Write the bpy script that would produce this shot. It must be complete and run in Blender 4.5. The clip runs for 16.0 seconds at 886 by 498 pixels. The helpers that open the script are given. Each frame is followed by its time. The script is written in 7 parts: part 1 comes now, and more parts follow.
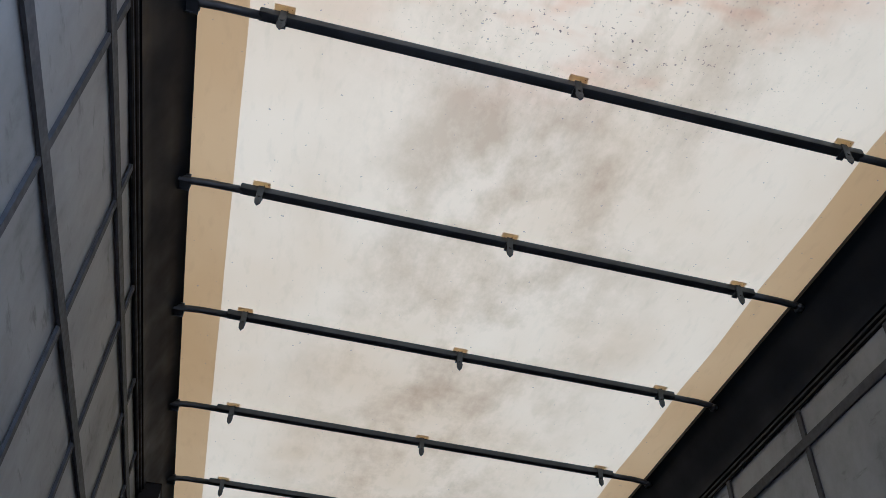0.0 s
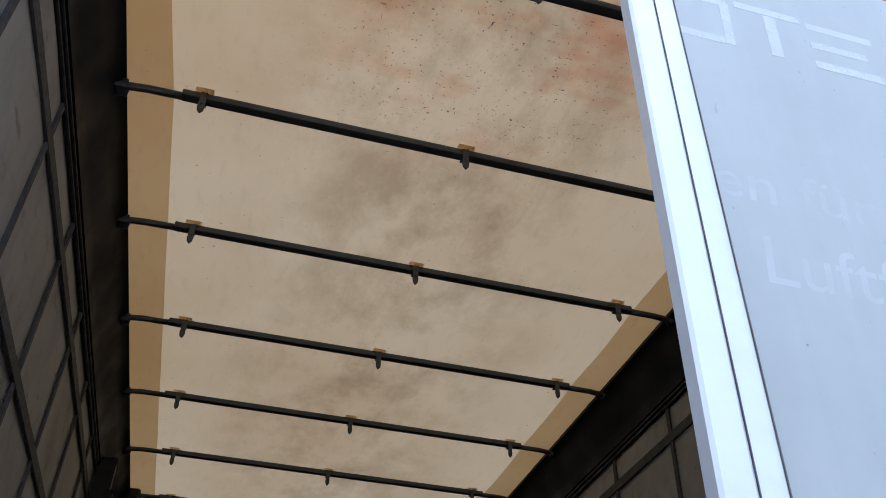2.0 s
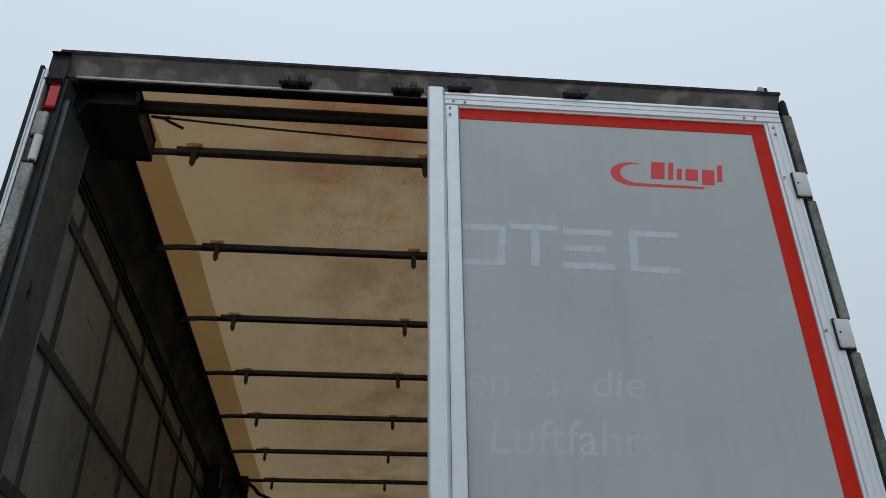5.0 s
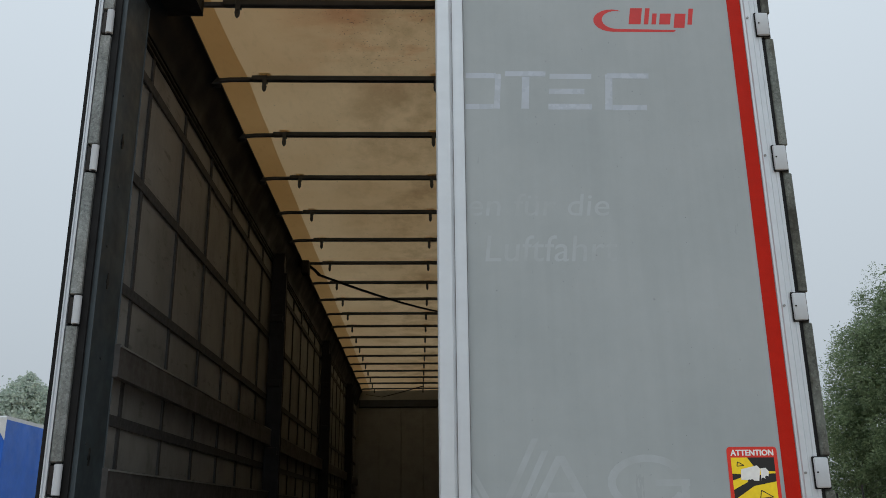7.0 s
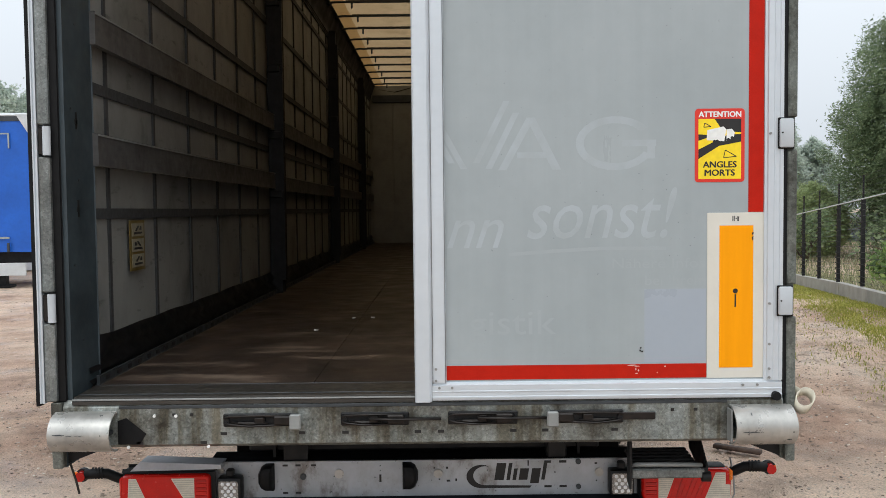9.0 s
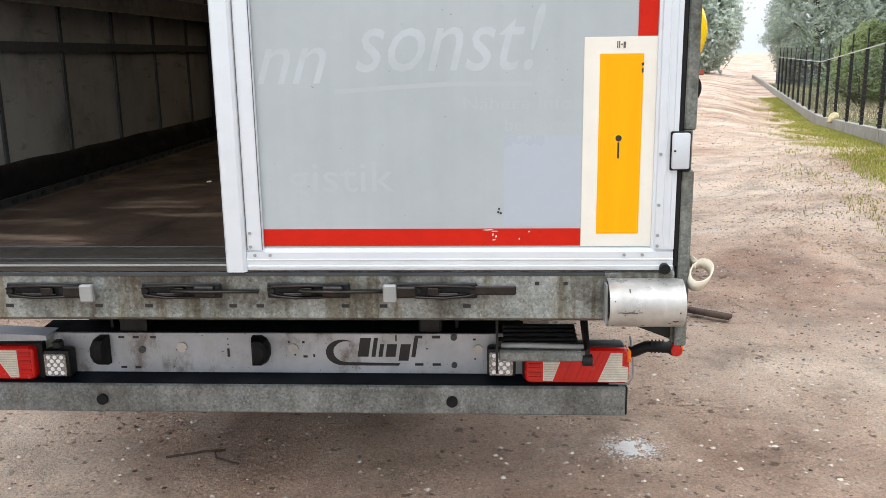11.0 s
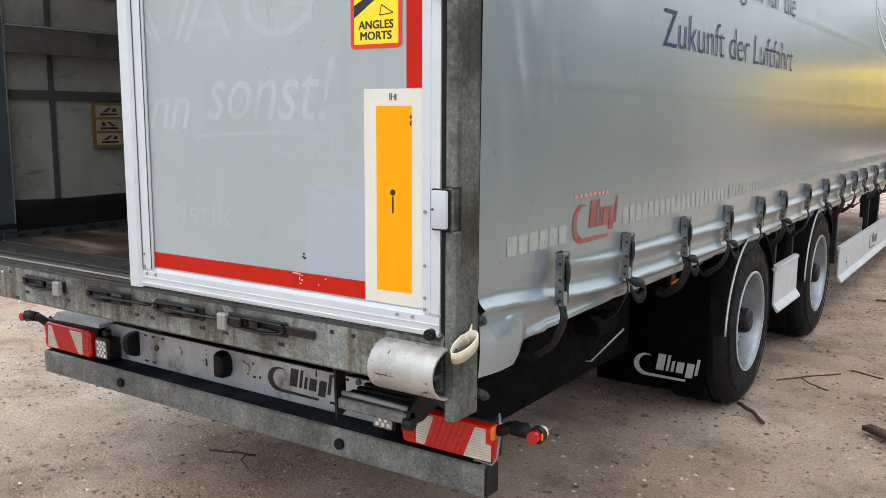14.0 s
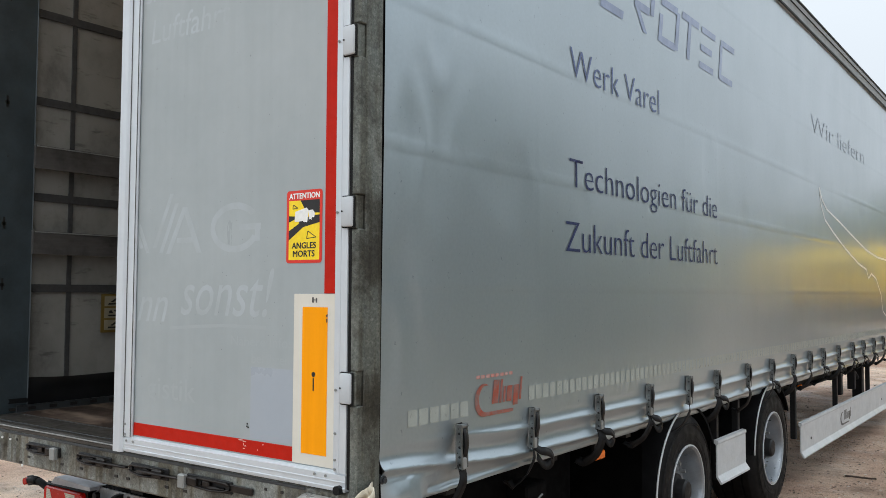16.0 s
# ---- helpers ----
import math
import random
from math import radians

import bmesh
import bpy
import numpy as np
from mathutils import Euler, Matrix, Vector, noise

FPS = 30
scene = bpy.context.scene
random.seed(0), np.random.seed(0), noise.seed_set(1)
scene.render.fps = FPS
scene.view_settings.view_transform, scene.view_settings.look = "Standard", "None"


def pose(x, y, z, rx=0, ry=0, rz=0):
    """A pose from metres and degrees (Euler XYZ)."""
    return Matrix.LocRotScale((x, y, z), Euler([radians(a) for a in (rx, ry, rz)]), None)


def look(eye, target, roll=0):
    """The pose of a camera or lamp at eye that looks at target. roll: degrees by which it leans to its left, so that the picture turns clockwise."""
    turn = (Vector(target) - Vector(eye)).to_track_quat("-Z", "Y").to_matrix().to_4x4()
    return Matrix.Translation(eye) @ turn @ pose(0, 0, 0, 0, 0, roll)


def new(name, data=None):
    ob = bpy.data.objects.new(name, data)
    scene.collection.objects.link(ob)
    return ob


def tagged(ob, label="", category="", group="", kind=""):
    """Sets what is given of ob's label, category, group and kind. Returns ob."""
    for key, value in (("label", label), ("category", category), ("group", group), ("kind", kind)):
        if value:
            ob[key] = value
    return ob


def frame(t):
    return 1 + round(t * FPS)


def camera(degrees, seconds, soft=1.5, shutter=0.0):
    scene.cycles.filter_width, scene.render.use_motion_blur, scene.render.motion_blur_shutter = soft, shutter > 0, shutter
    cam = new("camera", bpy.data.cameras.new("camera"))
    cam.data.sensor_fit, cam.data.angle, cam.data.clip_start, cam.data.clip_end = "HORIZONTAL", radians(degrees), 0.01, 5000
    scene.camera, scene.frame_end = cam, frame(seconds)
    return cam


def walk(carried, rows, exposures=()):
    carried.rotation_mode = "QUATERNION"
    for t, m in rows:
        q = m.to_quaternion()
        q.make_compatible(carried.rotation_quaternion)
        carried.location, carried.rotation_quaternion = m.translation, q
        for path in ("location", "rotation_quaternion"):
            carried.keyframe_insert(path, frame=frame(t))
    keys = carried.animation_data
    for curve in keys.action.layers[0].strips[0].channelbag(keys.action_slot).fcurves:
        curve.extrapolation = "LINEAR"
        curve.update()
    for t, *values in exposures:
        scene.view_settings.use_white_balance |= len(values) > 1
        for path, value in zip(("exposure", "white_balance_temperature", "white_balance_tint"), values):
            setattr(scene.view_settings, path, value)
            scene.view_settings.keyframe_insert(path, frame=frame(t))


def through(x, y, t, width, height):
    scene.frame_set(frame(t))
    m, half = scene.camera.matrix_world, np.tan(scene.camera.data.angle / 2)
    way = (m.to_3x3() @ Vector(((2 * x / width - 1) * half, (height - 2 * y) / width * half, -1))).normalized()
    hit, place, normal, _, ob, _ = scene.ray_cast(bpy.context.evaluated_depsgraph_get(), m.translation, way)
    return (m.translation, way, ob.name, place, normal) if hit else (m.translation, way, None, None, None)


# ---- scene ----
cam = camera(54.3, 16.0, soft=0.8)
PATH = [
    (0, (-0.683, -0.244, 1.751), (-0.392, 1.16, 3.145), 3.3),
    (0.5, (-0.691, -0.377, 1.754), (-0.402, 1.0, 3.175), 3.9),
    (1, (-0.681, -0.512, 1.777), (-0.329, 0.985, 3.056), 2.9),
    (1.5, (-0.658, -0.7, 1.795), (-0.26, 0.845, 3.001), 1.9),
    (2, (-0.617, -0.901, 1.819), (-0.218, 0.615, 3.061), 1.6),
    (2.5, (-0.609, -1.154, 1.822), (-0.23, 0.349, 3.085), 0.3),
    (3, (-0.59, -1.372, 1.829), (-0.334, 0.164, 3.084), -1.6),
    (3.5, (-0.476, -1.597, 1.836), (-0.262, -0.05, 3.086), -1.0),
    (4, (-0.352, -1.827, 1.848), (-0.157, -0.23, 3.036), -0.6),
    (6.3, (-0.131, -2.785, 1.802), (-0.012, -0.963, 2.619), -1.0),
    (6.5, (-0.119, -2.861, 1.787), (-0.025, -1.011, 2.54), -0.7),
    (7, (-0.098, -2.941, 1.768), (-0.039, -1.029, 2.35), -0.6),
    (7.5, (-0.04, -2.956, 1.752), (-0.009, -0.998, 2.161), -1.3),
    (8, (-0.015, -2.936, 1.708), (0.003, -0.948, 1.931), -1.1),
    (8.5, (0.004, -2.945, 1.669), (0.012, -0.947, 1.738), -0.8),
    (9, (0.066, -2.958, 1.634), (0.071, -0.96, 1.542), -0.6),
    (9.5, (0.144, -2.934, 1.625), (0.155, -0.95, 1.374), -0.6),
    (10, (0.25, -2.757, 1.578), (0.268, -0.79, 1.216), -0.6),
    (10.2, (0.321, -2.659, 1.597), (0.333, -0.705, 1.174), -0.8),
    (12.3, (1.517, -2.037, 1.491), (0.776, -0.23, 1.062), -0.5),
    (12.5, (1.622, -1.951, 1.477), (0.746, -0.202, 1.057), -0.8),
    (13, (1.909, -1.73, 1.437), (0.877, -0.061, 1.051), -0.7),
    (13.5, (2.188, -1.717, 1.463), (1.105, -0.077, 1.095), -0.3),
    (14, (2.461, -1.809, 1.539), (1.353, -0.171, 1.238), 0.3),
    (14.5, (2.706, -1.849, 1.573), (1.56, -0.21, 1.554), 0.3),
    (15, (2.883, -1.915, 1.592), (1.711, -0.299, 1.713), 0.2),
    (15.5, (3.034, -2.048, 1.607), (1.852, -0.439, 1.727), 0.4),
    (16, (3.134, -2.1, 1.62), (1.961, -0.484, 1.72), 0.3),
]
EXPOSURES = [
    (0.0, 1.6, 4300, 10), (1.0, 1.5, 4350, 10), (1.5, 1.3, 4550, 10), (2.0, 0.66, 5050, 11), (2.5, 0.14, 5300, 9), (3.0, -0.45, 5450, 6),
    (3.5, -0.76, 5550, 4), (4.0, -0.6, 5750, 4), (6.5, -0.62, 5950, 3), (7.0, -0.47, 6050, 4), (8.0, -0.05, 6150, 6), (9.0, 0.2, 6250, 7),
    (9.5, 0.5, 6250, 8), (10.0, 0.87, 6250, 9), (12.5, 0.45, 6300, 9), (13.5, 0.5, 6250, 9), (14.0, 0.52, 6200, 8), (14.5, 0.45, 6200, 7), (15.0, 0.02, 6200, 6), (15.5, -0.2, 6200, 6), (16.0, 0.1, 6200, 6),
]
walk(cam, [(t, look(eye, target, roll)) for t, eye, target, roll in PATH], EXPOSURES)

# ---------------------------------------------------------------- light
world = bpy.data.worlds.new("overcast")
scene.world = world
world.use_nodes = True
wn, wl = world.node_tree.nodes, world.node_tree.links
wn.clear()
sky = wn.new("ShaderNodeTexSky")
sky.sky_type, sky.sun_disc = "NISHITA", False
sky.sun_elevation, sky.sun_rotation = radians(58), radians(180)
sky.air_density, sky.dust_density, sky.ozone_density = 1.0, 6.0, 1.0
grey = wn.new("ShaderNodeHueSaturation")
grey.inputs["Saturation"].default_value = 0.15
cloud = wn.new("ShaderNodeMix")
cloud.data_type = "RGBA"
cloud.inputs[0].default_value = 0.72
cloud.inputs[7].default_value = (10.7, 11.1, 11.8, 1)
aim = wn.new("ShaderNodeTexCoord")
axes = wn.new("ShaderNodeSeparateXYZ")
climb = wn.new("ShaderNodeMapRange")
for slot, v in ((1, 0.0), (2, 1.0), (3, 0.74), (4, 1.5)):
    climb.inputs[slot].default_value = v
dome = wn.new("ShaderNodeMix")
dome.data_type, dome.blend_type = "RGBA", "MULTIPLY"
dome.inputs[0].default_value = 1.0
bg = wn.new("ShaderNodeBackground")
bg.inputs["Strength"].default_value = 0.1
wout = wn.new("ShaderNodeOutputWorld")
wl.new(sky.outputs[0], grey.inputs["Color"])
wl.new(grey.outputs[0], cloud.inputs[6])
wl.new(aim.outputs["Generated"], axes.inputs[0])
wl.new(axes.outputs["Z"], climb.inputs[0])
wl.new(cloud.outputs[2], dome.inputs[6])
wl.new(climb.outputs[0], dome.inputs[7])
wl.new(dome.outputs[2], bg.inputs["Color"])
wl.new(bg.outputs[0], wout.inputs["Surface"])

sun_data = bpy.data.lights.new("sun", "SUN")
sun_data.energy, sun_data.angle, sun_data.color = 0.42, radians(25), (1.0, 0.97, 0.92)
sun = new("sun", sun_data)
sun.matrix_basis = look((-4, -13, 24), (0, 0, 0))


# ---------------------------------------------------------------- materials
def lin(r, g, b):
    """sRGB 0-255 to linear."""
    return tuple((c / 255 / 12.92) if c <= 10 else ((c / 255 + 0.055) / 1.055) ** 2.4 for c in (r, g, b))


class Mat:
    """A small builder for node materials, in object space (metres)."""

    def __init__(self, name, rough=0.6, metal=0.0, spec=0.5):
        self.m = bpy.data.materials.new(name)
        self.m.use_nodes = True
        self.t = self.m.node_tree
        self.n, self.l = self.t.nodes, self.t.links
        self.b = self.n["Principled BSDF"]
        self.b.inputs["Roughness"].default_value = rough
        self.b.inputs["Metallic"].default_value = metal
        self.b.inputs["Specular IOR Level"].default_value = spec
        self.c = self.n.new("ShaderNodeTexCoord")
        self.bump_in = None

    def noise(self, scale, detail=4, stretch=None, rough=0.55, offset=0.0):
        mp = self.n.new("ShaderNodeMapping")
        mp.inputs["Scale"].default_value = stretch or (1, 1, 1)
        mp.inputs["Location"].default_value = (offset, offset * 1.7, offset * 0.6)
        self.l.new(self.c.outputs["Object"], mp.inputs["Vector"])
        nz = self.n.new("ShaderNodeTexNoise")
        nz.inputs["Scale"].default_value, nz.inputs["Detail"].default_value, nz.inputs["Roughness"].default_value = scale, detail, rough
        self.l.new(mp.outputs[0], nz.inputs["Vector"])
        return nz.outputs["Fac"]

    def cells(self, scale, stretch=None, what="Distance"):
        mp = self.n.new("ShaderNodeMapping")
        mp.inputs["Scale"].default_value = stretch or (1, 1, 1)
        self.l.new(self.c.outputs["Object"], mp.inputs["Vector"])
        v = self.n.new("ShaderNodeTexVoronoi")
        v.inputs["Scale"].default_value = scale
        self.l.new(mp.outputs[0], v.inputs["Vector"])
        return v.outputs[what]

    def ramp(self, fac, stops):
        r = self.n.new("ShaderNodeValToRGB")
        while len(r.color_ramp.elements) < len(stops):
            r.color_ramp.elements.new(0.5)
        for e, (p, col) in zip(r.color_ramp.elements, stops):
            e.position = p
            e.color = (col, col, col, 1) if isinstance(col, (int, float)) else (*col, 1)
        self.l.new(fac, r.inputs[0])
        return r.outputs[0]

    def mix(self, fac, a, b, kind="MIX"):
        x = self.n.new("ShaderNodeMix")
        x.data_type, x.blend_type = "RGBA", kind
        for slot, v in ((0, fac), (6, a), (7, b)):
            if isinstance(v, (int, float)):
                x.inputs[slot].default_value = v if slot == 0 else (v, v, v, 1)
            elif isinstance(v, tuple):
                x.inputs[slot].default_value = (*v, 1)
            else:
                self.l.new(v, x.inputs[slot])
        return x.outputs[2]

    def color(self, v):
        if isinstance(v, tuple):
            self.b.inputs["Base Color"].default_value = (*v, 1)
        else:
            self.l.new(v, self.b.inputs["Base Color"])
        return self

    def rough(self, v):
        self.l.new(v, self.b.inputs["Roughness"])
        return self

    def bump(self, v, strength=0.3, dist=0.01):
        b = self.n.new("ShaderNodeBump")
        b.inputs["Strength"].default_value, b.inputs["Distance"].default_value = strength, dist
        self.l.new(v, b.inputs["Height"])
        if self.bump_in:
            self.l.new(self.bump_in, b.inputs["Normal"])
        self.bump_in = b.outputs[0]
        self.l.new(b.outputs[0], self.b.inputs["Normal"])
        return self

    def spread(self, amount):
        """A factor that differs from object to object."""
        o = self.n.new("ShaderNodeObjectInfo")
        return self.ramp(o.outputs["Random"], [(0, 1 - amount), (1, 1 + amount)])


def simple(name, col, rough=0.5, metal=0.0, vary=0.18, scale=6.0, grain=0.1, spec=0.5, stretch=None):
    """One colour with grime at two scales and fine grain."""
    m = Mat(name, rough, metal, spec)
    lo = tuple(c * (1 - vary) for c in col)
    hi = tuple(min(1, c * (1 + vary)) for c in col)
    base = m.ramp(m.noise(scale, 5, stretch), [(0.3, lo), (0.7, hi)])
    fine = m.ramp(m.noise(scale * 12, 3, offset=3.0), [(0.3, 1 - grain), (0.7, 1.0)])
    m.color(m.mix(1.0, base, fine, "MULTIPLY"))
    m.rough(m.ramp(m.noise(scale * 2.3, 4, offset=7.0), [(0.3, max(0.03, rough - 0.12)), (0.7, min(1, rough + 0.15))]))
    return m.m


def worn_print(name, col, under, rough, low, high, scale=9.0):
    """A thin print or paint trace, worn through in patches to the colour under it."""
    m = Mat(name, rough, spec=0.5)
    wear = m.ramp(m.noise(scale, 6, rough=0.65, offset=4), [(0.35, low), (0.62, high)])
    m.color(m.mix(wear, under, col))
    m.rough(m.ramp(m.noise(scale * 2, 4, offset=1), [(0.3, rough), (0.7, rough + 0.14)]))
    return m.m


def galvanised(name, grime_in, drip_in, tint=(1.0, 1.0, 1.0)):
    """Zinc-coated steel: fine spangle, cloudy patches, brown grime."""
    m = Mat(name, 0.45, 0.45)
    spangle = m.ramp(m.cells(120, what="Color"), [(0.0, lin(84, 89, 90)), (1.0, lin(156, 161, 161))])
    cloudy = m.ramp(m.noise(6, 7, (1, 1, 0.8), rough=0.66), [(0.32, lin(88, 92, 91)), (0.5, lin(126, 131, 130)), (0.7, lin(178, 182, 182))])
    c = m.mix(0.5, spangle, cloudy)
    flecks = m.ramp(m.noise(150, 4, rough=0.7, offset=15), [(0.30, 0.5), (0.46, 0.97), (0.58, 1.0), (0.68, 1.6)])
    c = m.mix(0.9, c, flecks, "MULTIPLY")
    drip = m.ramp(m.noise(9, 5, (2.6, 2.6, 0.22), offset=4), [(0.40, (0.55, 0.48, 0.38)), (0.50, (0.92, 0.90, 0.86)), (0.60, (1, 1, 1))])
    c = m.mix(drip_in, c, drip, "MULTIPLY")
    grime = m.ramp(m.noise(3.4, 8, (1, 1, 0.9), rough=0.7, offset=9), [(0.40, (0.26, 0.21, 0.16)), (0.52, (0.92, 0.90, 0.86)), (0.62, (1.1, 1.1, 1.08))])
    c = m.mix(grime_in, c, grime, "MULTIPLY")
    m.color(m.mix(1.0, c, tint, "MULTIPLY"))
    m.rough(m.ramp(m.noise(14, 4, offset=2), [(0.3, 0.36), (0.7, 0.64)]))
    m.bump(m.noise(60, 3), 0.12, 0.002)
    return m.m


def aluminium(name="aluminium", col=(190, 194, 196), rough=0.38, stretch=(0.15, 0.15, 6), metal=0.3, scuff=0.82):
    m = Mat(name, rough, metal)
    base = lin(*col)
    streak = m.ramp(m.noise(14, 5, stretch), [(0.3, tuple(c * (0.5 + 0.5 * scuff) for c in base)), (0.7, base)])
    dirt = m.ramp(m.noise(4, 6, rough=0.65, offset=5), [(0.35, scuff), (0.56, 1.0)])
    m.color(m.mix(1.0, streak, dirt, "MULTIPLY"))
    m.rough(m.ramp(m.noise(20, 3), [(0.3, rough - 0.08), (0.7, rough + 0.14)]))
    return m.m


def door_panel():
    m = Mat("door_paint", 0.34, 0.0)
    base = m.ramp(m.noise(1.6, 5, offset=2), [(0.3, lin(154, 162, 164)), (0.7, lin(167, 174, 176))])
    drip = m.ramp(m.noise(7, 5, (3.0, 3.0, 0.12)), [(0.38, 0.965), (0.62, 1.0)])
    haze = m.ramp(m.noise(22, 4, offset=9), [(0.3, 0.965), (0.7, 1.0)])
    spot = m.ramp(m.noise(85, 2, offset=1), [(0.22, lin(112, 110, 104)), (0.26, (1, 1, 1))])
    c = m.mix(1.0, base, drip, "MULTIPLY")
    c = m.mix(1.0, c, haze, "MULTIPLY")
    m.color(m.mix(0.5, c, spot, "MULTIPLY"))
    m.rough(m.ramp(m.noise(6, 5, (2, 2, 0.4)), [(0.3, 0.27), (0.7, 0.48)]))
    m.bump(m.noise(2.2, 2), 0.05, 0.01)
    return m.m


def curtain_silver():
    """Silver lacquered tarpaulin with faint drip marks and specks."""
    m = Mat("silver_tarpaulin", 0.38, 0.66, 0.5)
    base = m.ramp(m.noise(0.7, 4, (1, 0.6, 1)), [(0.3, lin(160, 172, 178)), (0.7, lin(170, 182, 188))])
    drip = m.ramp(m.noise(4, 5, (1, 2.0, 0.12), offset=3), [(0.34, 0.985), (0.6, 1.0)])
    grain = m.ramp(m.noise(60, 3, offset=6), [(0.3, 0.95), (0.7, 1.0)])
    spot = m.ramp(m.noise(38, 3, offset=12), [(0.26, 0.72), (0.31, 1.0)])
    c = m.mix(1.0, base, drip, "MULTIPLY")
    c = m.mix(1.0, c, spot, "MULTIPLY")
    m.color(m.mix(1.0, c, grain, "MULTIPLY"))
    m.rough(m.ramp(m.noise(2.2, 4, (1, 1.2, 0.8)), [(0.3, 0.31), (0.7, 0.38)]))
    m.b.inputs["Coat Weight"].default_value = 0.7
    m.b.inputs["Coat Roughness"].default_value = 0.16
    m.bump(m.noise(1.5, 3, (1, 1.0, 0.8)), 0.05, 0.02)
    m.bump(m.noise(11, 3, (1, 1, 0.8), offset=5), 0.04, 0.01)
    return m.m


def curtain_lining():
    m = Mat("grey_tarpaulin_lining", 0.6)
    base = m.ramp(m.noise(1.1, 4, (1, 0.8, 0.8)), [(0.28, lin(119, 119, 115)), (0.5, lin(133, 133, 129)), (0.72, lin(145, 145, 141))])
    smear = m.ramp(m.noise(3.4, 7, (1, 1.1, 0.8), rough=0.68, offset=3), [(0.32, 0.50), (0.44, 0.86), (0.58, 1.06)])
    rub = m.ramp(m.noise(13, 6, (1, 0.5, 1.9), rough=0.62, offset=8), [(0.29, 0.40), (0.40, 1.0)])
    c = m.mix(0.9, base, smear, "MULTIPLY")
    m.color(m.mix(0.75, c, rub, "MULTIPLY"))
    m.bump(m.noise(1.6, 3, (1, 1, 0.7)), 0.2, 0.02)
    return m.m


def roof_cloth(name, light, dark, through=0.42):
    """Thin coated cloth that lets part of the sky's light through, stained from below along its middle."""
    m = Mat(name, 0.7)
    soft = m.ramp(m.noise(0.9, 4, (1.1, 0.8, 1)), [(0.3, dark), (0.6, light)])
    place = m.n.new("ShaderNodeSeparateXYZ")
    m.l.new(m.c.outputs["Object"], place.inputs[0])
    middle = m.n.new("ShaderNodeMapRange")
    middle.interpolation_type = "SMOOTHSTEP"
    for slot, v in ((1, 0.95), (2, 0.1), (3, 0.0), (4, 1.0)):
        middle.inputs[slot].default_value = v
    away = m.n.new("ShaderNodeMath")
    away.operation = "ABSOLUTE"
    m.l.new(place.outputs["X"], away.inputs[0])
    m.l.new(away.outputs[0], middle.inputs[0])
    smear = m.ramp(m.noise(2.3, 7, (1.35, 0.85, 1), rough=0.66, offset=5), [(0.34, (0.62, 0.57, 0.51)), (0.56, (1, 1, 1))])
    c = m.mix(middle.outputs[0], soft, m.mix(0.9, soft, smear, "MULTIPLY"))
    streak = m.ramp(m.noise(13, 6, (2.4, 0.7, 1), offset=8), [(0.30, 0.90), (0.46, 1.0)])
    c = m.mix(0.6, c, streak, "MULTIPLY")
    near = m.n.new("ShaderNodeMapRange")
    near.interpolation_type = "SMOOTHSTEP"
    for slot, v in ((1, 1.45), (2, 0.9), (3, 0.0), (4, 1.0)):
        near.inputs[slot].default_value = v
    m.l.new(place.outputs["Y"], near.inputs[0])
    both = m.n.new("ShaderNodeMath")
    both.operation = "MULTIPLY"
    m.l.new(near.outputs[0], both.inputs[0])
    m.l.new(middle.outputs[0], both.inputs[1])
    blush = m.ramp(m.noise(2.6, 4, (0.8, 1.6, 1), offset=11), [(0.46, 0.0), (0.64, 0.95)])
    fleck = m.ramp(m.noise(88, 3, offset=2), [(0.66, 0.0), (0.69, 1.0)])
    fleck_all = m.ramp(m.noise(60, 2, offset=14), [(0.735, 0.0), (0.75, 0.8)])
    c = m.mix(m.mix(1.0, both.outputs[0], blush, "MULTIPLY"), c, m.mix(1.0, c, (0.84, 0.52, 0.42), "MULTIPLY"))
    c = m.mix(m.mix(1.0, both.outputs[0], fleck, "MULTIPLY"), c, (0.10, 0.055, 0.045))
    c = m.mix(fleck_all, c, (0.20, 0.16, 0.13))
    m.color(c)
    m.bump(m.noise(4, 4, (0.6, 1.5, 1)), 0.1, 0.02)
    tr = m.n.new("ShaderNodeBsdfTranslucent")
    m.l.new(c, tr.inputs["Color"])
    mixer = m.n.new("ShaderNodeMixShader")
    mixer.inputs[0].default_value = through
    m.l.new(m.b.outputs[0], mixer.inputs[1])
    m.l.new(tr.outputs[0], mixer.inputs[2])
    m.l.new(mixer.outputs[0], m.n["Material Output"].inputs["Surface"])
    return m.m


def plywood():
    m = Mat("dark_plywood", 0.5, spec=0.3)
    base = m.ramp(m.noise(3, 6, (2, 0.5, 1)), [(0.3, lin(34, 28, 25)), (0.55, lin(52, 42, 36)), (0.75, lin(68, 54, 45))])
    scuff = m.ramp(m.noise(2.6, 9, (0.6, 2.0, 1), rough=0.68, offset=4), [(0.54, 0.0), (0.66, 0.6)])
    c = m.mix(scuff, base, lin(128, 112, 98))
    m.color(c)
    m.rough(m.ramp(m.noise(5, 5, offset=8), [(0.3, 0.32), (0.7, 0.62)]))
    m.bump(m.noise(90, 2), 0.25, 0.002)
    return m.m


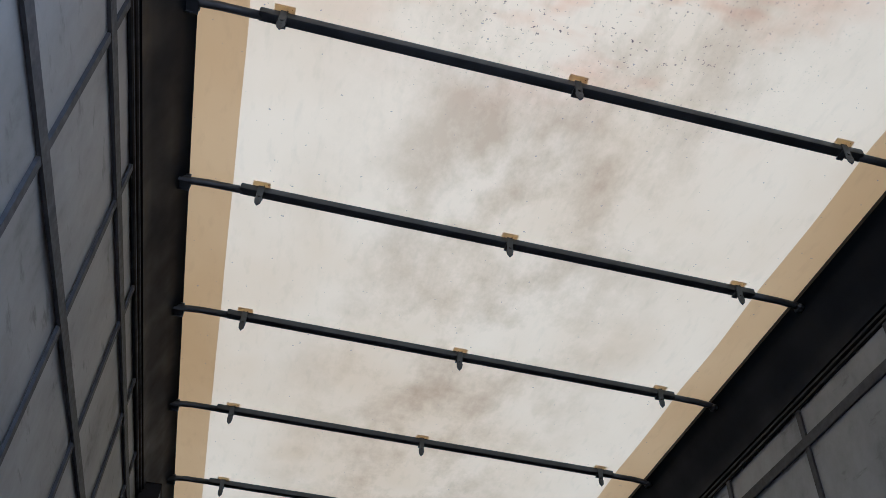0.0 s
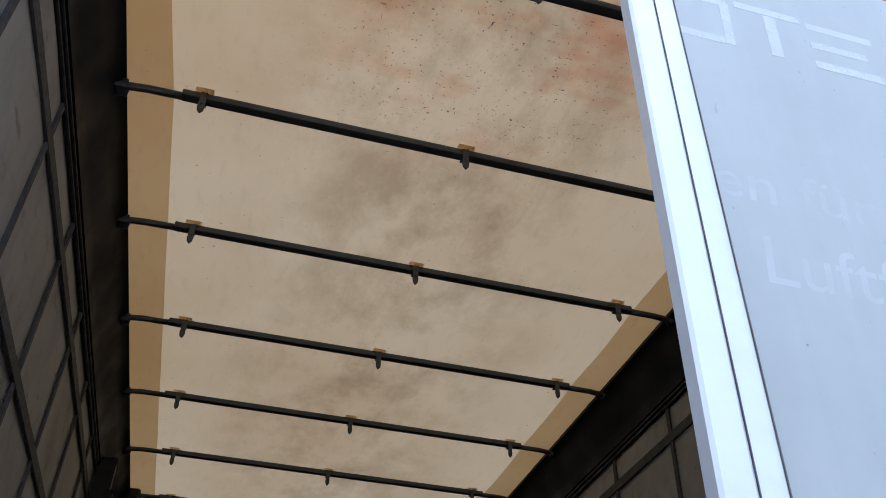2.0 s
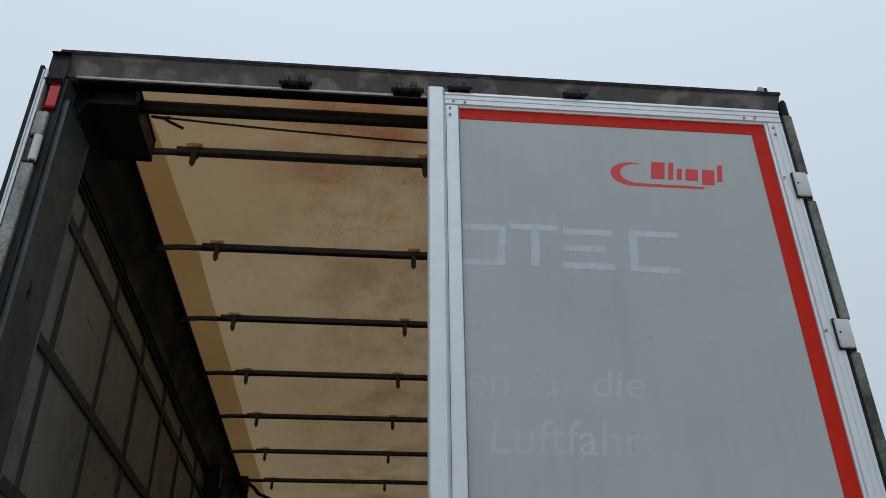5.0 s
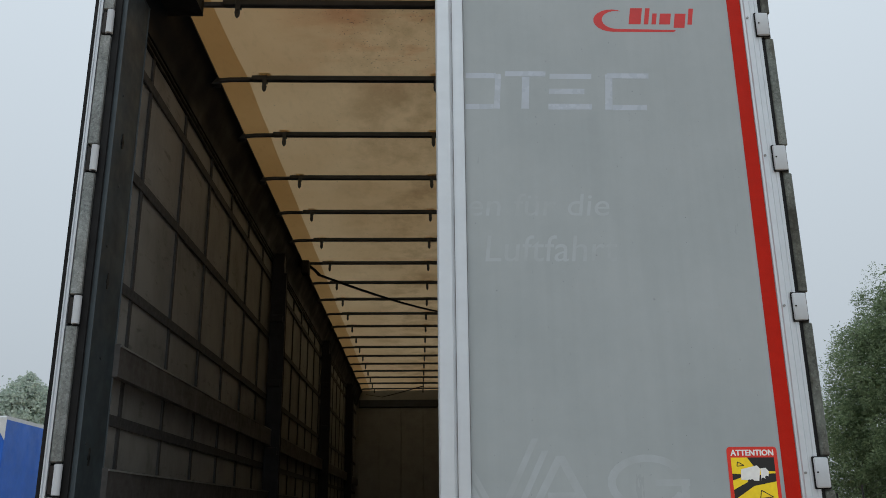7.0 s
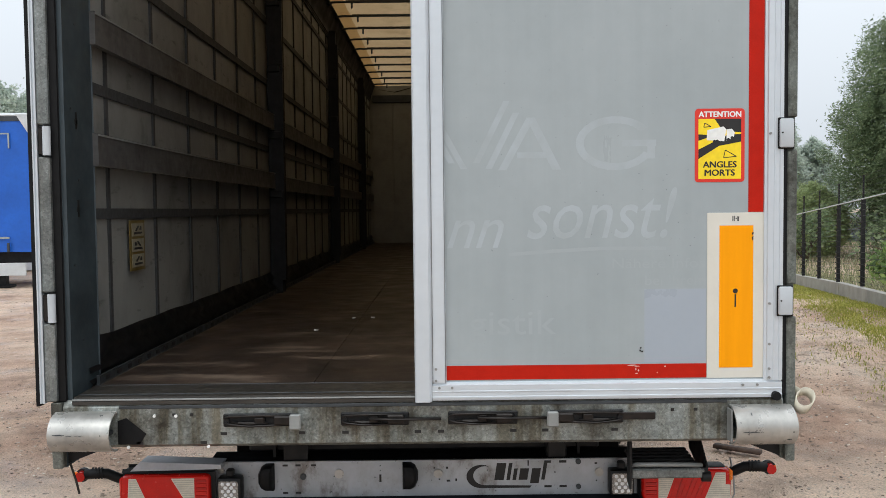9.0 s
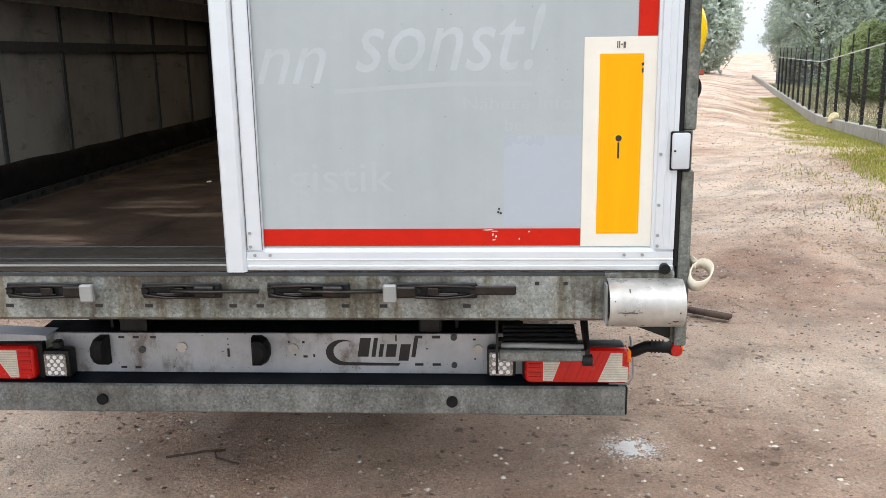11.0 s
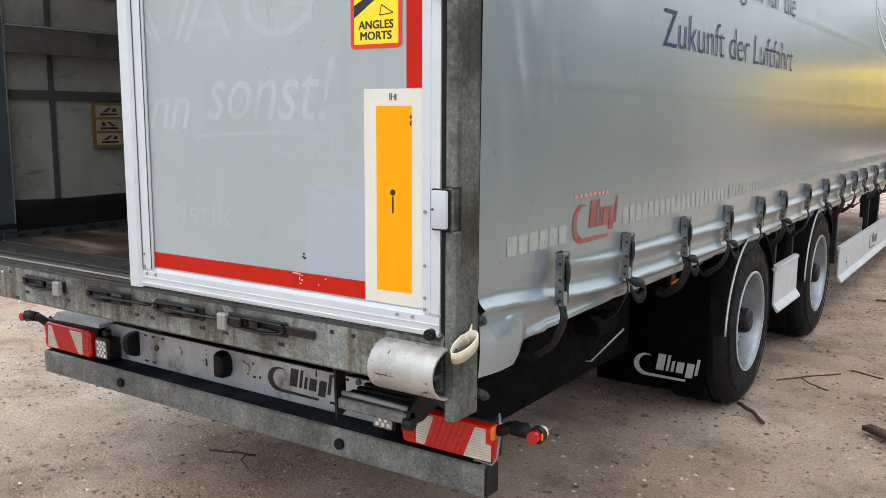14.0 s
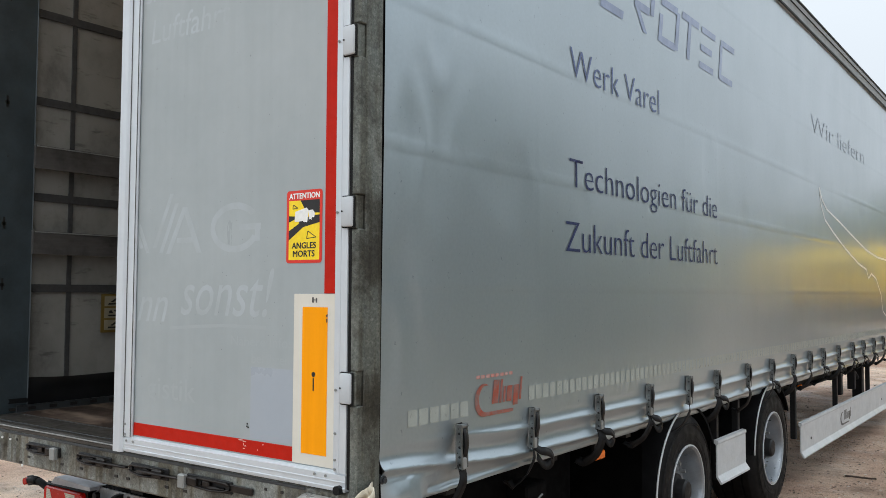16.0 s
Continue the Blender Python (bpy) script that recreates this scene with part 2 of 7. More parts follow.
def gravel_ground():
    m = Mat("wet_sandy_gravel", 0.75)
    big = m.ramp(m.noise(0.42, 6, rough=0.6), [(0.34, lin(162, 129, 108)), (0.48, lin(200, 171, 148)), (0.62, lin(222, 199, 177))])
    mid = m.ramp(m.noise(2.4, 8, rough=0.66, offset=4), [(0.34, 0.64), (0.47, 0.96), (0.62, 1.12)])
    fine = m.ramp(m.noise(85, 6, rough=0.72, offset=7), [(0.3, 0.42), (0.5, 0.95), (0.72, 1.4)])
    chips = m.ramp(m.cells(70), [(0.06, 0.7), (0.25, 1.0)])
    c = m.mix(1.0, big, mid, "MULTIPLY")
    c = m.mix(0.85, c, fine, "MULTIPLY")
    c = m.mix(0.6, c, chips, "MULTIPLY")
    litter = m.ramp(m.noise(16, 5, offset=12), [(0.62, 0.0), (0.68, 0.7)])
    c = m.mix(litter, c, lin(70, 56, 44))
    m.color(c)
    m.rough(m.ramp(m.noise(1.1, 6, rough=0.62, offset=3), [(0.38, 0.34), (0.52, 0.86)]))
    m.bump(m.noise(46, 8, rough=0.78), 1.0, 0.03)
    m.bump(m.noise(4, 4), 0.35, 0.05)
    return m.m


def leafy(name, a, b, c, through=0.35):
    m = Mat(name, 0.55, spec=0.3)
    g = m.n.new("ShaderNodeNewGeometry")
    col = m.ramp(g.outputs["Random Per Island"], [(0.0, lin(*a)), (0.55, lin(*b)), (1.0, lin(*c))])
    m.color(m.mix(1.0, col, m.ramp(m.noise(0.6, 3), [(0.3, 0.75), (0.7, 1.1)]), "MULTIPLY"))
    tr = m.n.new("ShaderNodeBsdfTranslucent")
    m.l.new(col, tr.inputs["Color"])
    mixer = m.n.new("ShaderNodeMixShader")
    mixer.inputs[0].default_value = through
    m.l.new(m.b.outputs[0], mixer.inputs[1])
    m.l.new(tr.outputs[0], mixer.inputs[2])
    m.l.new(mixer.outputs[0], m.n["Material Output"].inputs["Surface"])
    return m.m


GALV = galvanised("galvanised_steel", 0.45, 0.3)
GALV_DIRTY = galvanised("stained_galvanised_steel", 0.9, 0.95, (1.20, 1.21, 1.19))
GALV_POST = galvanised("weathered_post_steel", 0.85, 0.6, (0.74, 0.75, 0.70))
ALU = aluminium(col=(206, 212, 217), stretch=(1.5, 1.5, 3), scuff=0.94)
ALU_BARE = aluminium("scuffed_aluminium", (196, 194, 188), 0.3, (3, 2, 1.5), 0.5, 0.6)
SLAT = aluminium("dented_dark_slat", (98, 97, 96), 0.5, (0.5, 0.4, 4), 0.3, 0.5)
ALU_OLD = aluminium("weathered_aluminium", (150, 152, 150), 0.5, (0.2, 0.2, 5))
DOOR = door_panel()
CURTAIN = curtain_silver()
LINING = curtain_lining()
ROOF = roof_cloth("white_roof_cloth", lin(222, 191, 146), lin(208, 173, 126), 0.275)
ROOF_EDGE = roof_cloth("tan_roof_band", lin(204, 160, 102), lin(188, 142, 84), 0.21)
PAD = roof_cloth("cream_pad_cloth", lin(236, 222, 188), lin(226, 206, 168), 0.8)
PLY = plywood()
GROUND = gravel_ground()
WEB = simple("dark_webbing", lin(58, 59, 60), 0.75, vary=0.15, scale=20)
# Blacker than RUBBER, with deep shade put into the colour.
PITCH = simple("pitch_black", lin(8, 8, 9), 0.85, vary=0.3, scale=6, spec=0.12)
STEEL_DARK = simple("dark_grey_steel", lin(62, 66, 69), 0.45, 0.3, vary=0.25, scale=9)
STEEL_BLACK = simple("black_steel", lin(20, 20, 21), 0.55, 0.0, vary=0.3, scale=10, spec=0.35)
RUSTY = simple("rusty_steel", lin(34, 29, 26), 0.4, 0.4, vary=0.6, scale=30)
RUBBER = simple("black_rubber", lin(14, 14, 15), 0.6, vary=0.25, scale=12, spec=0.25)
TYRE = simple("tyre_rubber", lin(12, 12, 13), 0.62, vary=0.3, scale=8, spec=0.22)
PLASTIC = simple("black_plastic", lin(17, 18, 19), 0.5, vary=0.2, scale=10, spec=0.35)
RED = simple("red_tape", lin(184, 30, 11), 0.55, vary=0.08, scale=18, spec=0.15)
WHITE_REFL = simple("cream_reflector", lin(214, 210, 198), 0.42, vary=0.04, scale=8, grain=0.02)
ORANGE = simple("orange_reflector", lin(252, 160, 0), 0.55, spec=0.12, vary=0.05, scale=10, grain=0.02, stretch=(3, 1, 0.3))
YELLOW = simple("yellow_sticker", lin(250, 218, 20), 0.4, vary=0.04)
STICK_RED = simple("red_sticker", lin(216, 46, 28), 0.4, vary=0.05)
INK = simple("black_print", lin(26, 25, 24), 0.5, vary=0.1)
SCUFF = simple("pale_scuff", lin(226, 196, 182), 0.6, vary=0.1, scale=60)
WHITE_INK = simple("white_print", lin(236, 236, 232), 0.45, vary=0.04)
RED_INK = simple("red_print", lin(196, 40, 36), 0.42, vary=0.06)
ORANGE_INK = worn_print("faded_orange_print", lin(214, 102, 72), lin(172, 156, 150), 0.45, 0.15, 0.9, 25.0)
GREY_INK = simple("grey_print", lin(84, 82, 80), 0.5, vary=0.3, scale=30)
BLUE_INK = simple("navy_print", lin(22, 36, 84), 0.5, 0.0, vary=0.15, scale=14, spec=0.4)
PALE_BLUE = simple("pale_blue_print", lin(126, 140, 170), 0.42, 0.45, vary=0.12, scale=8)
GHOST = worn_print("clean_paint_trace", lin(171, 179, 183), lin(160, 167, 169), 0.28, 0.0, 0.95, 6.0)
GHOST_DIM = worn_print("faint_paint_trace", lin(163, 170, 172), lin(158, 165, 167), 0.34, 0.0, 0.7, 5.0)
GHOST_BLUE = simple("pale_blue_paint_patch", lin(160, 168, 177), 0.36, vary=0.01, scale=3, grain=0.02)
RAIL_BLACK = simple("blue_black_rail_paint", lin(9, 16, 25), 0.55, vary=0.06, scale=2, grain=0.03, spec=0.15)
GHOST_BRIGHT = worn_print("bright_paint_trace", lin(176, 185, 196), lin(165, 172, 177), 0.22, 0.4, 1.0)
FAINT_PRINT = simple("faint_blue_print", lin(164, 174, 186), 0.38, 0.6, vary=0.05, scale=8)
MID_BLUE = simple("mid_navy_print", lin(64, 82, 132), 0.45, 0.15, vary=0.2, scale=10)
for ink, sheen in ((FAINT_PRINT, 0.8), (PALE_BLUE, 0.8), (MID_BLUE, 0.5), (BLUE_INK, 0.15)):
    bsdf = ink.node_tree.nodes["Principled BSDF"]
    bsdf.inputs["Coat Weight"].default_value = sheen
    bsdf.inputs["Coat Roughness"].default_value = 0.2
TAPE = simple("pale_reflective_tape", lin(160, 166, 160), 0.35, vary=0.1, scale=15)
SILVER_PAINT = simple("silver_paint", lin(176, 180, 186), 0.4, 0.2, vary=0.14, scale=7)
HINGE_GREY = simple("pale_grey_hinge_paint", lin(188, 193, 197), 0.4, vary=0.04, scale=12, grain=0.03)


def panel_paint():
    """Silver paint with rust-brown stains and scratches."""
    m = Mat("scratched_silver_paint", 0.4, 0.25)
    base = m.ramp(m.noise(7, 5), [(0.3, lin(160, 165, 170)), (0.7, lin(186, 190, 196))])
    stain = m.ramp(m.noise(9, 6, (1, 1, 0.6), rough=0.66, offset=5), [(0.34, (0.34, 0.28, 0.22)), (0.45, (0.9, 0.88, 0.85)), (0.55, (1, 1, 1))])
    chip = m.ramp(m.noise(70, 3, offset=2), [(0.27, 0.2), (0.32, 1.0)])
    c = m.mix(0.85, base, stain, "MULTIPLY")
    m.color(m.mix(0.8, c, chip, "MULTIPLY"))
    return m.m


PANEL = panel_paint()
WHITE_PAINT = simple("white_paint", lin(200, 203, 204), 0.4, vary=0.08, scale=5)
RIM = simple("silver_rim_paint", lin(150, 155, 160), 0.36, 0.7, vary=0.14, scale=9)
LENS_RED = simple("red_lens", lin(198, 22, 14), 0.16, vary=0.1, scale=20)
LENS_CLEAR = simple("ribbed_clear_lens", lin(214, 206, 190), 0.2, vary=0.12, scale=30)
LENS_AMBER = simple("amber_lens", lin(238, 120, 26), 0.18, vary=0.1, scale=20)
LENS_DEEP = simple("deep_red_lens", lin(172, 20, 14), 0.16, vary=0.1, scale=20)
CLOTH = simple("pale_yellow_rag", lin(214, 200, 158), 0.8, vary=0.15, scale=14)
RIB = simple("grey_lens_rib", lin(186, 180, 166), 0.2, vary=0.1, scale=30)
SKIRT = simple("dark_grey_skirt_cloth", lin(20, 21, 23), 0.42, vary=0.45, scale=5, spec=0.35)
BUCKLE_STEEL = simple("dull_buckle_steel", lin(118, 121, 120), 0.36, 0.65, vary=0.4, scale=25)
LED = simple("led_dome", lin(238, 240, 242), 0.12, vary=0.05, scale=40)
LED_DISH = simple("lamp_reflector", lin(150, 150, 148), 0.25, 0.6, vary=0.25, scale=60)
ROPE = simple("dark_rope", lin(46, 40, 34), 0.8, vary=0.3, scale=60)
STRAP_WHITE = simple("cream_strap", lin(214, 206, 186), 0.7, vary=0.1, scale=40)
WOOD = simple("weathered_wood", lin(70, 54, 44), 0.8, vary=0.35, scale=25, stretch=(1, 1, 1))
CONCRETE = simple("concrete", lin(160, 156, 148), 0.85, vary=0.18, scale=3)
BLUE_TARP = simple("blue_tarpaulin", lin(24, 92, 190), 0.4, vary=0.14, scale=1.4)
NAVY_TARP = simple("dark_blue_tarpaulin", lin(28, 56, 128), 0.45, vary=0.14, scale=1.4)
TANK_YELLOW = simple("yellow_tank_paint", lin(246, 204, 6), 0.3, vary=0.07, scale=1.6)
BARK = simple("bark", lin(84, 72, 60), 0.9, vary=0.35, scale=6)
# Distance haze is mixed into the leaf colours of LEAF_A and LEAF_B.
LEAF_A = leafy("hazed_poplar_leaves", (96, 114, 82), (124, 141, 104), (152, 168, 128), 0.5)
LEAF_B = leafy("haze_tinted_leaves", (176, 188, 178), (192, 202, 188), (206, 214, 200), 0.5)
LEAF_D = leafy("bright_olive_leaves", (142, 158, 108), (168, 182, 130), (192, 202, 152), 0.5)
LEAF_C = leafy("shrub_leaves", (70, 92, 46), (104, 128, 64), (150, 168, 92))
GRASS = leafy("dry_grass", (126, 132, 54), (160, 160, 70), (188, 180, 100))
STONE = leafy("pebbles", (96, 80, 68), (158, 138, 120), (222, 212, 198), 0.0)
FIELD = leafy("field_grass", (104, 110, 80), (136, 140, 104), (166, 166, 128))
LITTER = leafy("dead_leaves", (64, 50, 38), (96, 74, 54), (120, 98, 76))
POST_DARK = simple("dark_blue_grey_paint", lin(56, 66, 71), 0.5, 0.1, vary=0.3, scale=5)
SILL_WORN = simple("worn_brown_threshold", lin(64, 61, 57), 0.42, 0.4, vary=0.4, scale=9, stretch=(0.5, 4, 4))
FADED_ORANGE = worn_print("very_faded_orange_print", lin(214, 104, 78), lin(164, 158, 154), 0.5, 0.2, 0.7, 25.0)


# ---------------------------------------------------------------- mesh helpers
def done(bm, name, smooth=True):
    """A mesh from a bmesh, smooth but for its sharp edges."""
    if smooth:
        for f in bm.faces:
            f.smooth = True
        for e in bm.edges:
            if len(e.link_faces) != 2 or e.calc_face_angle(0) > 0.55:
                e.smooth = False
    me = bpy.data.meshes.new(name)
    bm.to_mesh(me)
    bm.free()
    return me


def part(name, shape, material, parent=None, label="", m=None, smooth=True):
    """ONE mesh object from a bmesh or a shared mesh, under a thing or a part."""
    me = done(shape, name, smooth) if isinstance(shape, bmesh.types.BMesh) else shape
    if not me.materials:
        me.materials.append(material)
    ob = new(name, me)
    ob.parent = parent
    if m is not None:
        ob.matrix_basis = m
    return tagged(ob, label)


def thing(name, label, category, group="", kind="", m=None):
    ob = new(name)
    ob.empty_display_size = 0.2
    if m is not None:
        ob.matrix_basis = m
    return tagged(ob, label, category, group, kind)


def box(bm, x0, x1, y0, y1, z0, z1, bevel=0.0, turn=None, segs=1):
    """A box between two corners, with its edges broken."""
    t = bmesh.new()
    bmesh.ops.create_cube(t, size=1)
    for v in t.verts:
        v.co = Vector(((x0 + x1) / 2 + v.co.x * (x1 - x0), (y0 + y1) / 2 + v.co.y * (y1 - y0), (z0 + z1) / 2 + v.co.z * (z1 - z0)))
    if bevel:
        bmesh.ops.bevel(t, geom=t.edges[:], offset=bevel, segments=segs, affect="EDGES", profile=0.5)
    if turn is not None:
        t.transform(turn)
    return join(bm, t)


def join(bm, other):
    me = bpy.data.meshes.new("tmp")
    other.to_mesh(me)
    other.free()
    bm.from_mesh(me)
    bpy.data.meshes.remove(me)
    return bm


def rod(bm, p, q, r, segs=10, r2=None, caps=True):
    """A round bar from p to q."""
    p, q = Vector(p), Vector(q)
    d = q - p
    t = bmesh.new()
    bmesh.ops.create_cone(t, cap_ends=caps, segments=segs, radius1=r, radius2=r if r2 is None else r2, depth=d.length)
    t.transform(Matrix.Translation((p + q) / 2) @ d.to_track_quat("Z", "Y").to_matrix().to_4x4())
    return join(bm, t)


def sweep(bm, pts, r, segs=8, flat=None, up=(0, 0, 1)):
    """A tube (or a flat band: flat=(half width, half thickness)) along points."""
    pts = [Vector(p) for p in pts]
    rings = []
    side = Vector(up)
    for i, p in enumerate(pts):
        d = (pts[min(i + 1, len(pts) - 1)] - pts[max(i - 1, 0)]).normalized()
        a = d.cross(side)
        a = a.normalized() if a.length > 1e-4 else d.orthogonal().normalized()
        b = a.cross(d).normalized()
        if flat:
            w, h = flat
            ring = [p + a * x * w + b * y * h for x, y in ((-1, -1), (1, -1), (1, 1), (-1, 1))]
        else:
            ring = [p + (a * math.cos(k * math.tau / segs) + b * math.sin(k * math.tau / segs)) * r for k in range(segs)]
        rings.append([bm.verts.new(v) for v in ring])
    n = len(rings[0])
    for u, v in zip(rings, rings[1:]):
        for k in range(n):
            bm.faces.new((u[k], u[(k + 1) % n], v[(k + 1) % n], v[k]))
    bm.faces.new(rings[0][::-1])
    bm.faces.new(rings[-1])
    return bm


def eased(pts, n=5):
    """A smooth run of points through the given ones."""
    p = [Vector(q) for q in pts]
    p = [p[0] * 2 - p[1]] + p + [p[-1] * 2 - p[-2]]
    out = []
    for a, b, c, d in zip(p, p[1:], p[2:], p[3:]):
        for k in range(n):
            t = k / n
            out.append(0.5 * (2 * b + (c - a) * t + (2 * a - 5 * b + 4 * c - d) * t * t + (3 * b - a - 3 * c + d) * t**3))
    return out + [p[-2]]


def profile(bm, pts, axis, a, b):
    """A closed 2D outline pushed along an axis: 'x' takes (y, z), 'y' takes (x, z), 'z' takes (x, y)."""
    put = {"x": lambda s, u, v: (s, u, v), "y": lambda s, u, v: (u, s, v), "z": lambda s, u, v: (u, v, s)}[axis]
    p = [bm.verts.new(put(a, *q)) for q in pts]
    q = [bm.verts.new(put(b, *r)) for r in pts]
    n = len(pts)
    fs = [bm.faces.new((p[k], p[(k + 1) % n], q[(k + 1) % n], q[k])) for k in range(n)]
    fs += [bm.faces.new(p[::-1]), bm.faces.new(q)]
    bmesh.ops.recalc_face_normals(bm, faces=fs)
    return bm


def plate(bm, outline, origin, u, v, thick):
    """A thin slab of the outline (a list of (a, b)) in the plane of u and v, raised along u x v."""
    o, u, v = Vector(origin), Vector(u), Vector(v)
    n = u.cross(v).normalized() * thick
    low = [bm.verts.new(o + u * a + v * b) for a, b in outline]
    top = [bm.verts.new(o + u * a + v * b + n) for a, b in outline]
    k = len(outline)
    fs = [bm.faces.new((low[i], low[(i + 1) % k], top[(i + 1) % k], top[i])) for i in range(k)]
    fs += [bm.faces.new(low[::-1]), bm.faces.new(top)]
    bmesh.ops.recalc_face_normals(bm, faces=fs)
    return bm


def rounded(w, h, r, n=4):
    """Outline of a rounded rectangle, from (0, 0)."""
    out = []
    for cx, cy, a0 in ((w - r, r, -90), (w - r, h - r, 0), (r, h - r, 90), (r, r, 180)):
        out += [(cx + r * math.cos(radians(a0 + 90 * k / n)), cy + r * math.sin(radians(a0 + 90 * k / n))) for k in range(n + 1)]
    return out


def lettering(text, origin, u, v, width, height, material, parent, label="", slant=0.0, thick=0.0003, name="lettering", bolder=0.0, lighter=0.0):
    """Words in the built-in font, fitted to a width and cap height, in the plane of u and v."""
    cu = bpy.data.curves.new("letters", "FONT")
    cu.body, cu.extrude, cu.shear, cu.resolution_u = text, 0.0, slant, 3
    cu.offset = -lighter
    ob = bpy.data.objects.new("letters", cu)
    scene.collection.objects.link(ob)
    me = bpy.data.meshes.new_from_object(ob.evaluated_get(bpy.context.evaluated_depsgraph_get()))
    bpy.data.objects.remove(ob)
    bm = bmesh.new()
    bm.from_mesh(me)
    bpy.data.meshes.remove(me)
    bmesh.ops.remove_doubles(bm, verts=bm.verts, dist=1e-5)
    xs = [w.co.x for w in bm.verts]
    x0, sx, sy = min(xs), width / (max(xs) - min(xs)), height / 0.69
    o, u, v = Vector(origin), Vector(u).normalized(), Vector(v).normalized()
    n = u.cross(v).normalized()
    for w in bm.verts:
        w.co = o + u * (w.co.x - x0) * sx + v * w.co.y * sy + n * thick
    if bolder:
        once = bm.copy()
        for k in range(1, 5):
            more = once.copy()
            bmesh.ops.translate(more, verts=more.verts, vec=u * bolder * (k - 2.5) / 1.5 + v * bolder * 0.5 * (-1) ** k + n * 0.00003 * k)
            join(bm, more)
        once.free()
    return part(name, bm, material, parent, label, smooth=False)


def swoosh_mark(origin, u, v, w, h, material, parent, label, lay=None):
    """A maker's mark as plain shapes: a crescent under a row of slanted bars."""
    lay = lay or (lambda ob: ob)
    outer, inner = [], []
    for k in range(13):
        a = radians(72 + 198 * k / 12)
        outer.append((0.19 * w + 0.19 * w * math.cos(a), 0.47 * h + 0.47 * h * math.sin(a)))
        inner.append((0.235 * w + 0.15 * w * math.cos(a), 0.50 * h + 0.38 * h * math.sin(a)))
    outer.append((0.80 * w, 0.0))
    inner.append((0.82 * w, 0.09 * h))
    bm = bmesh.new()
    plate(bm, outer + inner[::-1], origin, u, v, 0.0006)
    bmesh.ops.triangulate(bm, faces=[f for f in bm.faces if len(f.verts) > 4])
    lay(part("maker_mark", bm, material, parent, label, smooth=False))
    x = 0.35 * w
    for wd, lo, hi in ((0.12, 0.32, 1.0), (0.045, 0.32, 1.0), (0.045, 0.32, 0.78), (0.11, 0.32, 0.78), (0.11, 0.18, 0.78), (0.045, 0.32, 1.0)):
        s = 0.16 * h
        bm = bmesh.new()
        plate(bm, [(x, lo * h), (x + wd * w, lo * h), (x + wd * w + s * (hi - lo), hi * h), (x + s * (hi - lo), hi * h)], origin, u, v, 0.0006)
        lay(part("mark_bar", bm, material, parent, smooth=False))
        x += (wd + 0.032) * w


def bars(rows, origin, u, v, material, parent, name="print_bar", label="", slant=0.0):
    """Plain bars: rows of (x, y, width, height)."""
    for k, (x, y, w, h) in enumerate(rows):
        bm = bmesh.new()
        plate(bm, [(x, y), (x + w, y), (x + w + slant * h, y + h), (x + slant * h, y + h)], origin, u, v, 0.0004 + 0.00006 * (k % 5))
        part(name, bm, material, parent, label, smooth=False)


# ---------------------------------------------------------------- ground
FX = lambda y: 6.478 + 0.2476 * (y - 10.0)


def fall(x, y):
    """The verge: a low bank along the fence that drops towards its far end."""
    side = max(0.0, min(1.0, (x - FX(y) + 3.0) / 2.2, (y - 3.0) / 4.0))
    return (0.2 - 0.0477 * max(0.0, min(y, 21.0) - 9.0)) * side * side * (3 - 2 * side)


def ground_sheet():
    bm = bmesh.new()
    n = 150
    grid = []
    for i in range(n + 1):
        row = []
        for j in range(n + 1):
            a, b = 2 * i / n - 1, 2 * j / n - 1
            x = 1.0 + 9 * a + 391 * a**5
            y = 3.0 + 9 * b + 391 * b**5
            r = math.hypot(x, y)
            z = 0.022 * noise.noise((x * 0.5, y * 0.5, 0)) + 0.008 * noise.noise((x * 2.1, y * 2.1, 3))
            row.append(bm.verts.new((x, y, z * (1 if r < 30 else 0) - 0.012 + fall(x, y))))
        grid.append(row)
    for i in range(n):
        for j in range(n):
            bm.faces.new((grid[i][j], grid[i + 1][j], grid[i + 1][j + 1], grid[i][j + 1]))
    return bm


tagged(part("ground", ground_sheet(), GROUND), "wet sandy gravel yard with litter", "ground", kind="structure")

# ---------------------------------------------------------------- semi-trailer, rear at y = 0, front at y = 13.6
FLOOR_Z = 1.0
TR = thing("semi_trailer", "silver curtain-side semi-trailer with one rear door open", "trailer")
BOWS = [0.485 + 0.705 * k for k in range(19)]
BAND_Z = [1.63, 2.11, 2.62, 3.09, 3.55]
RIB_Y = [0.50 + 0.565 * k for k in range(23)]


def gauss(a, s):
    return math.exp(-((a / s) ** 2))


# rear frame
HINGE_Z = [1.260, 1.831, 2.395, 2.958, 3.518]


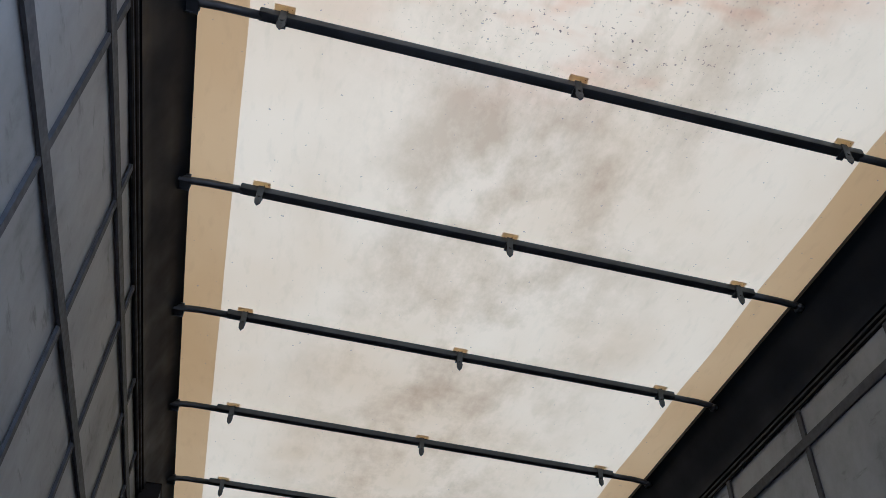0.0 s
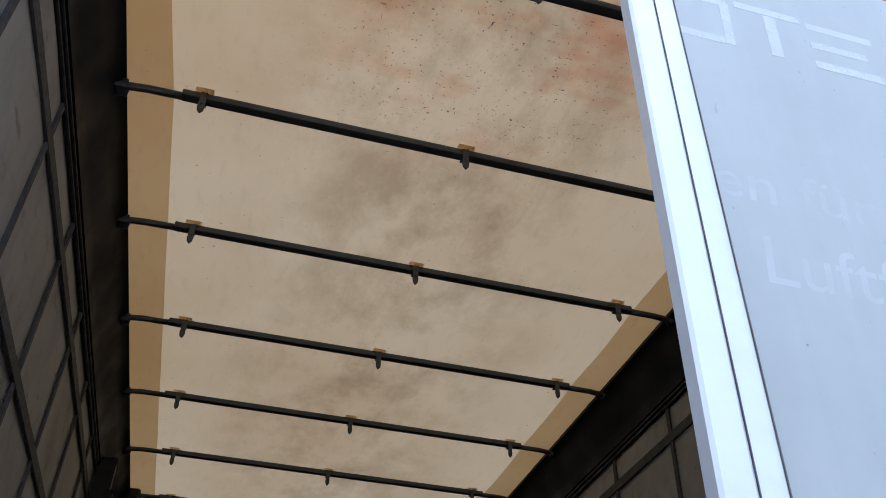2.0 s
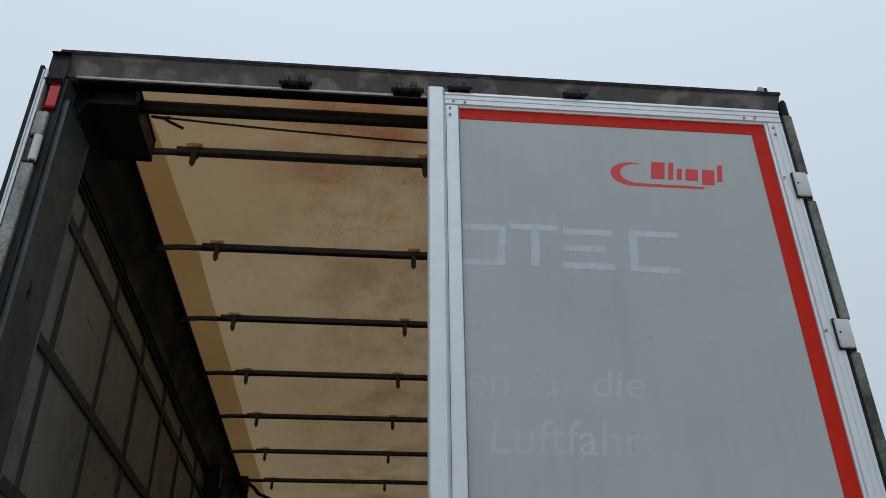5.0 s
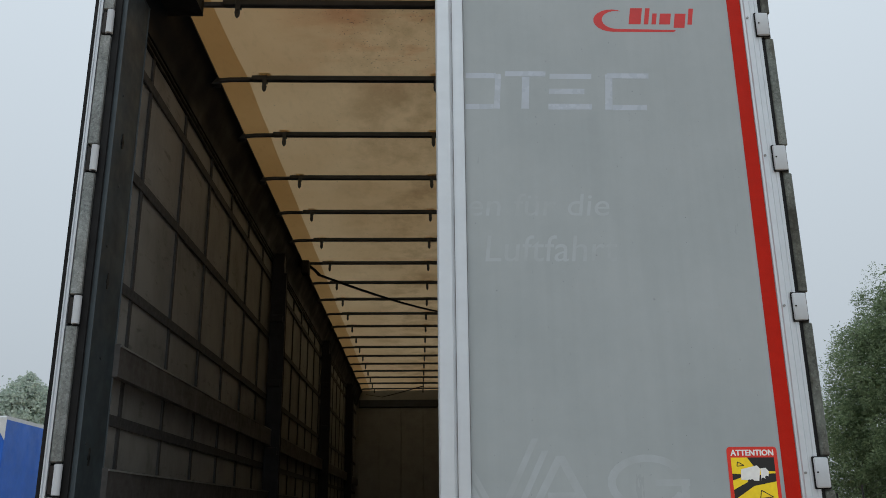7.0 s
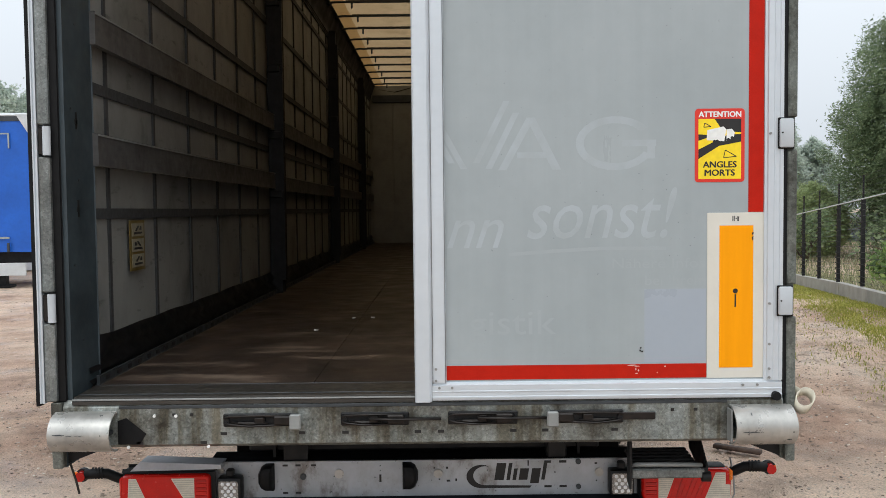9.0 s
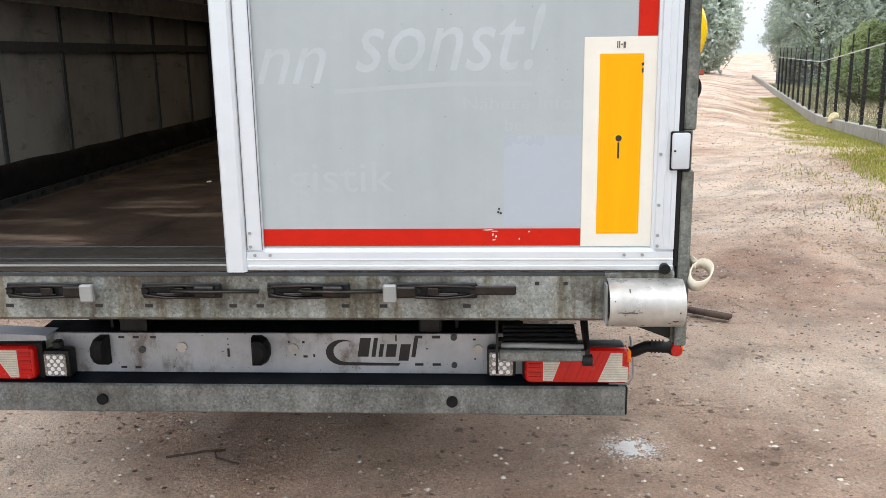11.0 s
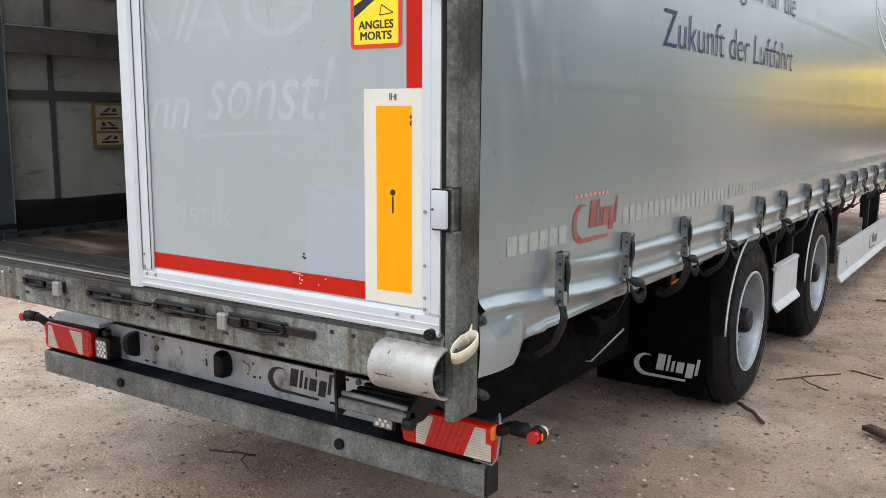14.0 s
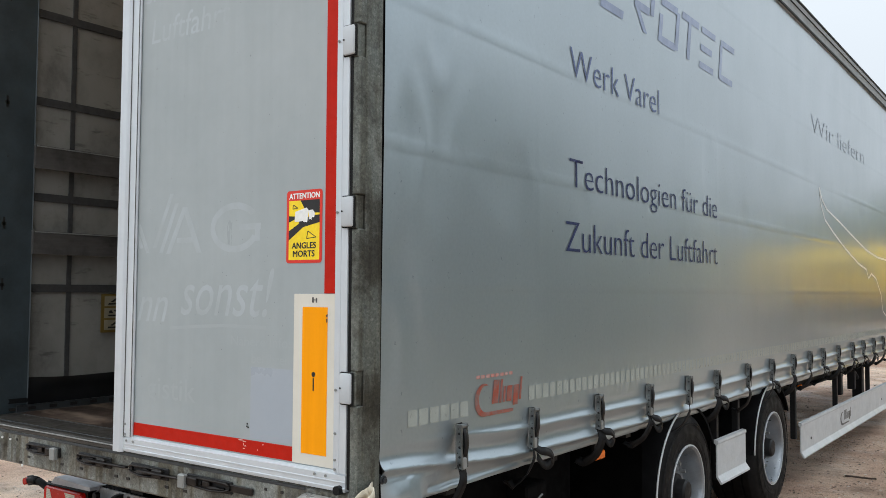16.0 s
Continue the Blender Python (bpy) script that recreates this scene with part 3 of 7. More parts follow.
def post(s):
    """Corner post: a dark core, a galvanised flange broken at the hinges, an inner box section."""
    bm = bmesh.new()
    box(bm, s * 1.245, s * 1.282, 0.0225, 0.105, 0.752, 3.90, 0.004)
    p = part("rear_post", bm, GALV_POST if s > 0 else POST_DARK, TR, "weathered galvanised rear corner post" if s > 0 else "dark painted rear corner post")
    stops = [0.752] + [z + d for z in HINGE_Z for d in (-0.006, 0.104)] + [3.72 if s < 0 else 3.885]
    for k, (lo, hi) in enumerate(zip(stops[::2], stops[1::2])):
        bm = bmesh.new()
        if s > 0:
            box(bm, 1.2505, 1.2825, -0.012, 0.022, lo, hi, 0.004)
        else:
            box(bm, -1.2985, -1.260, -0.012, 0.021, max(lo, 0.985), hi, 0.004)
        part("post_flange", bm, GALV_POST if s > 0 else GALV, p, "galvanised flange between two hinges")
    bm = bmesh.new()
    if s < 0:
        box(bm, -1.282, -1.245, -0.012, 0.022, 0.752, 0.982, 0.004)
        part("post_foot", bm, GALV_POST, p, "weathered galvanised post foot")
    bm = bmesh.new()
    box(bm, s * 1.222, s * 1.2445, 0.02, 0.27, 0.90, 3.80, 0.004)
    part("inner_post", bm, POST_DARK, p, "dark blue-grey painted inner post")
    bm = bmesh.new()
    box(bm, s * 1.2365, s * 1.2503 if s > 0 else s * 1.2585, -0.008 if s > 0 else 0.005, 0.019, 0.985, 3.88, 0.002)
    part("rubber_seal", bm, RUBBER, p)
    for z in (1.62, 1.93, 2.55, 3.1):
        bm = bmesh.new()
        box(bm, s * 1.2185, s * 1.2215, 0.115, 0.125, z, z + 0.06)
        box(bm, s * 1.2185, s * 1.2215, 0.109, 0.131, z + 0.018, z + 0.034)
        part("key_slot", bm, INK, p)
    for k, z in enumerate((1.18, 1.45, 1.75, 2.0, 2.3, 2.7, 2.95, 3.3)):
        bm = bmesh.new()
        rod(bm, (s * 1.2225, 0.13 - 0.05 * (k % 2), z), (s * 1.2185, 0.13 - 0.05 * (k % 2), z), 0.005, 8)
        part("rivet", bm, STEEL_DARK, p)
    return p


def corner_lug(s):
    """Triangular gusset under the post."""
    bm = bmesh.new()
    profile(bm, [(s * 1.245, 0.76), (s * 1.245, 0.82), (s * 1.09, 0.82)], "y", 0.03, 0.07)
    part("gusset", bm, STEEL_BLACK, TR)


for s in (-1, 1):
    post(s)
    corner_lug(s)

def flaked_paint():
    """Grey header paint, flaked to pale metal in blotches."""
    m = Mat("flaked_header_paint", 0.45, 0.15)
    base = m.ramp(m.noise(5, 5), [(0.3, lin(76, 79, 80)), (0.7, lin(96, 99, 99))])
    blotch = m.ramp(m.noise(9, 4, (1, 1, 1.6), rough=0.45, offset=3), [(0.50, 0.0), (0.60, 0.7)])
    c = m.mix(blotch, base, lin(136, 139, 136))
    m.color(m.mix(0.6, c, m.ramp(m.noise(30, 4, offset=6), [(0.32, 0.7), (0.5, 1.0)]), "MULTIPLY"))
    return m.m


bm = bmesh.new()
profile(bm, [(-0.006, 3.984), (-0.006, 3.992), (0.11, 3.992), (0.11, 3.945), (0.098, 3.932), (0.052, 3.914), (0.040, 3.918), (0.002, 3.984)], "x", -1.278, 1.264)
header = part("rear_header", bm, flaked_paint(), TR, "flaked grey metal roof beam over the doors")
bm = bmesh.new()
rod(bm, (-1.225, 0.0375, 3.9165), (-0.03, 0.0375, 3.9165), 0.0045, 8)
part("drip_edge", bm, ALU, header, "bright metal bead along the beam")
bm = bmesh.new()
profile(bm, [(0.044, 3.911), (0.055, 3.906), (0.099, 3.924), (0.106, 3.938), (0.098, 3.931), (0.052, 3.9135)], "x", -1.22, 1.22)
part("header_underside", bm, PITCH, header, "black strip under the beam")
bm = bmesh.new()
profile(bm, [(-0.009, 3.986), (-0.009, 3.996), (0.03, 3.998), (0.03, 3.9925), (-0.0065, 3.9925), (-0.0065, 3.986)], "x", -1.28, 1.266)
part("header_lip", bm, RUBBER, header, "dark top lip of the beam")
for x, k, dy, z in ((-0.487, 0.9, 0.028, 3.928), (-0.098, 0.9, 0.028, 3.925), (0.082, 0.7, -0.004, 3.921), (0.491, 0.7, -0.004, 3.921)):
    bm = bmesh.new()
    box(bm, x - 0.055 * k, x + 0.055 * k, dy - 0.022, dy + 0.012, z - 0.014, z + 0.004, 0.004)
    box(bm, x - 0.045 * k, x - 0.022 * k, dy - 0.036 * k, dy + 0.004, z - 0.014, z + 0.022 * k, 0.005)
    box(bm, x + 0.012 * k, x + 0.036 * k, dy - 0.038 * k, dy + 0.004, z - 0.014, z + 0.028 * k, 0.005)
    rod(bm, (x - 0.062 * k, dy - 0.018, z - 0.003), (x + 0.064 * k, dy - 0.018, z - 0.003), 0.010 * k, 8)
    rod(bm, (x + 0.024 * k, dy - 0.040 * k, z + 0.006), (x + 0.024 * k, dy - 0.020 * k, z + 0.006), 0.008 * k, 8)
    part("bolt_keeper", bm, STEEL_BLACK, header, "black steel door bolt keeper")
for s in (-1, 1):
    bm = bmesh.new()
    box(bm, s * 1.254, s * 1.276, -0.006, 0.021, 3.745, 3.838, 0.005) if s < 0 else box(bm, 1.266, 1.287, 0.0, 0.03, 3.755, 3.838, 0.005)
    part("red_marker_lens", bm, LENS_DEEP, header)
    bm = bmesh.new()
    box(bm, s * 1.262, s * 1.292, 0.0, 0.128, 3.86, 3.98, 0.015)
    part("corner_cap", bm, RUBBER, header)

# sill beam with its latches
bm = bmesh.new()
profile(bm, [(0.0, 0.968), (-0.004, 0.962), (-0.004, 0.832), (0.02, 0.818), (0.10, 0.818), (0.10, 0.985), (0.012, 0.985)], "x", -1.243, 1.243)
sill = part("rear_sill", bm, GALV_DIRTY, TR, "stained galvanised rear sill beam")
bm = bmesh.new()
profile(bm, [(-0.006, 0.972), (-0.006, 0.984), (0.012, 0.996), (0.2, 1.0), (0.2, 0.987), (0.012, 0.9855)], "x", -1.21, 1.21)
th = part("threshold_plate", bm, SILL_WORN, TR, "worn brown steel threshold with bright edges")
for y0, y1, z in ((-0.0075, -0.002, 0.9905), (0.045, 0.049, 0.9975), (0.195, 0.200, 1.0002)):
    bm = bmesh.new()
    box(bm, -1.21, 1.21, y0, y1, z - 0.004, z + 0.0015, 0.0008)
    part("worn_edge", bm, ALU_OLD if z < 0.995 else STEEL_DARK, th)
for x, zz in ((-0.86, 0.935), (-0.8, 0.935), (-0.69, 0.868), (-0.42, 0.868), (-0.27, 0.868), (-0.02, 0.868), (0.06, 0.868), (0.31, 0.868), (0.42, 0.868), (0.66, 0.868), (0.86, 0.935), (0.94, 0.935), (-0.98, 0.838), (-0.76, 0.838)):
    bm = bmesh.new()
    w = 0.011 if zz < 0.9 else 0.006
    box(bm, x - w, x + w, -0.0065, -0.003, zz - 0.005, zz + 0.005)
    part("bolt_hole", bm, INK, sill)


for x, z in ((-0.928, 0.932), (-0.854, 0.931), (-1.02, 0.824), (-0.744, 0.824)):
    bm = bmesh.new()
    rod(bm, (x, -0.008, z), (x, -0.003, z), 0.0055, 10)
    part("white_disc", bm, WHITE_INK, sill, "small white disc on the sill")
# Narrow shadow under the door, drawn as a dark strip on the sill.
bm = bmesh.new()
box(bm, -1.05, 1.05, -0.0065, -0.0035, 0.957, 0.968, 0.001)
part("door_shadow_strip", bm, STEEL_DARK, sill, "dark strip drawn for the door's shadow along the sill's top")


def latch(x0, x1, flip, lever):
    """A folding door latch: a flat base, a looped link round a cam, a tongue."""
    L = x1 - x0
    f = (lambda k: x0 + k * L) if not flip else (lambda k: x1 - k * L)
    bm = bmesh.new()
    box(bm, x0, x1, -0.012, -0.003, 0.892, 0.938, 0.004)
    for k in (0.05, 0.66, 0.95):
        rod(bm, (f(k), -0.020, 0.916), (f(k), -0.004, 0.916), 0.010, 10)
    base = part("door_latch", bm, STEEL_BLACK, TR, "dark rusty folding door latch on the sill")
    bm = bmesh.new()
    sweep(bm, [(f(0.02), -0.018, 0.924), (f(0.08), -0.022, 0.931), (f(0.45), -0.024, 0.933), (f(0.88), -0.022, 0.931)], 0, flat=(0.0028, 0.006), up=(0, 1, 0))
    sweep(bm, [(f(0.02), -0.018, 0.910), (f(0.10), -0.022, 0.903), (f(0.36), -0.028, 0.898), (f(0.64), -0.026, 0.900), (f(0.88), -0.022, 0.904)], 0, flat=(0.0028, 0.006), up=(0, 1, 0))
    sweep(bm, [(f(0.12), -0.020, 0.909), (f(0.34), -0.026, 0.905), (f(0.60), -0.024, 0.907)], 0, flat=(0.0022, 0.004), up=(0, 1, 0))
    part("link", bm, RUSTY, base)
    bm = bmesh.new()
    box(bm, min(f(0.20), f(0.50)), max(f(0.20), f(0.50)), -0.028, -0.009, 0.903, 0.912, 0.003)
    box(bm, min(f(0.42), f(0.56)), max(f(0.42), f(0.56)), -0.030, -0.009, 0.905, 0.929, 0.004)
    part("cam", bm, RUSTY, base)
    bm = bmesh.new()
    box(bm, min(f(0.68), f(0.93)), max(f(0.68), f(0.93)), -0.034, -0.012, 0.902, 0.932, 0.004)
    part("catch", bm, RUSTY, base)
    bm = bmesh.new()
    if lever:
        xe = f(0.97)
        box(bm, xe - 0.019, xe + 0.019, -0.046, -0.024, 0.888, 0.940, 0.004)
        part("latch_tip", bm, ALU_OLD, base, "worn bright steel tip")
        if flip:
            bm = bmesh.new()
            box(bm, x1 - 0.02, x1 + 0.11, -0.014, -0.006, 0.903, 0.929, 0.003)
            part("latch_handle", bm, RUSTY, base)
    else:
        sweep(bm, [(x0 + 0.10, -0.045, 0.924), (x1 - 0.04, -0.040, 0.920), (x1 + 0.02, -0.022, 0.916), (x1 + 0.11, -0.014, 0.914)], 0, flat=(0.003, 0.011), up=(0, 1, 0))
        part("latch_handle", bm, RUSTY, base)


latch(-0.69, -0.43, False, True)
latch(-0.285, -0.05, False, False)
latch(0.085, 0.325, False, False)
latch(0.435, 0.69, True, True)

# dock buffers: bright half-round sleeves at both ends of the sill
for s in (-1, 1):
    bm = bmesh.new()
    arc = [(-0.006 - 0.082 * math.sin(radians(a)), 0.882 + 0.069 * math.cos(radians(a))) for a in range(0, 181, 12)]
    ins = [(-0.006 - 0.076 * math.sin(radians(a)), 0.882 + 0.063 * math.cos(radians(a))) for a in range(180, -1, -12)]
    profile(bm, arc + ins, "x", s * 1.056, s * 1.264)
    buf = part("dock_buffer", bm, ALU_BARE, TR, "scratched bright metal half-round dock buffer")
    bm = bmesh.new()
    box(bm, s * 1.07, s * 1.25, -0.06, -0.008, 0.874, 0.886)
    part("buffer_rib", bm, STEEL_DARK, buf)
    # gashes and flecks on the sleeve, each a thin patch on its curve
    for x, z, w, t in ((-1.225, 0.889, 0.04, 0.004), (-1.19, 0.886, 0.022, 0.0025), (-1.155, 0.886, 0.03, 0.002), (-1.096, 0.944, 0.012, 0.002), (-1.085, 0.886, 0.004, 0.004)) if s < 0 else ((1.105, 0.873, 0.055, 0.004), (1.14, 0.874, 0.012, 0.002), (1.112, 0.930, 0.004, 0.010), (1.237, 0.845, 0.018, 0.005), (1.247, 0.873, 0.005, 0.005), (1.07, 0.905, 0.004, 0.004), (1.222, 0.838, 0.010, 0.003)):
        bm = bmesh.new()
        n = 5
        rows = []
        for k in range(n + 1):
            thin = t * (0.25 + 0.75 * math.sin(math.pi * (k + 0.4) / (n + 0.8)))
            zc = z + 0.0012 * math.sin(k * 2.3 + x * 40)
            rows.append([bm.verts.new((x - w / 2 + w * k / n, -0.0068 - 0.082 * math.sqrt(max(0.0, 1 - ((q - 0.882) / 0.069) ** 2)), q)) for q in (zc - thin / 2, zc + thin / 2)])
        for u, v in zip(rows, rows[1:]):
            bm.faces.new((u[0], v[0], v[1], u[1]))
        part("scratch", bm, STEEL_DARK, buf)
    bm = bmesh.new()
    plate(bm, [(0, 0), (0.075, 0), (0.098, 0.036), (0.03, 0.092), (0.0, 0.082)], (-1.055, -0.0045, 0.834), (1, 0, 0), (0, 0, 1), 0.002) if s < 0 else box(bm, 1.048, 1.054, -0.05, -0.006, 0.83, 0.94)
    part("grip_patch" if s < 0 else "buffer_end", bm, RUBBER if s < 0 else ALU_OLD, sill)

# ---------------------------------------------------------------- right rear door, shut
X0, X1, Z0, Z1 = -0.028, 1.236, 0.976, 3.902
bm = bmesh.new()
box(bm, 0.02, 1.20, 0.003, 0.034, 1.0, 3.88, 0.0)
DR = part("rear_door", bm, DOOR, TR, "closed light grey rear door leaf with red marking stripes")


def rail_profile(w, depth=0.018):
    """Ribbed aluminium edge profile: outline of (across, proud)."""
    return [(0, 0), (0, depth), (0.1 * w, depth + 0.003), (0.2 * w, depth + 0.003), (0.23 * w, depth), (0.45 * w, depth), (0.47 * w, depth + 0.002), (0.52 * w, depth + 0.002), (0.54 * w, depth), (0.84 * w, depth), (0.88 * w, depth - 0.006), (w, depth - 0.008), (w, 0)]


def edge_rail(name, a, b, at, out, lengthwise):
    """lengthwise 'z': across runs from at in direction out along x; 'x': across along z."""
    bm = bmesh.new()
    prof = rail_profile(0.062)
    if lengthwise == "z":
        profile(bm, [(at + out * w, 0.006 - d) for w, d in prof], "z", a, b)
    else:
        profile(bm, [(0.006 - d, at + out * w) for w, d in prof], "x", a, b)
    return part(name, bm, ALU, DR, "ribbed aluminium door edge profile")


edge_rail("edge_profile", X1 - 0.001, 0.032, Z0, 1, "x")
edge_rail("edge_profile", X1 - 0.001, 0.032, Z1, -1, "x")
edge_rail("edge_profile", Z0 + 0.06, Z1 - 0.06, X1, -1, "z")
bm = bmesh.new()
profile(bm, [(0.031, 0.0), (0.031, -0.010), (0.05, -0.012), (0.076, -0.011), (0.081, -0.004), (0.081, 0.0)], "z", Z0 + 0.06, Z1 - 0.06)
part("edge_profile", bm, ALU, DR)
bm = bmesh.new()
profile(bm, [(X0, 0.012), (X0, -0.016), (X0 + 0.005, -0.022), (0.022, -0.022), (0.027, -0.017), (0.031, -0.012), (0.031, 0.012)], "z", Z0 - 0.004, Z1 + 0.012)
part("cover_strip", bm, ALU, DR, "wide aluminium strip along the meeting edge")
for x in (0.034, 0.0785):
    bm = bmesh.new()
    box(bm, x - 0.0008, x + 0.0008, -0.0135, -0.0105, Z0 + 0.06, Z1 - 0.06)
    part("sealing_line", bm, GREY_INK, DR)
bm = bmesh.new()
rod(bm, (1.212, -0.03, 0.982), (1.212, -0.008, 0.982), 0.015, 12)
part("door_stop", bm, RUBBER, DR)


def stripe(x0, x1, z0, z1, y=0.0025):
    bm = bmesh.new()
    box(bm, x0, x1, y - 0.0015, 0.004, z0, z1)
    part("red_stripe", bm, RED, DR, "red reflective marking tape")


stripe(0.0815, 0.979, 1.044, 1.093)
stripe(1.121, 1.1725, 1.614, 3.795)
stripe(0.0815, 1.1725, 3.7955, 3.846)

# pale scuffs on the lower red stripe
for x, z, w, t in ((0.722, 1.0885, 0.034, 0.003), (0.74, 1.085, 0.020, 0.002), (0.738, 1.060, 0.010, 0.003), (0.744, 1.069, 0.006, 0.006), (0.735, 1.073, 0.004, 0.008), (0.809, 1.062, 0.004, 0.004), (0.836, 1.083, 0.006, 0.004)):
    bm = bmesh.new()
    plate(bm, [(0, 0), (w * 0.4, -t * 0.3), (w, t * 0.2), (w * 0.7, t), (w * 0.2, t * 0.7)], (x - w / 2, 0.0009, z), (1, 0, 0), (0, 0, 1), 0.0004)
    part("scuff", bm, SCUFF, DR, smooth=False)

# rear marking plate
bm = bmesh.new()
box(bm, 0.98, 1.174, 0.0008, 0.004, 1.042, 1.612, 0.0005)
mp = part("marking_plate", bm, WHITE_REFL, DR, "cream bordered reflective marking plate")
bm = bmesh.new()
box(bm, 1.022, 1.138, -0.0002, 0.0012, 1.078, 1.568)
part("orange_field", bm, ORANGE, DR, "orange reflective field")
for x, z, w, h in ((1.083, 1.607 - 0.024, 0.006, 0.016), (1.071, 1.583, 0.003, 0.018), (1.066, 1.583, 0.003, 0.018), (1.077, 1.590, 0.004, 0.004)):
    bm = bmesh.new()
    box(bm, x, x + w, -0.0002, 0.0012, z, z + h)
    part("scribble", bm, GREY_INK, DR)
bm = bmesh.new()
rod(bm, (1.077, -0.001, 1.343), (1.077, 0.0005, 1.343), 0.0085, 14)
box(bm, 1.0745, 1.0795, -0.001, 0.0005, 1.288, 1.332)
part("maker_mark", bm, INK, DR)
for z, h, dx in ((1.535, 0.010, 0.0), (1.517, 0.014, 0.001)):
    bm = bmesh.new()
    plate(bm, [(0, 0), (0.004, 0.002), (0.005 - dx, h), (-0.002 + dx * 0.8, h * 0.8)], (1.134, -0.0003, z), (1, 0, 0), (0, 0, 1), 0.0006)
    part("peeled_edge", bm, INK, DR)

# blind-spot warning sticker
sx, sz, sw, sh = 0.937, 1.717, 0.170, 0.250
U, V = (1, 0, 0), (0, 0, 1)


def decal(outline, x, z, lift, material, name):
    bm = bmesh.new()
    plate(bm, outline, (x, 0.0034 - 0.32 * lift, z), U, V, 0.0003)
    return part(name, bm, material, DR, smooth=False)


decal(rounded(sw, sh, 0.012), sx, sz, 0.0045, STICK_RED, "sticker_border")
decal([(0, 0), (0.146, 0), (0.146, 0.204), (0, 0.204)], sx + 0.012, sz + 0.011, 0.0055, YELLOW, "sticker_field")
decal([(0.0, 0.068), (0.07, 0.112), (0.146, 0.126), (0.146, 0.152), (0.100, 0.150), (0.0, 0.100)], sx + 0.012, sz + 0.011, 0.0063, INK, "sticker_shade")
decal([(0.055, 0.204), (0.146, 0.204), (0.146, 0.158), (0.110, 0.160), (0.075, 0.175)], sx + 0.012, sz + 0.011, 0.0063, INK, "sticker_shade")
decal([(0.0, 0.130), (0.03, 0.140), (0.03, 0.150), (0.0, 0.152)], sx + 0.012, sz + 0.011, 0.0063, INK, "sticker_shade")
decal([(0.028, 0.132), (0.088, 0.128), (0.095, 0.168), (0.085, 0.178), (0.030, 0.166)], sx + 0.012, sz + 0.011, 0.0071, WHITE_INK, "sticker_lorry")
decal([(0.096, 0.130), (0.120, 0.140), (0.124, 0.158), (0.114, 0.170), (0.096, 0.168)], sx + 0.012, sz + 0.011, 0.0071, WHITE_INK, "sticker_lorry")
for x, z in ((0.055, 0.127), (0.064, 0.128), (0.102, 0.133), (0.115, 0.139)):
    decal([(x + 0.006 * math.cos(a * 0.785), z + 0.006 * math.sin(a * 0.785)) for a in range(8)], sx + 0.012, sz + 0.011, 0.0079, INK, "sticker_wheel")
for x, z, k in ((0.086, 0.072, 1.0), (0.018, 0.176, 0.55)):
    for (a, b), (c, d) in (((0, 0), (0.044, 0.004)), ((0.044, 0.004), (0.006, 0.026)), ((0.006, 0.026), (0, 0))):
        e = Vector((c - a, d - b)).normalized() * 0.0013
        decal([(x + a * k - e.y, z + b * k + e.x), (x + c * k - e.y, z + d * k + e.x), (x + c * k + e.y, z + d * k - e.x), (x + a * k + e.y, z + b * k - e.x)][::-1], sx + 0.012, sz + 0.011, 0.0071, INK, "sticker_triangle")
lettering("ATTENTION", (sx + 0.013, 0.0012, sz + 0.2215), U, V, 0.144, 0.0185, WHITE_INK, DR, "bold white word", bolder=0.0011)
lettering("ANGLES", (sx + 0.028, 0.0012, sz + 0.050), U, V, 0.114, 0.0205, INK, DR, "bold black word", bolder=0.0011)
lettering("MORTS", (sx + 0.034, 0.0012, sz + 0.022), U, V, 0.102, 0.0205, INK, DR, "bold black word", bolder=0.0011)

# traces of former lettering, a patch, the maker's mark
swoosh_mark((0.588, 0.0032, 3.545), U, V, 0.392, 0.105, RED_INK, DR, "red maker's mark")
GO = (0, 0.0032, 0)
bars([(0.085, 3.342, 0.115, 0.022), (0.083, 3.212, 0.105, 0.022), (0.190, 3.215, 0.022, 0.145), (0.235, 3.350, 0.155, 0.022), (0.293, 3.215, 0.028, 0.134), (0.405, 3.340, 0.16, 0.022), (0.40, 3.277, 0.135, 0.022), (0.395, 3.212, 0.165, 0.024), (0.625, 3.343, 0.16, 0.022), (0.61, 3.212, 0.028, 0.148), (0.639, 3.210, 0.13, 0.022)], GO, U, V, GHOST_BRIGHT, DR, "paint_trace", slant=0.06)
lettering("en für die", (0.085, 0.0032, 2.790), U, V, 0.515, 0.085, GHOST, DR, "faint paler trace of removed words", 0.12, name="paint_trace")
lettering("Luftfahrt", (0.143, 0.0032, 2.618), U, V, 0.475, 0.097, GHOST, DR, "faint paler trace of removed words", 0.12, name="paint_trace")
for k in range(4):
    bars([(0.095 + 0.042 * k, 1.79 - 0.02 * (k % 2), 0.022, 0.23 - 0.02 * abs(k - 1))], GO, U, V, GHOST, DR, "paint_trace", slant=-0.55 if k < 2 else 0.5)
bars([(0.265, 1.765, 0.028, 0.178)], (0, 0.00312, 0), U, V, GHOST, DR, "paint_trace", slant=0.55)
bars([(0.45, 1.765, 0.03, 0.178)], (0, 0.00304, 0), U, V, GHOST, DR, "paint_trace", slant=-0.5)
bars([(0.33, 1.805, 0.12, 0.02)], GO, U, V, GHOST, DR, "paint_trace")
ring = [(0.665 + 0.135 * math.cos(radians(35 + 300 * k / 20)), 1.853 + 0.092 * math.sin(radians(35 + 300 * k / 20))) for k in range(21)]
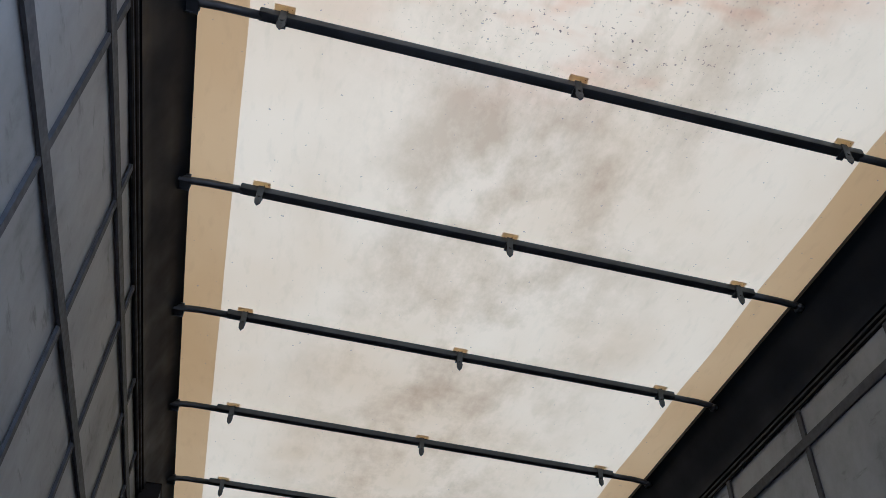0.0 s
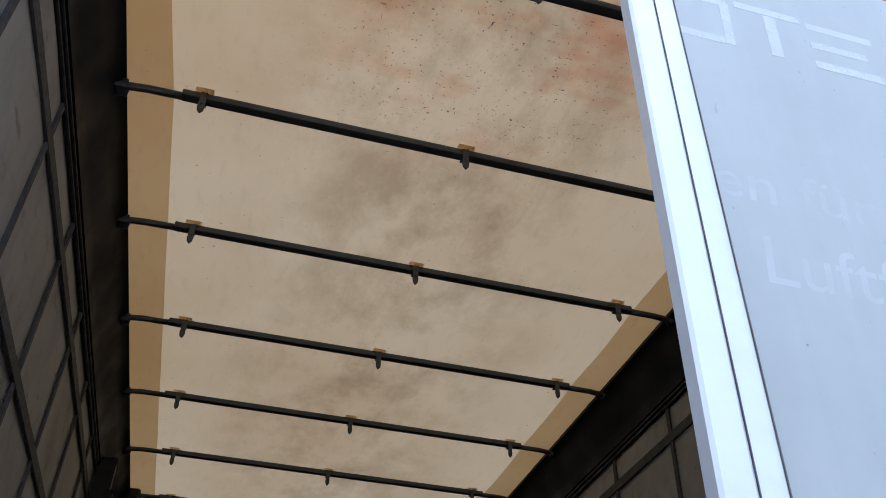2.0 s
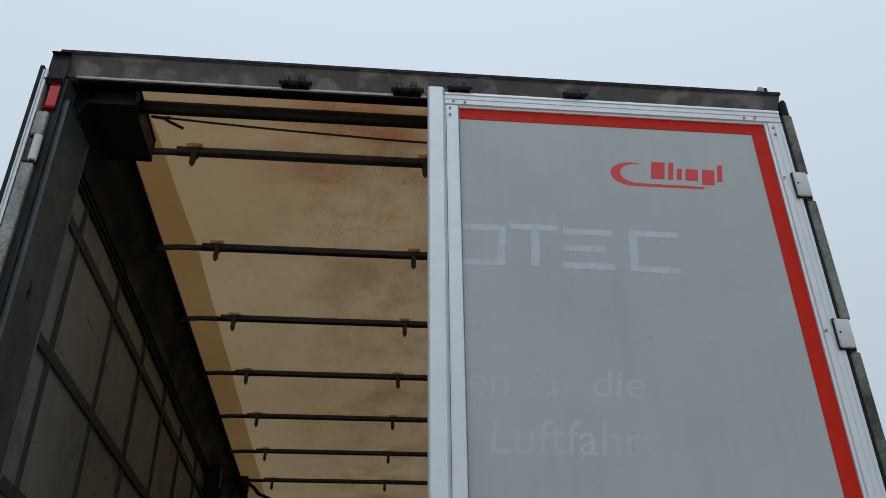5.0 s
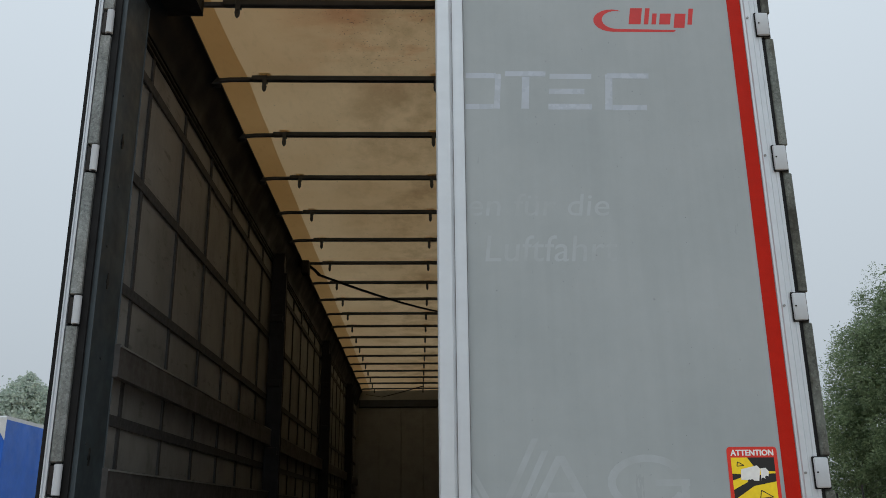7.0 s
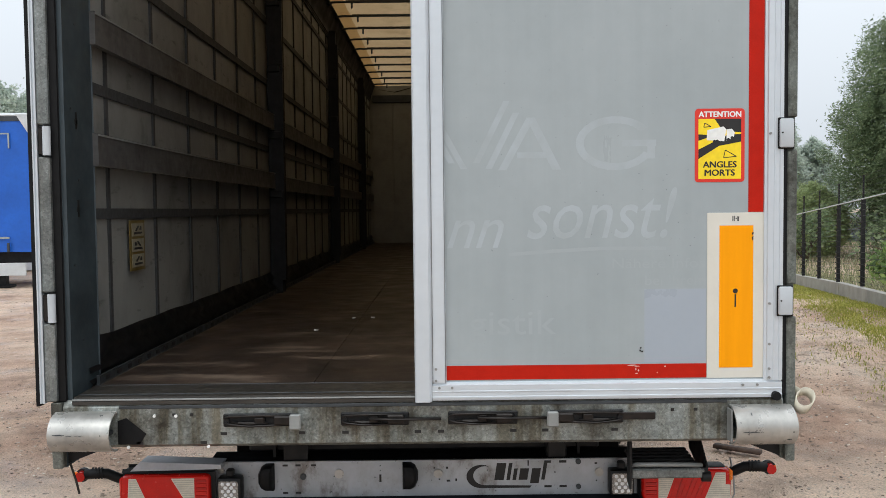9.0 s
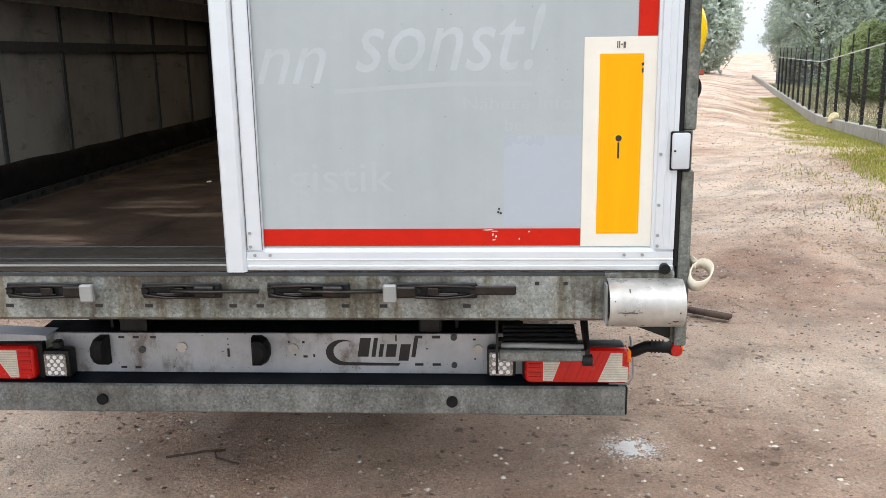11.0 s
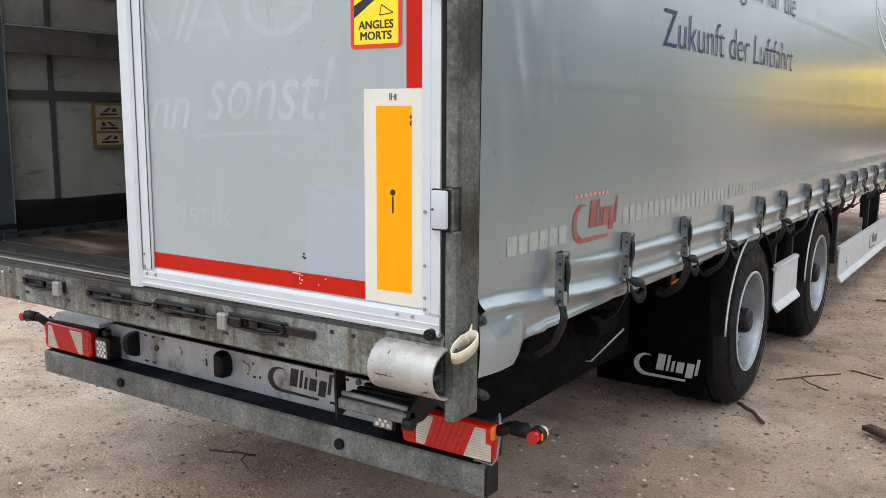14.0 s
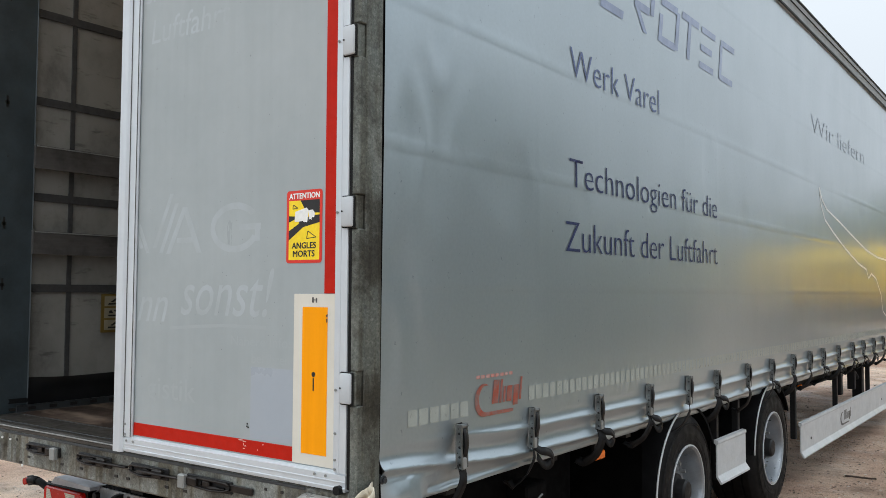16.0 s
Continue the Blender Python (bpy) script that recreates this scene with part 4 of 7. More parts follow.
ring += [(0.665 + 0.108 * math.cos(radians(35 + 300 * k / 20)), 1.853 + 0.068 * math.sin(radians(35 + 300 * k / 20))) for k in range(20, -1, -1)]
bm = bmesh.new()
plate(bm, ring, (0, 0.0032, 0), U, V, 0.00052)
bmesh.ops.triangulate(bm, faces=[f for f in bm.faces if len(f.verts) > 4])
part("paint_trace", bm, GHOST, DR, smooth=False)
bars([(0.69, 1.842, 0.115, 0.022), (0.775, 1.80, 0.026, 0.05)], GO, U, V, GHOST, DR, "paint_trace")
lettering("nn", (0.088, 0.0032, 1.50), U, V, 0.195, 0.145, GHOST, DR, "pale trace of a handwritten word", 0.35, name="paint_trace")
lettering("sonst!", (0.362, 0.0032, 1.530), U, V, 0.515, 0.172, GHOST, DR, "pale trace of a handwritten word", 0.3, name="paint_trace")
bm = bmesh.new()
sweep(bm, [(0.30, 0.0031, 1.476), (0.45, 0.0031, 1.486), (0.62, 0.0031, 1.494), (0.84, 0.0031, 1.492)], 0, flat=(0.006, 0.0003), up=(0, -1, 0))
part("paint_trace", bm, GHOST_DIM, DR, smooth=False)
lettering("Nähere Infos", (0.655, 0.0032, 1.425), U, V, 0.318, 0.034, GHOST_DIM, DR, "pale trace of removed words", name="paint_trace")
lettering("bei Ihrem", (0.768, 0.0032, 1.366), U, V, 0.206, 0.034, GHOST_DIM, DR, "pale trace of removed words", name="paint_trace")
bars([(0.765, 1.10, 0.212, 0.252)], GO, U, V, GHOST_BLUE, DR, "paint_trace")
lettering("gistik", (0.16, 0.0032, 1.20), U, V, 0.30, 0.085, GHOST_DIM, DR, "faint trace of removed letters", name="paint_trace")
for x, z in ((0.752, 1.149), (0.75, 1.14), (0.757, 1.137)):
    bm = bmesh.new()
    rod(bm, (x, 0.0005, z), (x, 0.004, z), 0.003, 8)
    part("old_screw_hole", bm, INK, DR)
for x, z in ((0.045, 1.085), (0.056, 1.02), (0.045, 1.045), (0.10, 1.02), (1.10, 1.02), (1.15, 1.02), (1.19, 1.045), (1.19, 1.075), (1.19, 1.16), (1.19, 1.30), (1.19, 1.88), (1.19, 2.45), (1.19, 3.02), (1.19, 3.6), (0.048, 3.83), (0.048, 3.80), (0.10, 3.858), (0.06, 3.862), (1.10, 3.858), (1.14, 3.86), (1.20, 3.82), (1.20, 3.79)):
    bm = bmesh.new()
    rod(bm, (x, -0.0165, z), (x, -0.008, z), 0.0045, 8)
    part("screw", bm, ALU_OLD, DR)


def hinge(z, s, opened=False):
    """Strap hinge: a pale plate with its dark seat, or the barrel and leaf of the opened door."""
    bm = bmesh.new()
    if not opened:
        box(bm, 1.2175, 1.2655, -0.029, -0.002, z, z + 0.098, 0.006, segs=2)
        h = part("hinge", bm, HINGE_GREY, TR, "pale grey strap hinge")
        bm = bmesh.new()
        box(bm, 1.2140, 1.2690, -0.0205, -0.0125, z - 0.004, z + 0.102, 0.003)
        part("hinge_seat", bm, RUBBER, h)
        bm = bmesh.new()
        box(bm, 1.2505, 1.2735, -0.0118, 0.022, z - 0.0055, z + 0.1035, 0.002)
        part("flange_recess", bm, GALV_POST, h, "weathered steel behind the hinge")
        bm = bmesh.new()
        rod(bm, (1.2245, -0.0315, z + 0.05), (1.2245, -0.028, z + 0.05), 0.003, 8)
        part("pin", bm, INK, h)
        return
    rod(bm, (-1.2675, -0.010, z), (-1.2675, -0.010, z + 0.098), 0.0135, 14)
    h = part("hinge", bm, HINGE_GREY, TR, "pale grey hinge barrel of the open door")
    bm = bmesh.new()
    box(bm, -1.2995, -1.2815, -0.006, 0.018, z + 0.002, z + 0.096, 0.003)
    part("hinge_leaf", bm, RUSTY, h, "rusty hinge leaf")
    for zz in (z - 0.004, z + 0.102):
        bm = bmesh.new()
        rod(bm, (-1.2675, -0.008, zz - 0.002), (-1.2675, -0.008, zz + 0.002), 0.009, 10)
        part("pin", bm, STEEL_BLACK, h)


for z in HINGE_Z:
    hinge(z, 1)
    hinge(z, -1, True)

# left rear door, folded back along the side
bm = bmesh.new()
box(bm, -1.331, -1.3015, 0.031, 1.28, 0.985, 3.895, 0.002)
DL = part("rear_door", bm, DOOR, TR, "rear door leaf folded open against the trailer's side")
bm = bmesh.new()
profile(bm, [(-1.3015, -0.010), (-1.3015, 0.03), (-1.319, 0.03), (-1.319, -0.008), (-1.316, -0.012), (-1.313, -0.012), (-1.311, -0.007), (-1.308, -0.007), (-1.306, -0.012)], "z", 0.98, 3.9)
part("edge_profile", bm, ALU, DL)
bm = bmesh.new()
profile(bm, [(-1.3195, -0.006), (-1.331, -0.010), (-1.334, 0.02), (-1.3195, 0.03)], "z", 0.97, 3.92)
part("rubber_seal", bm, RUBBER, DL)

# ---------------------------------------------------------------- load space
bm = bmesh.new()
box(bm, -1.23, 1.23, 0.2, 13.58, 0.955, FLOOR_Z - 0.004)
DECK = part("load_floor", bm, PLY, TR, "scuffed dark brown plywood floor")
for k in range(6):
    for j in (-1, 0, 1):
        bm = bmesh.new()
        y0 = 0.202 + k * 2.23
        box(bm, j * 0.815 - 0.4068, j * 0.815 + 0.4068, y0, min(y0 + 2.2285, 13.57), 0.975, FLOOR_Z, 0.0008)
        part("floor_panel", bm, PLY, DECK)
for x, y in ((-0.45, 2.1), (-0.34, 2.12), (-0.6, 1.6), (0.3, 2.6)):
    bm = bmesh.new()
    rod(bm, (x, y, 1.0), (x, y, 1.004), 0.012, 7)
    part("chip", bm, WHITE_INK, DECK)

for s in (-1, 1):
    # side curtain lining with sewn-in webbing
    bm = bmesh.new()
    ny, nz = 130, 40
    g = [[None] * (nz + 1) for _ in range(ny + 1)]
    for i in range(ny + 1):
        for j in range(nz + 1):
            y, z = 0.12 + 13.46 * i / ny, 0.985 + 2.76 * j / nz
            off = 0.012 * noise.noise((y * 0.8, z * 0.9, s * 5.0)) + 0.006 * noise.noise((y * 3.0, z * 1.1, s * 9.0))
            g[i][j] = bm.verts.new((s * (1.266 + 0.6 * off), y, z))
    for i in range(ny):
        for j in range(nz):
            bm.faces.new((g[i][j], g[i + 1][j], g[i + 1][j + 1], g[i][j + 1]))
    CU = part("curtain_lining", bm, LINING, TR, "dirty grey inner face of the side curtain")
    for z in BAND_Z:
        bm = bmesh.new()
        box(bm, s * 1.2525, s * 1.262, 0.16, 13.55, z - 0.021, z + 0.021)
        part("webbing", bm, WEB, CU)
    for y in RIB_Y:
        bm = bmesh.new()
        box(bm, s * 1.2545, s * 1.264, y - 0.012, y + 0.012, 1.05, 3.73)
        part("webbing", bm, WEB, CU)
    # dark skirt lying at the floor's edge
    bm = bmesh.new()
    n = 150
    rings = []
    for i in range(n + 1):
        y = 0.17 + 13.38 * i / n
        w = noise.noise((y * 2.2, 0.0, s * 3.0))
        w2 = noise.noise((y * 4.1, 5.0, s * 3.0))
        rings.append([bm.verts.new((s * x, y, z)) for x, z in ((1.252, 1.16 + 0.02 * w), (1.232 + 0.016 * w2, 1.115 + 0.015 * w), (1.246 - 0.008 * w, 1.085 + 0.02 * w2), (1.216 - 0.016 * w, 1.058 + 0.015 * w2), (1.234 + 0.006 * w2, 1.032), (1.208 - 0.012 * w2, 1.010))])
    for u, v in zip(rings, rings[1:]):
        for k in range(5):
            bm.faces.new((u[k], v[k], v[k + 1], u[k + 1]))
    part("curtain_skirt", bm, SKIRT, TR, "dark creased lower edge of the curtain")
    bm = bmesh.new()
    box(bm, s * 1.196, s * 1.203, 0.2, 13.55, 1.0, 1.035, 0.002)
    rail = part("lashing_rail", bm, STEEL_DARK, TR, "slotted steel lashing rail")
    for k in range(64):
        bm = bmesh.new()
        y = 0.26 + 0.115 * k
        box(bm, s * 1.1935, s * 1.197, y, y + 0.04, 1.010, 1.026)
        part("slot", bm, INK, rail)
    # pillars with slat pockets
    for y in (3.78, 7.47, 11.13):
        bm = bmesh.new()
        box(bm, s * 1.165, s * 1.245, y - 0.06, y + 0.06, 1.0, 3.76, 0.006)
        box(bm, s * 1.145, s * 1.166, y - 0.035, y + 0.035, 1.1, 3.6, 0.004)
        p = part("side_pillar", bm, STEEL_BLACK, TR, "dark steel sliding side pillar")
        for z in (1.74, 2.19, 2.7, 3.2):
            bm = bmesh.new()
            box(bm, s * 1.155, s * 1.24, y - 0.085, y + 0.085, z, z + 0.05, 0.004)
            part("slat_pocket", bm, STEEL_BLACK, p)
    ends = [0.262, 3.72, 7.41, 11.07, 13.5]
    for a, b in zip(ends, ends[1:]):
        for z in (1.80, 2.25):
            bm = bmesh.new()
            sag = random.uniform(-0.012, 0.012)
            box(bm, s * 1.203, s * 1.228, a + 0.004, b + (0.055 if b > 13 else -0.004), z + sag, z + 0.12 + sag, 0.002)
            sl = part("side_slat", bm, SLAT, TR, "dented aluminium side slat")
            bm = bmesh.new()
            box(bm, s * 1.199, s * 1.204, a + 0.01, b - 0.01, z + 0.112 + sag, z + 0.118 + sag)
            part("slat_edge", bm, ALU_OLD, sl)
    # roof rail and curtain track
    bm = bmesh.new()
    profile(bm, [(s * x, z) for x, z in ((1.272, 3.985), (1.15, 3.985), (1.145, 3.962), (1.160, 3.950), (1.176, 3.925), (1.190, 3.885), (1.206, 3.84), (1.226, 3.795), (1.234, 3.765), (1.236, 3.725), (1.272, 3.725))], "y", 0.11, 13.6)
    rr = part("roof_rail", bm, RAIL_BLACK, TR, "dark grey roof side rail")
    for x, z in ((1.250, 3.716), (1.258, 3.698)):
        bm = bmesh.new()
        box(bm, s * x - 0.008, s * x + 0.008, 0.12, 13.55, z - 0.009, z + 0.009, 0.004)
        part("curtain_track", bm, STEEL_BLACK, rr)

# bulkhead
bm = bmesh.new()
box(bm, -1.27, 1.27, 13.55, 13.6, 0.9, 3.99)
FW = part("front_wall", bm, ALU_OLD, TR, "dirty grey front wall of the load space")
for k in range(6):
    bm = bmesh.new()
    box(bm, -1.21 + 0.405 * k, -1.21 + 0.405 * k + 0.385, 13.535, 13.552, 1.0, 3.66, 0.004)
    part("wall_panel", bm, ALU_OLD, FW)
bm = bmesh.new()
box(bm, -1.2, 1.2, 13.50, 13.55, 3.66, 3.80, 0.008)
part("wall_beam", bm, STEEL_DARK, FW)

# roof cloth: white middle, tan bands along both sides, sagging a little between the bows
def cloth(x0, x1, nx, material, name, label, lift=0.0):
    bm = bmesh.new()
    ny = 19 * 10
    rows = []
    for i in range(ny + 1):
        y = 0.10 + 13.48 * i / ny
        ph = (y - 0.47) / 0.705
        row = []
        for j in range(nx + 1):
            edge = 1.0 + 0.05 * max(0.0, (1.25 - y) / 1.15)
            a, b = (math.copysign(edge, q) if abs(q) == 1.0 else q for q in (x0, x1))
            x = a + (b - a) * j / nx
            sag = 0.010 * abs(math.sin(math.pi * ph)) + 0.006 * noise.noise((x * 2.0, y * 2.5, 1.0))
            row.append(bm.verts.new((x, y, 3.994 + lift - sag)))
        rows.append(row)
    for a, b in zip(rows, rows[1:]):
        for j in range(nx):
            bm.faces.new((a[j], a[j + 1], b[j + 1], b[j]))
    return part(name, bm, material, TR, label)


cloth(-1.0, 1.0, 24, ROOF, "roof_cloth", "stained translucent white roof cloth")
cloth(-1.265, -1.0, 4, ROOF_EDGE, "roof_cloth_band", "tan band along the roof cloth")
cloth(1.0, 1.265, 4, ROOF_EDGE, "roof_cloth_band", "tan band along the roof cloth")


def bow_mesh():
    bm = bmesh.new()
    box(bm, -0.97, 0.97, -0.021, 0.013, 3.951, 3.978, 0.004, segs=2)
    for s in (-1, 1):
        sweep(bm, [(s * 0.962, 0, 3.962), (s * 1.08, 0, 3.961), (s * 1.125, 0, 3.957), (s * 1.16, -0.006, 3.948)], 0.0135, 8)
        box(bm, s * 1.145, s * 1.175, -0.024, 0.02, 3.932, 3.955, 0.008)
    return done(bm, "roof_bow")


def clip_mesh():
    bm = bmesh.new()
    box(bm, -0.011, 0.011, -0.026, -0.0215, 3.905, 3.975, 0.001)
    box(bm, -0.011, 0.011, -0.026, 0.018, 3.945, 3.9505, 0.001)
    plate(bm, [(-0.013, 0), (0.013, 0), (0.010, -0.022), (0, -0.034), (-0.010, -0.022)], (0, -0.0215, 3.912), (1, 0, 0), (0, 0, 1), 0.004)
    rod(bm, (0, -0.030, 3.924), (0, -0.020, 3.924), 0.0055, 8)
    return done(bm, "roof_clip")


BOW, CLIP = bow_mesh(), clip_mesh()
bm = bmesh.new()
box(bm, -0.030, 0.030, -0.040, 0.016, 3.9785, 3.980)
CLIP_PAD = done(bm, "clip_pad")
for y in BOWS:
    b = part("roof_bow", BOW, STEEL_DARK, TR, "dark steel roof bow under the cloth", Matrix.Translation((0, y, 0)))
    for x in (-0.9, 0.0, 0.9):
        part("clip", CLIP, STEEL_DARK, b, "", Matrix.Translation((x, 0, 0)))
        part("clip_pad", CLIP_PAD, PAD, b, "", Matrix.Translation((x, 0, 0)))
bm = bmesh.new()
rod(bm, (-1.16, 0.218, 3.954), (1.16, 0.218, 3.954), 0.025, 12)
part("rear_roof_tube", bm, STEEL_BLACK, TR, "thick dark tube across the rear of the roof")
for s in (-1, 1):
    bm = bmesh.new()
    box(bm, s * 1.05, s * 1.19, 0.11, 0.43, 3.875, 3.975, 0.008)
    part("roof_corner_box", bm, STEEL_BLACK, TR, "black steel roof corner bracket")
bm = bmesh.new()
sweep(bm, eased([(-0.99, 0.288, 3.968), (-0.72, 0.275, 3.938), (-0.45, 0.272, 3.920), (0.02, 0.286, 3.912), (0.5, 0.29, 3.925), (1.05, 0.29, 3.962)], 8), 0.0042, 6)
sweep(bm, eased([(-1.03, 0.292, 3.974), (-0.99, 0.275, 3.955), (-0.965, 0.285, 3.966), (-0.985, 0.296, 3.972), (-0.972, 0.284, 3.952), (-0.94, 0.30, 3.945), (-0.915, 0.312, 3.94)], 4), 0.006, 6)
part("roof_rope", bm, ROPE, TR, "knotted dark rope tied under the roof")
bm = bmesh.new()
pts = [(-1.10, 4.68, 3.94), (-1.04, 4.72, 3.90)] + [(-1.0 + 2.05 * k / 16, 4.75 + 2.1 * k / 16, 3.86 - 0.09 * math.sin(math.pi * k / 16)) for k in range(17)]
sweep(bm, pts, 0, flat=(0.022, 0.003))
box(bm, -1.15, -1.08, 4.62, 4.72, 3.84, 3.97, 0.01)
part("loose_strap", bm, STEEL_BLACK, TR, "black strap sagging between the roof rails")
bm = bmesh.new()
sweep(bm, [(-1.05, 13.2, 3.86), (-0.75, 13.1, 3.80), (-0.4, 12.9, 3.86), (0.0, 12.6, 3.93)], 0, flat=(0.02, 0.003))
part("loose_strap", bm, STEEL_BLACK, TR, "black strap sagging between the roof rails")

# instruction sign on the inner curtain
bm = bmesh.new()
box(bm, -1.249, -1.245, 0.69, 0.87, 1.385, 1.60)
sg = part("instruction_sign", bm, simple("faded_yellow_sign", lin(112, 93, 42), 0.5), TR, "small yellow pictogram sign on the curtain")
SIGN_FIELD = simple("dull_sign_field", lin(146, 140, 120), 0.6, vary=0.15, scale=30)
for k in range(3):
    z = 1.40 + 0.066 * k
    bm = bmesh.new()
    box(bm, -1.246, -1.2425, 0.71, 0.85, z, z + 0.055)
    field = part("sign_field", bm, SIGN_FIELD, sg)
    for shape in ([(0.02, 0.008), (0.12, 0.010), (0.115, 0.018), (0.025, 0.018)], [(0.035, 0.024), (0.07, 0.046), (0.085, 0.043), (0.052, 0.022)], [(0.085, 0.026), (0.112, 0.026), (0.112, 0.040), (0.098, 0.044)]):
        bm = bmesh.new()
        plate(bm, [(0.14 - a, b) for a, b in shape] if k == 1 else shape, (-1.2423, 0.71, z), (0, 1, 0), (0, 0, 1), 0.0008)
        part("sign_drawing", bm, INK, field)

# ---------------------------------------------------------------- lamps and underride guard at the rear
bm = bmesh.new()
profile(bm, [(0.362, 0.505), (0.362, 0.660), (0.372, 0.660), (0.372, 0.505)], "x", -0.86, 0.84)
LB = part("lamp_panel", bm, PANEL, TR, "scratched silver lamp panel under the sill", Matrix.Translation((0, 0.063, -0.019)) @ Matrix.Diagonal((1.018, 1, 1, 1)))
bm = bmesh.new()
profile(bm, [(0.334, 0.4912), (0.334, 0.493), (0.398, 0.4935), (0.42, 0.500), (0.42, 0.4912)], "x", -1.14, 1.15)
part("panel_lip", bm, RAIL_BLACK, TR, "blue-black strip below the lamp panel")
# Shadow gap between sill and lamp panel, drawn as a black shelf.
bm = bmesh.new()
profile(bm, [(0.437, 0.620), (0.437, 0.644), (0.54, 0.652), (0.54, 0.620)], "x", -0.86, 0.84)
part("shadow_shelf", bm, PITCH, TR, "black shelf drawn for the shadow gap above the lamp panel")
swoosh_mark((0.155, 0.3615, 0.545), (1, 0, 0), (0, 0, 1), 0.31, 0.1, INK, LB, "worn dark maker's mark")
for x, z, w, h in ((-0.55, 0.645, 0.02, 0.007), (-0.5, 0.645, 0.02, 0.007), (-0.44, 0.645, 0.02, 0.007), (-0.55, 0.535, 0.02, 0.007), (-0.5, 0.535, 0.02, 0.007), (0.472, 0.649, 0.026, 0.009), (0.531, 0.649, 0.028, 0.009), (0.473, 0.550, 0.028, 0.008), (0.532, 0.550, 0.028, 0.008), (-0.36, 0.6, 0.004, 0.004), (-0.18, 0.64, 0.004, 0.004), (-0.18, 0.62, 0.004, 0.004), (-0.18, 0.59, 0.008, 0.03), (0.396, 0.645, 0.005, 0.022), (0.50, 0.607, 0.005, 0.004), (0.66, 0.641, 0.010, 0.006), (0.662, 0.571, 0.005, 0.005), (0.645, 0.5145, 0.045, 0.005), (0.70, 0.5135, 0.03, 0.004), (0.61, 0.512, 0.02, 0.004), (0.08, 0.629, 0.008, 0.008), (0.03, 0.629, 0.006, 0.005), (0.085, 0.577, 0.014, 0.007), (0.05, 0.583, 0.006, 0.005), (0.115, 0.58, 0.006, 0.01)):
    bm = bmesh.new()
    box(bm, x - w / 2, x + w / 2, 0.3595, 0.363, z - h / 2, z + h / 2)
    part("slot", bm, INK, LB)
for x, z, r in ((-0.34, 0.61, 0.018), (0.045, 0.607, 0.017), (0.672, 0.606, 0.017), (0.591, 0.649, 0.011), (0.592, 0.549, 0.010), (-0.48, 0.60, 0.012), (-0.80, 0.628, 0.014)):
    bm = bmesh.new()
    rod(bm, (x, 0.355, z), (x, 0.363, z), r, 14)
    part("bolt", bm, ALU_BARE if r > 0.013 else STEEL_DARK, LB)
for x in (-0.62, -0.065):
    bm = bmesh.new()
    s = -1 if x < -0.3 else 1
    dome = [(s * 0.032 * g, 0.052 * h) for g, h in ((-0.9, -1), (0.1, -1), (0.65, -0.8), (1, -0.35), (1, 0.35), (0.65, 0.8), (0.1, 1), (-0.9, 1))]
    rings = [[bm.verts.new((x * 1.018 + a * k, y, 0.583 + b * k)) for a, b in dome] for y, k in ((0.425, 1.0), (0.399, 0.97), (0.381, 0.82), (0.373, 0.55))]
    for u, v in zip(rings, rings[1:]):
        for k in range(8):
            bm.faces.new((u[k], u[(k + 1) % 8], v[(k + 1) % 8], v[k]))
    bm.faces.new(rings[-1])
    bmesh.ops.recalc_face_normals(bm, faces=bm.faces[:])
    part("rubber_buffer", bm, RUBBER, TR, "black domed rubber buffer")
bm = bmesh.new()
profile(bm, [(0.329, 0.390), (0.325, 0.395), (0.325, 0.485), (0.331, 0.491), (0.40, 0.491), (0.40, 0.390)], "x", -1.158, 1.172)
UB = part("underride_bar", bm, GALV, TR, "galvanised underride bar")
for x in (-0.6, 0.598):
    bm = bmesh.new()
    rod(bm, (x, 0.314, 0.438), (x, 0.327, 0.438), 0.019, 14)
    part("plug", bm, RUBBER, UB)
bm = bmesh.new()
box(bm, 1.1725, 1.18, 0.329, 0.40, 0.390, 0.491, 0.004)
part("end_cap", bm, PLASTIC, UB)
for s in (-1, 1):
    bm = bmesh.new()
    box(bm, s * 0.48, s * 0.56, 0.44, 0.66, 0.42, 0.86, 0.008)
    part("guard_bracket", bm, STEEL_BLACK, TR, "black steel bracket of the underride guard")


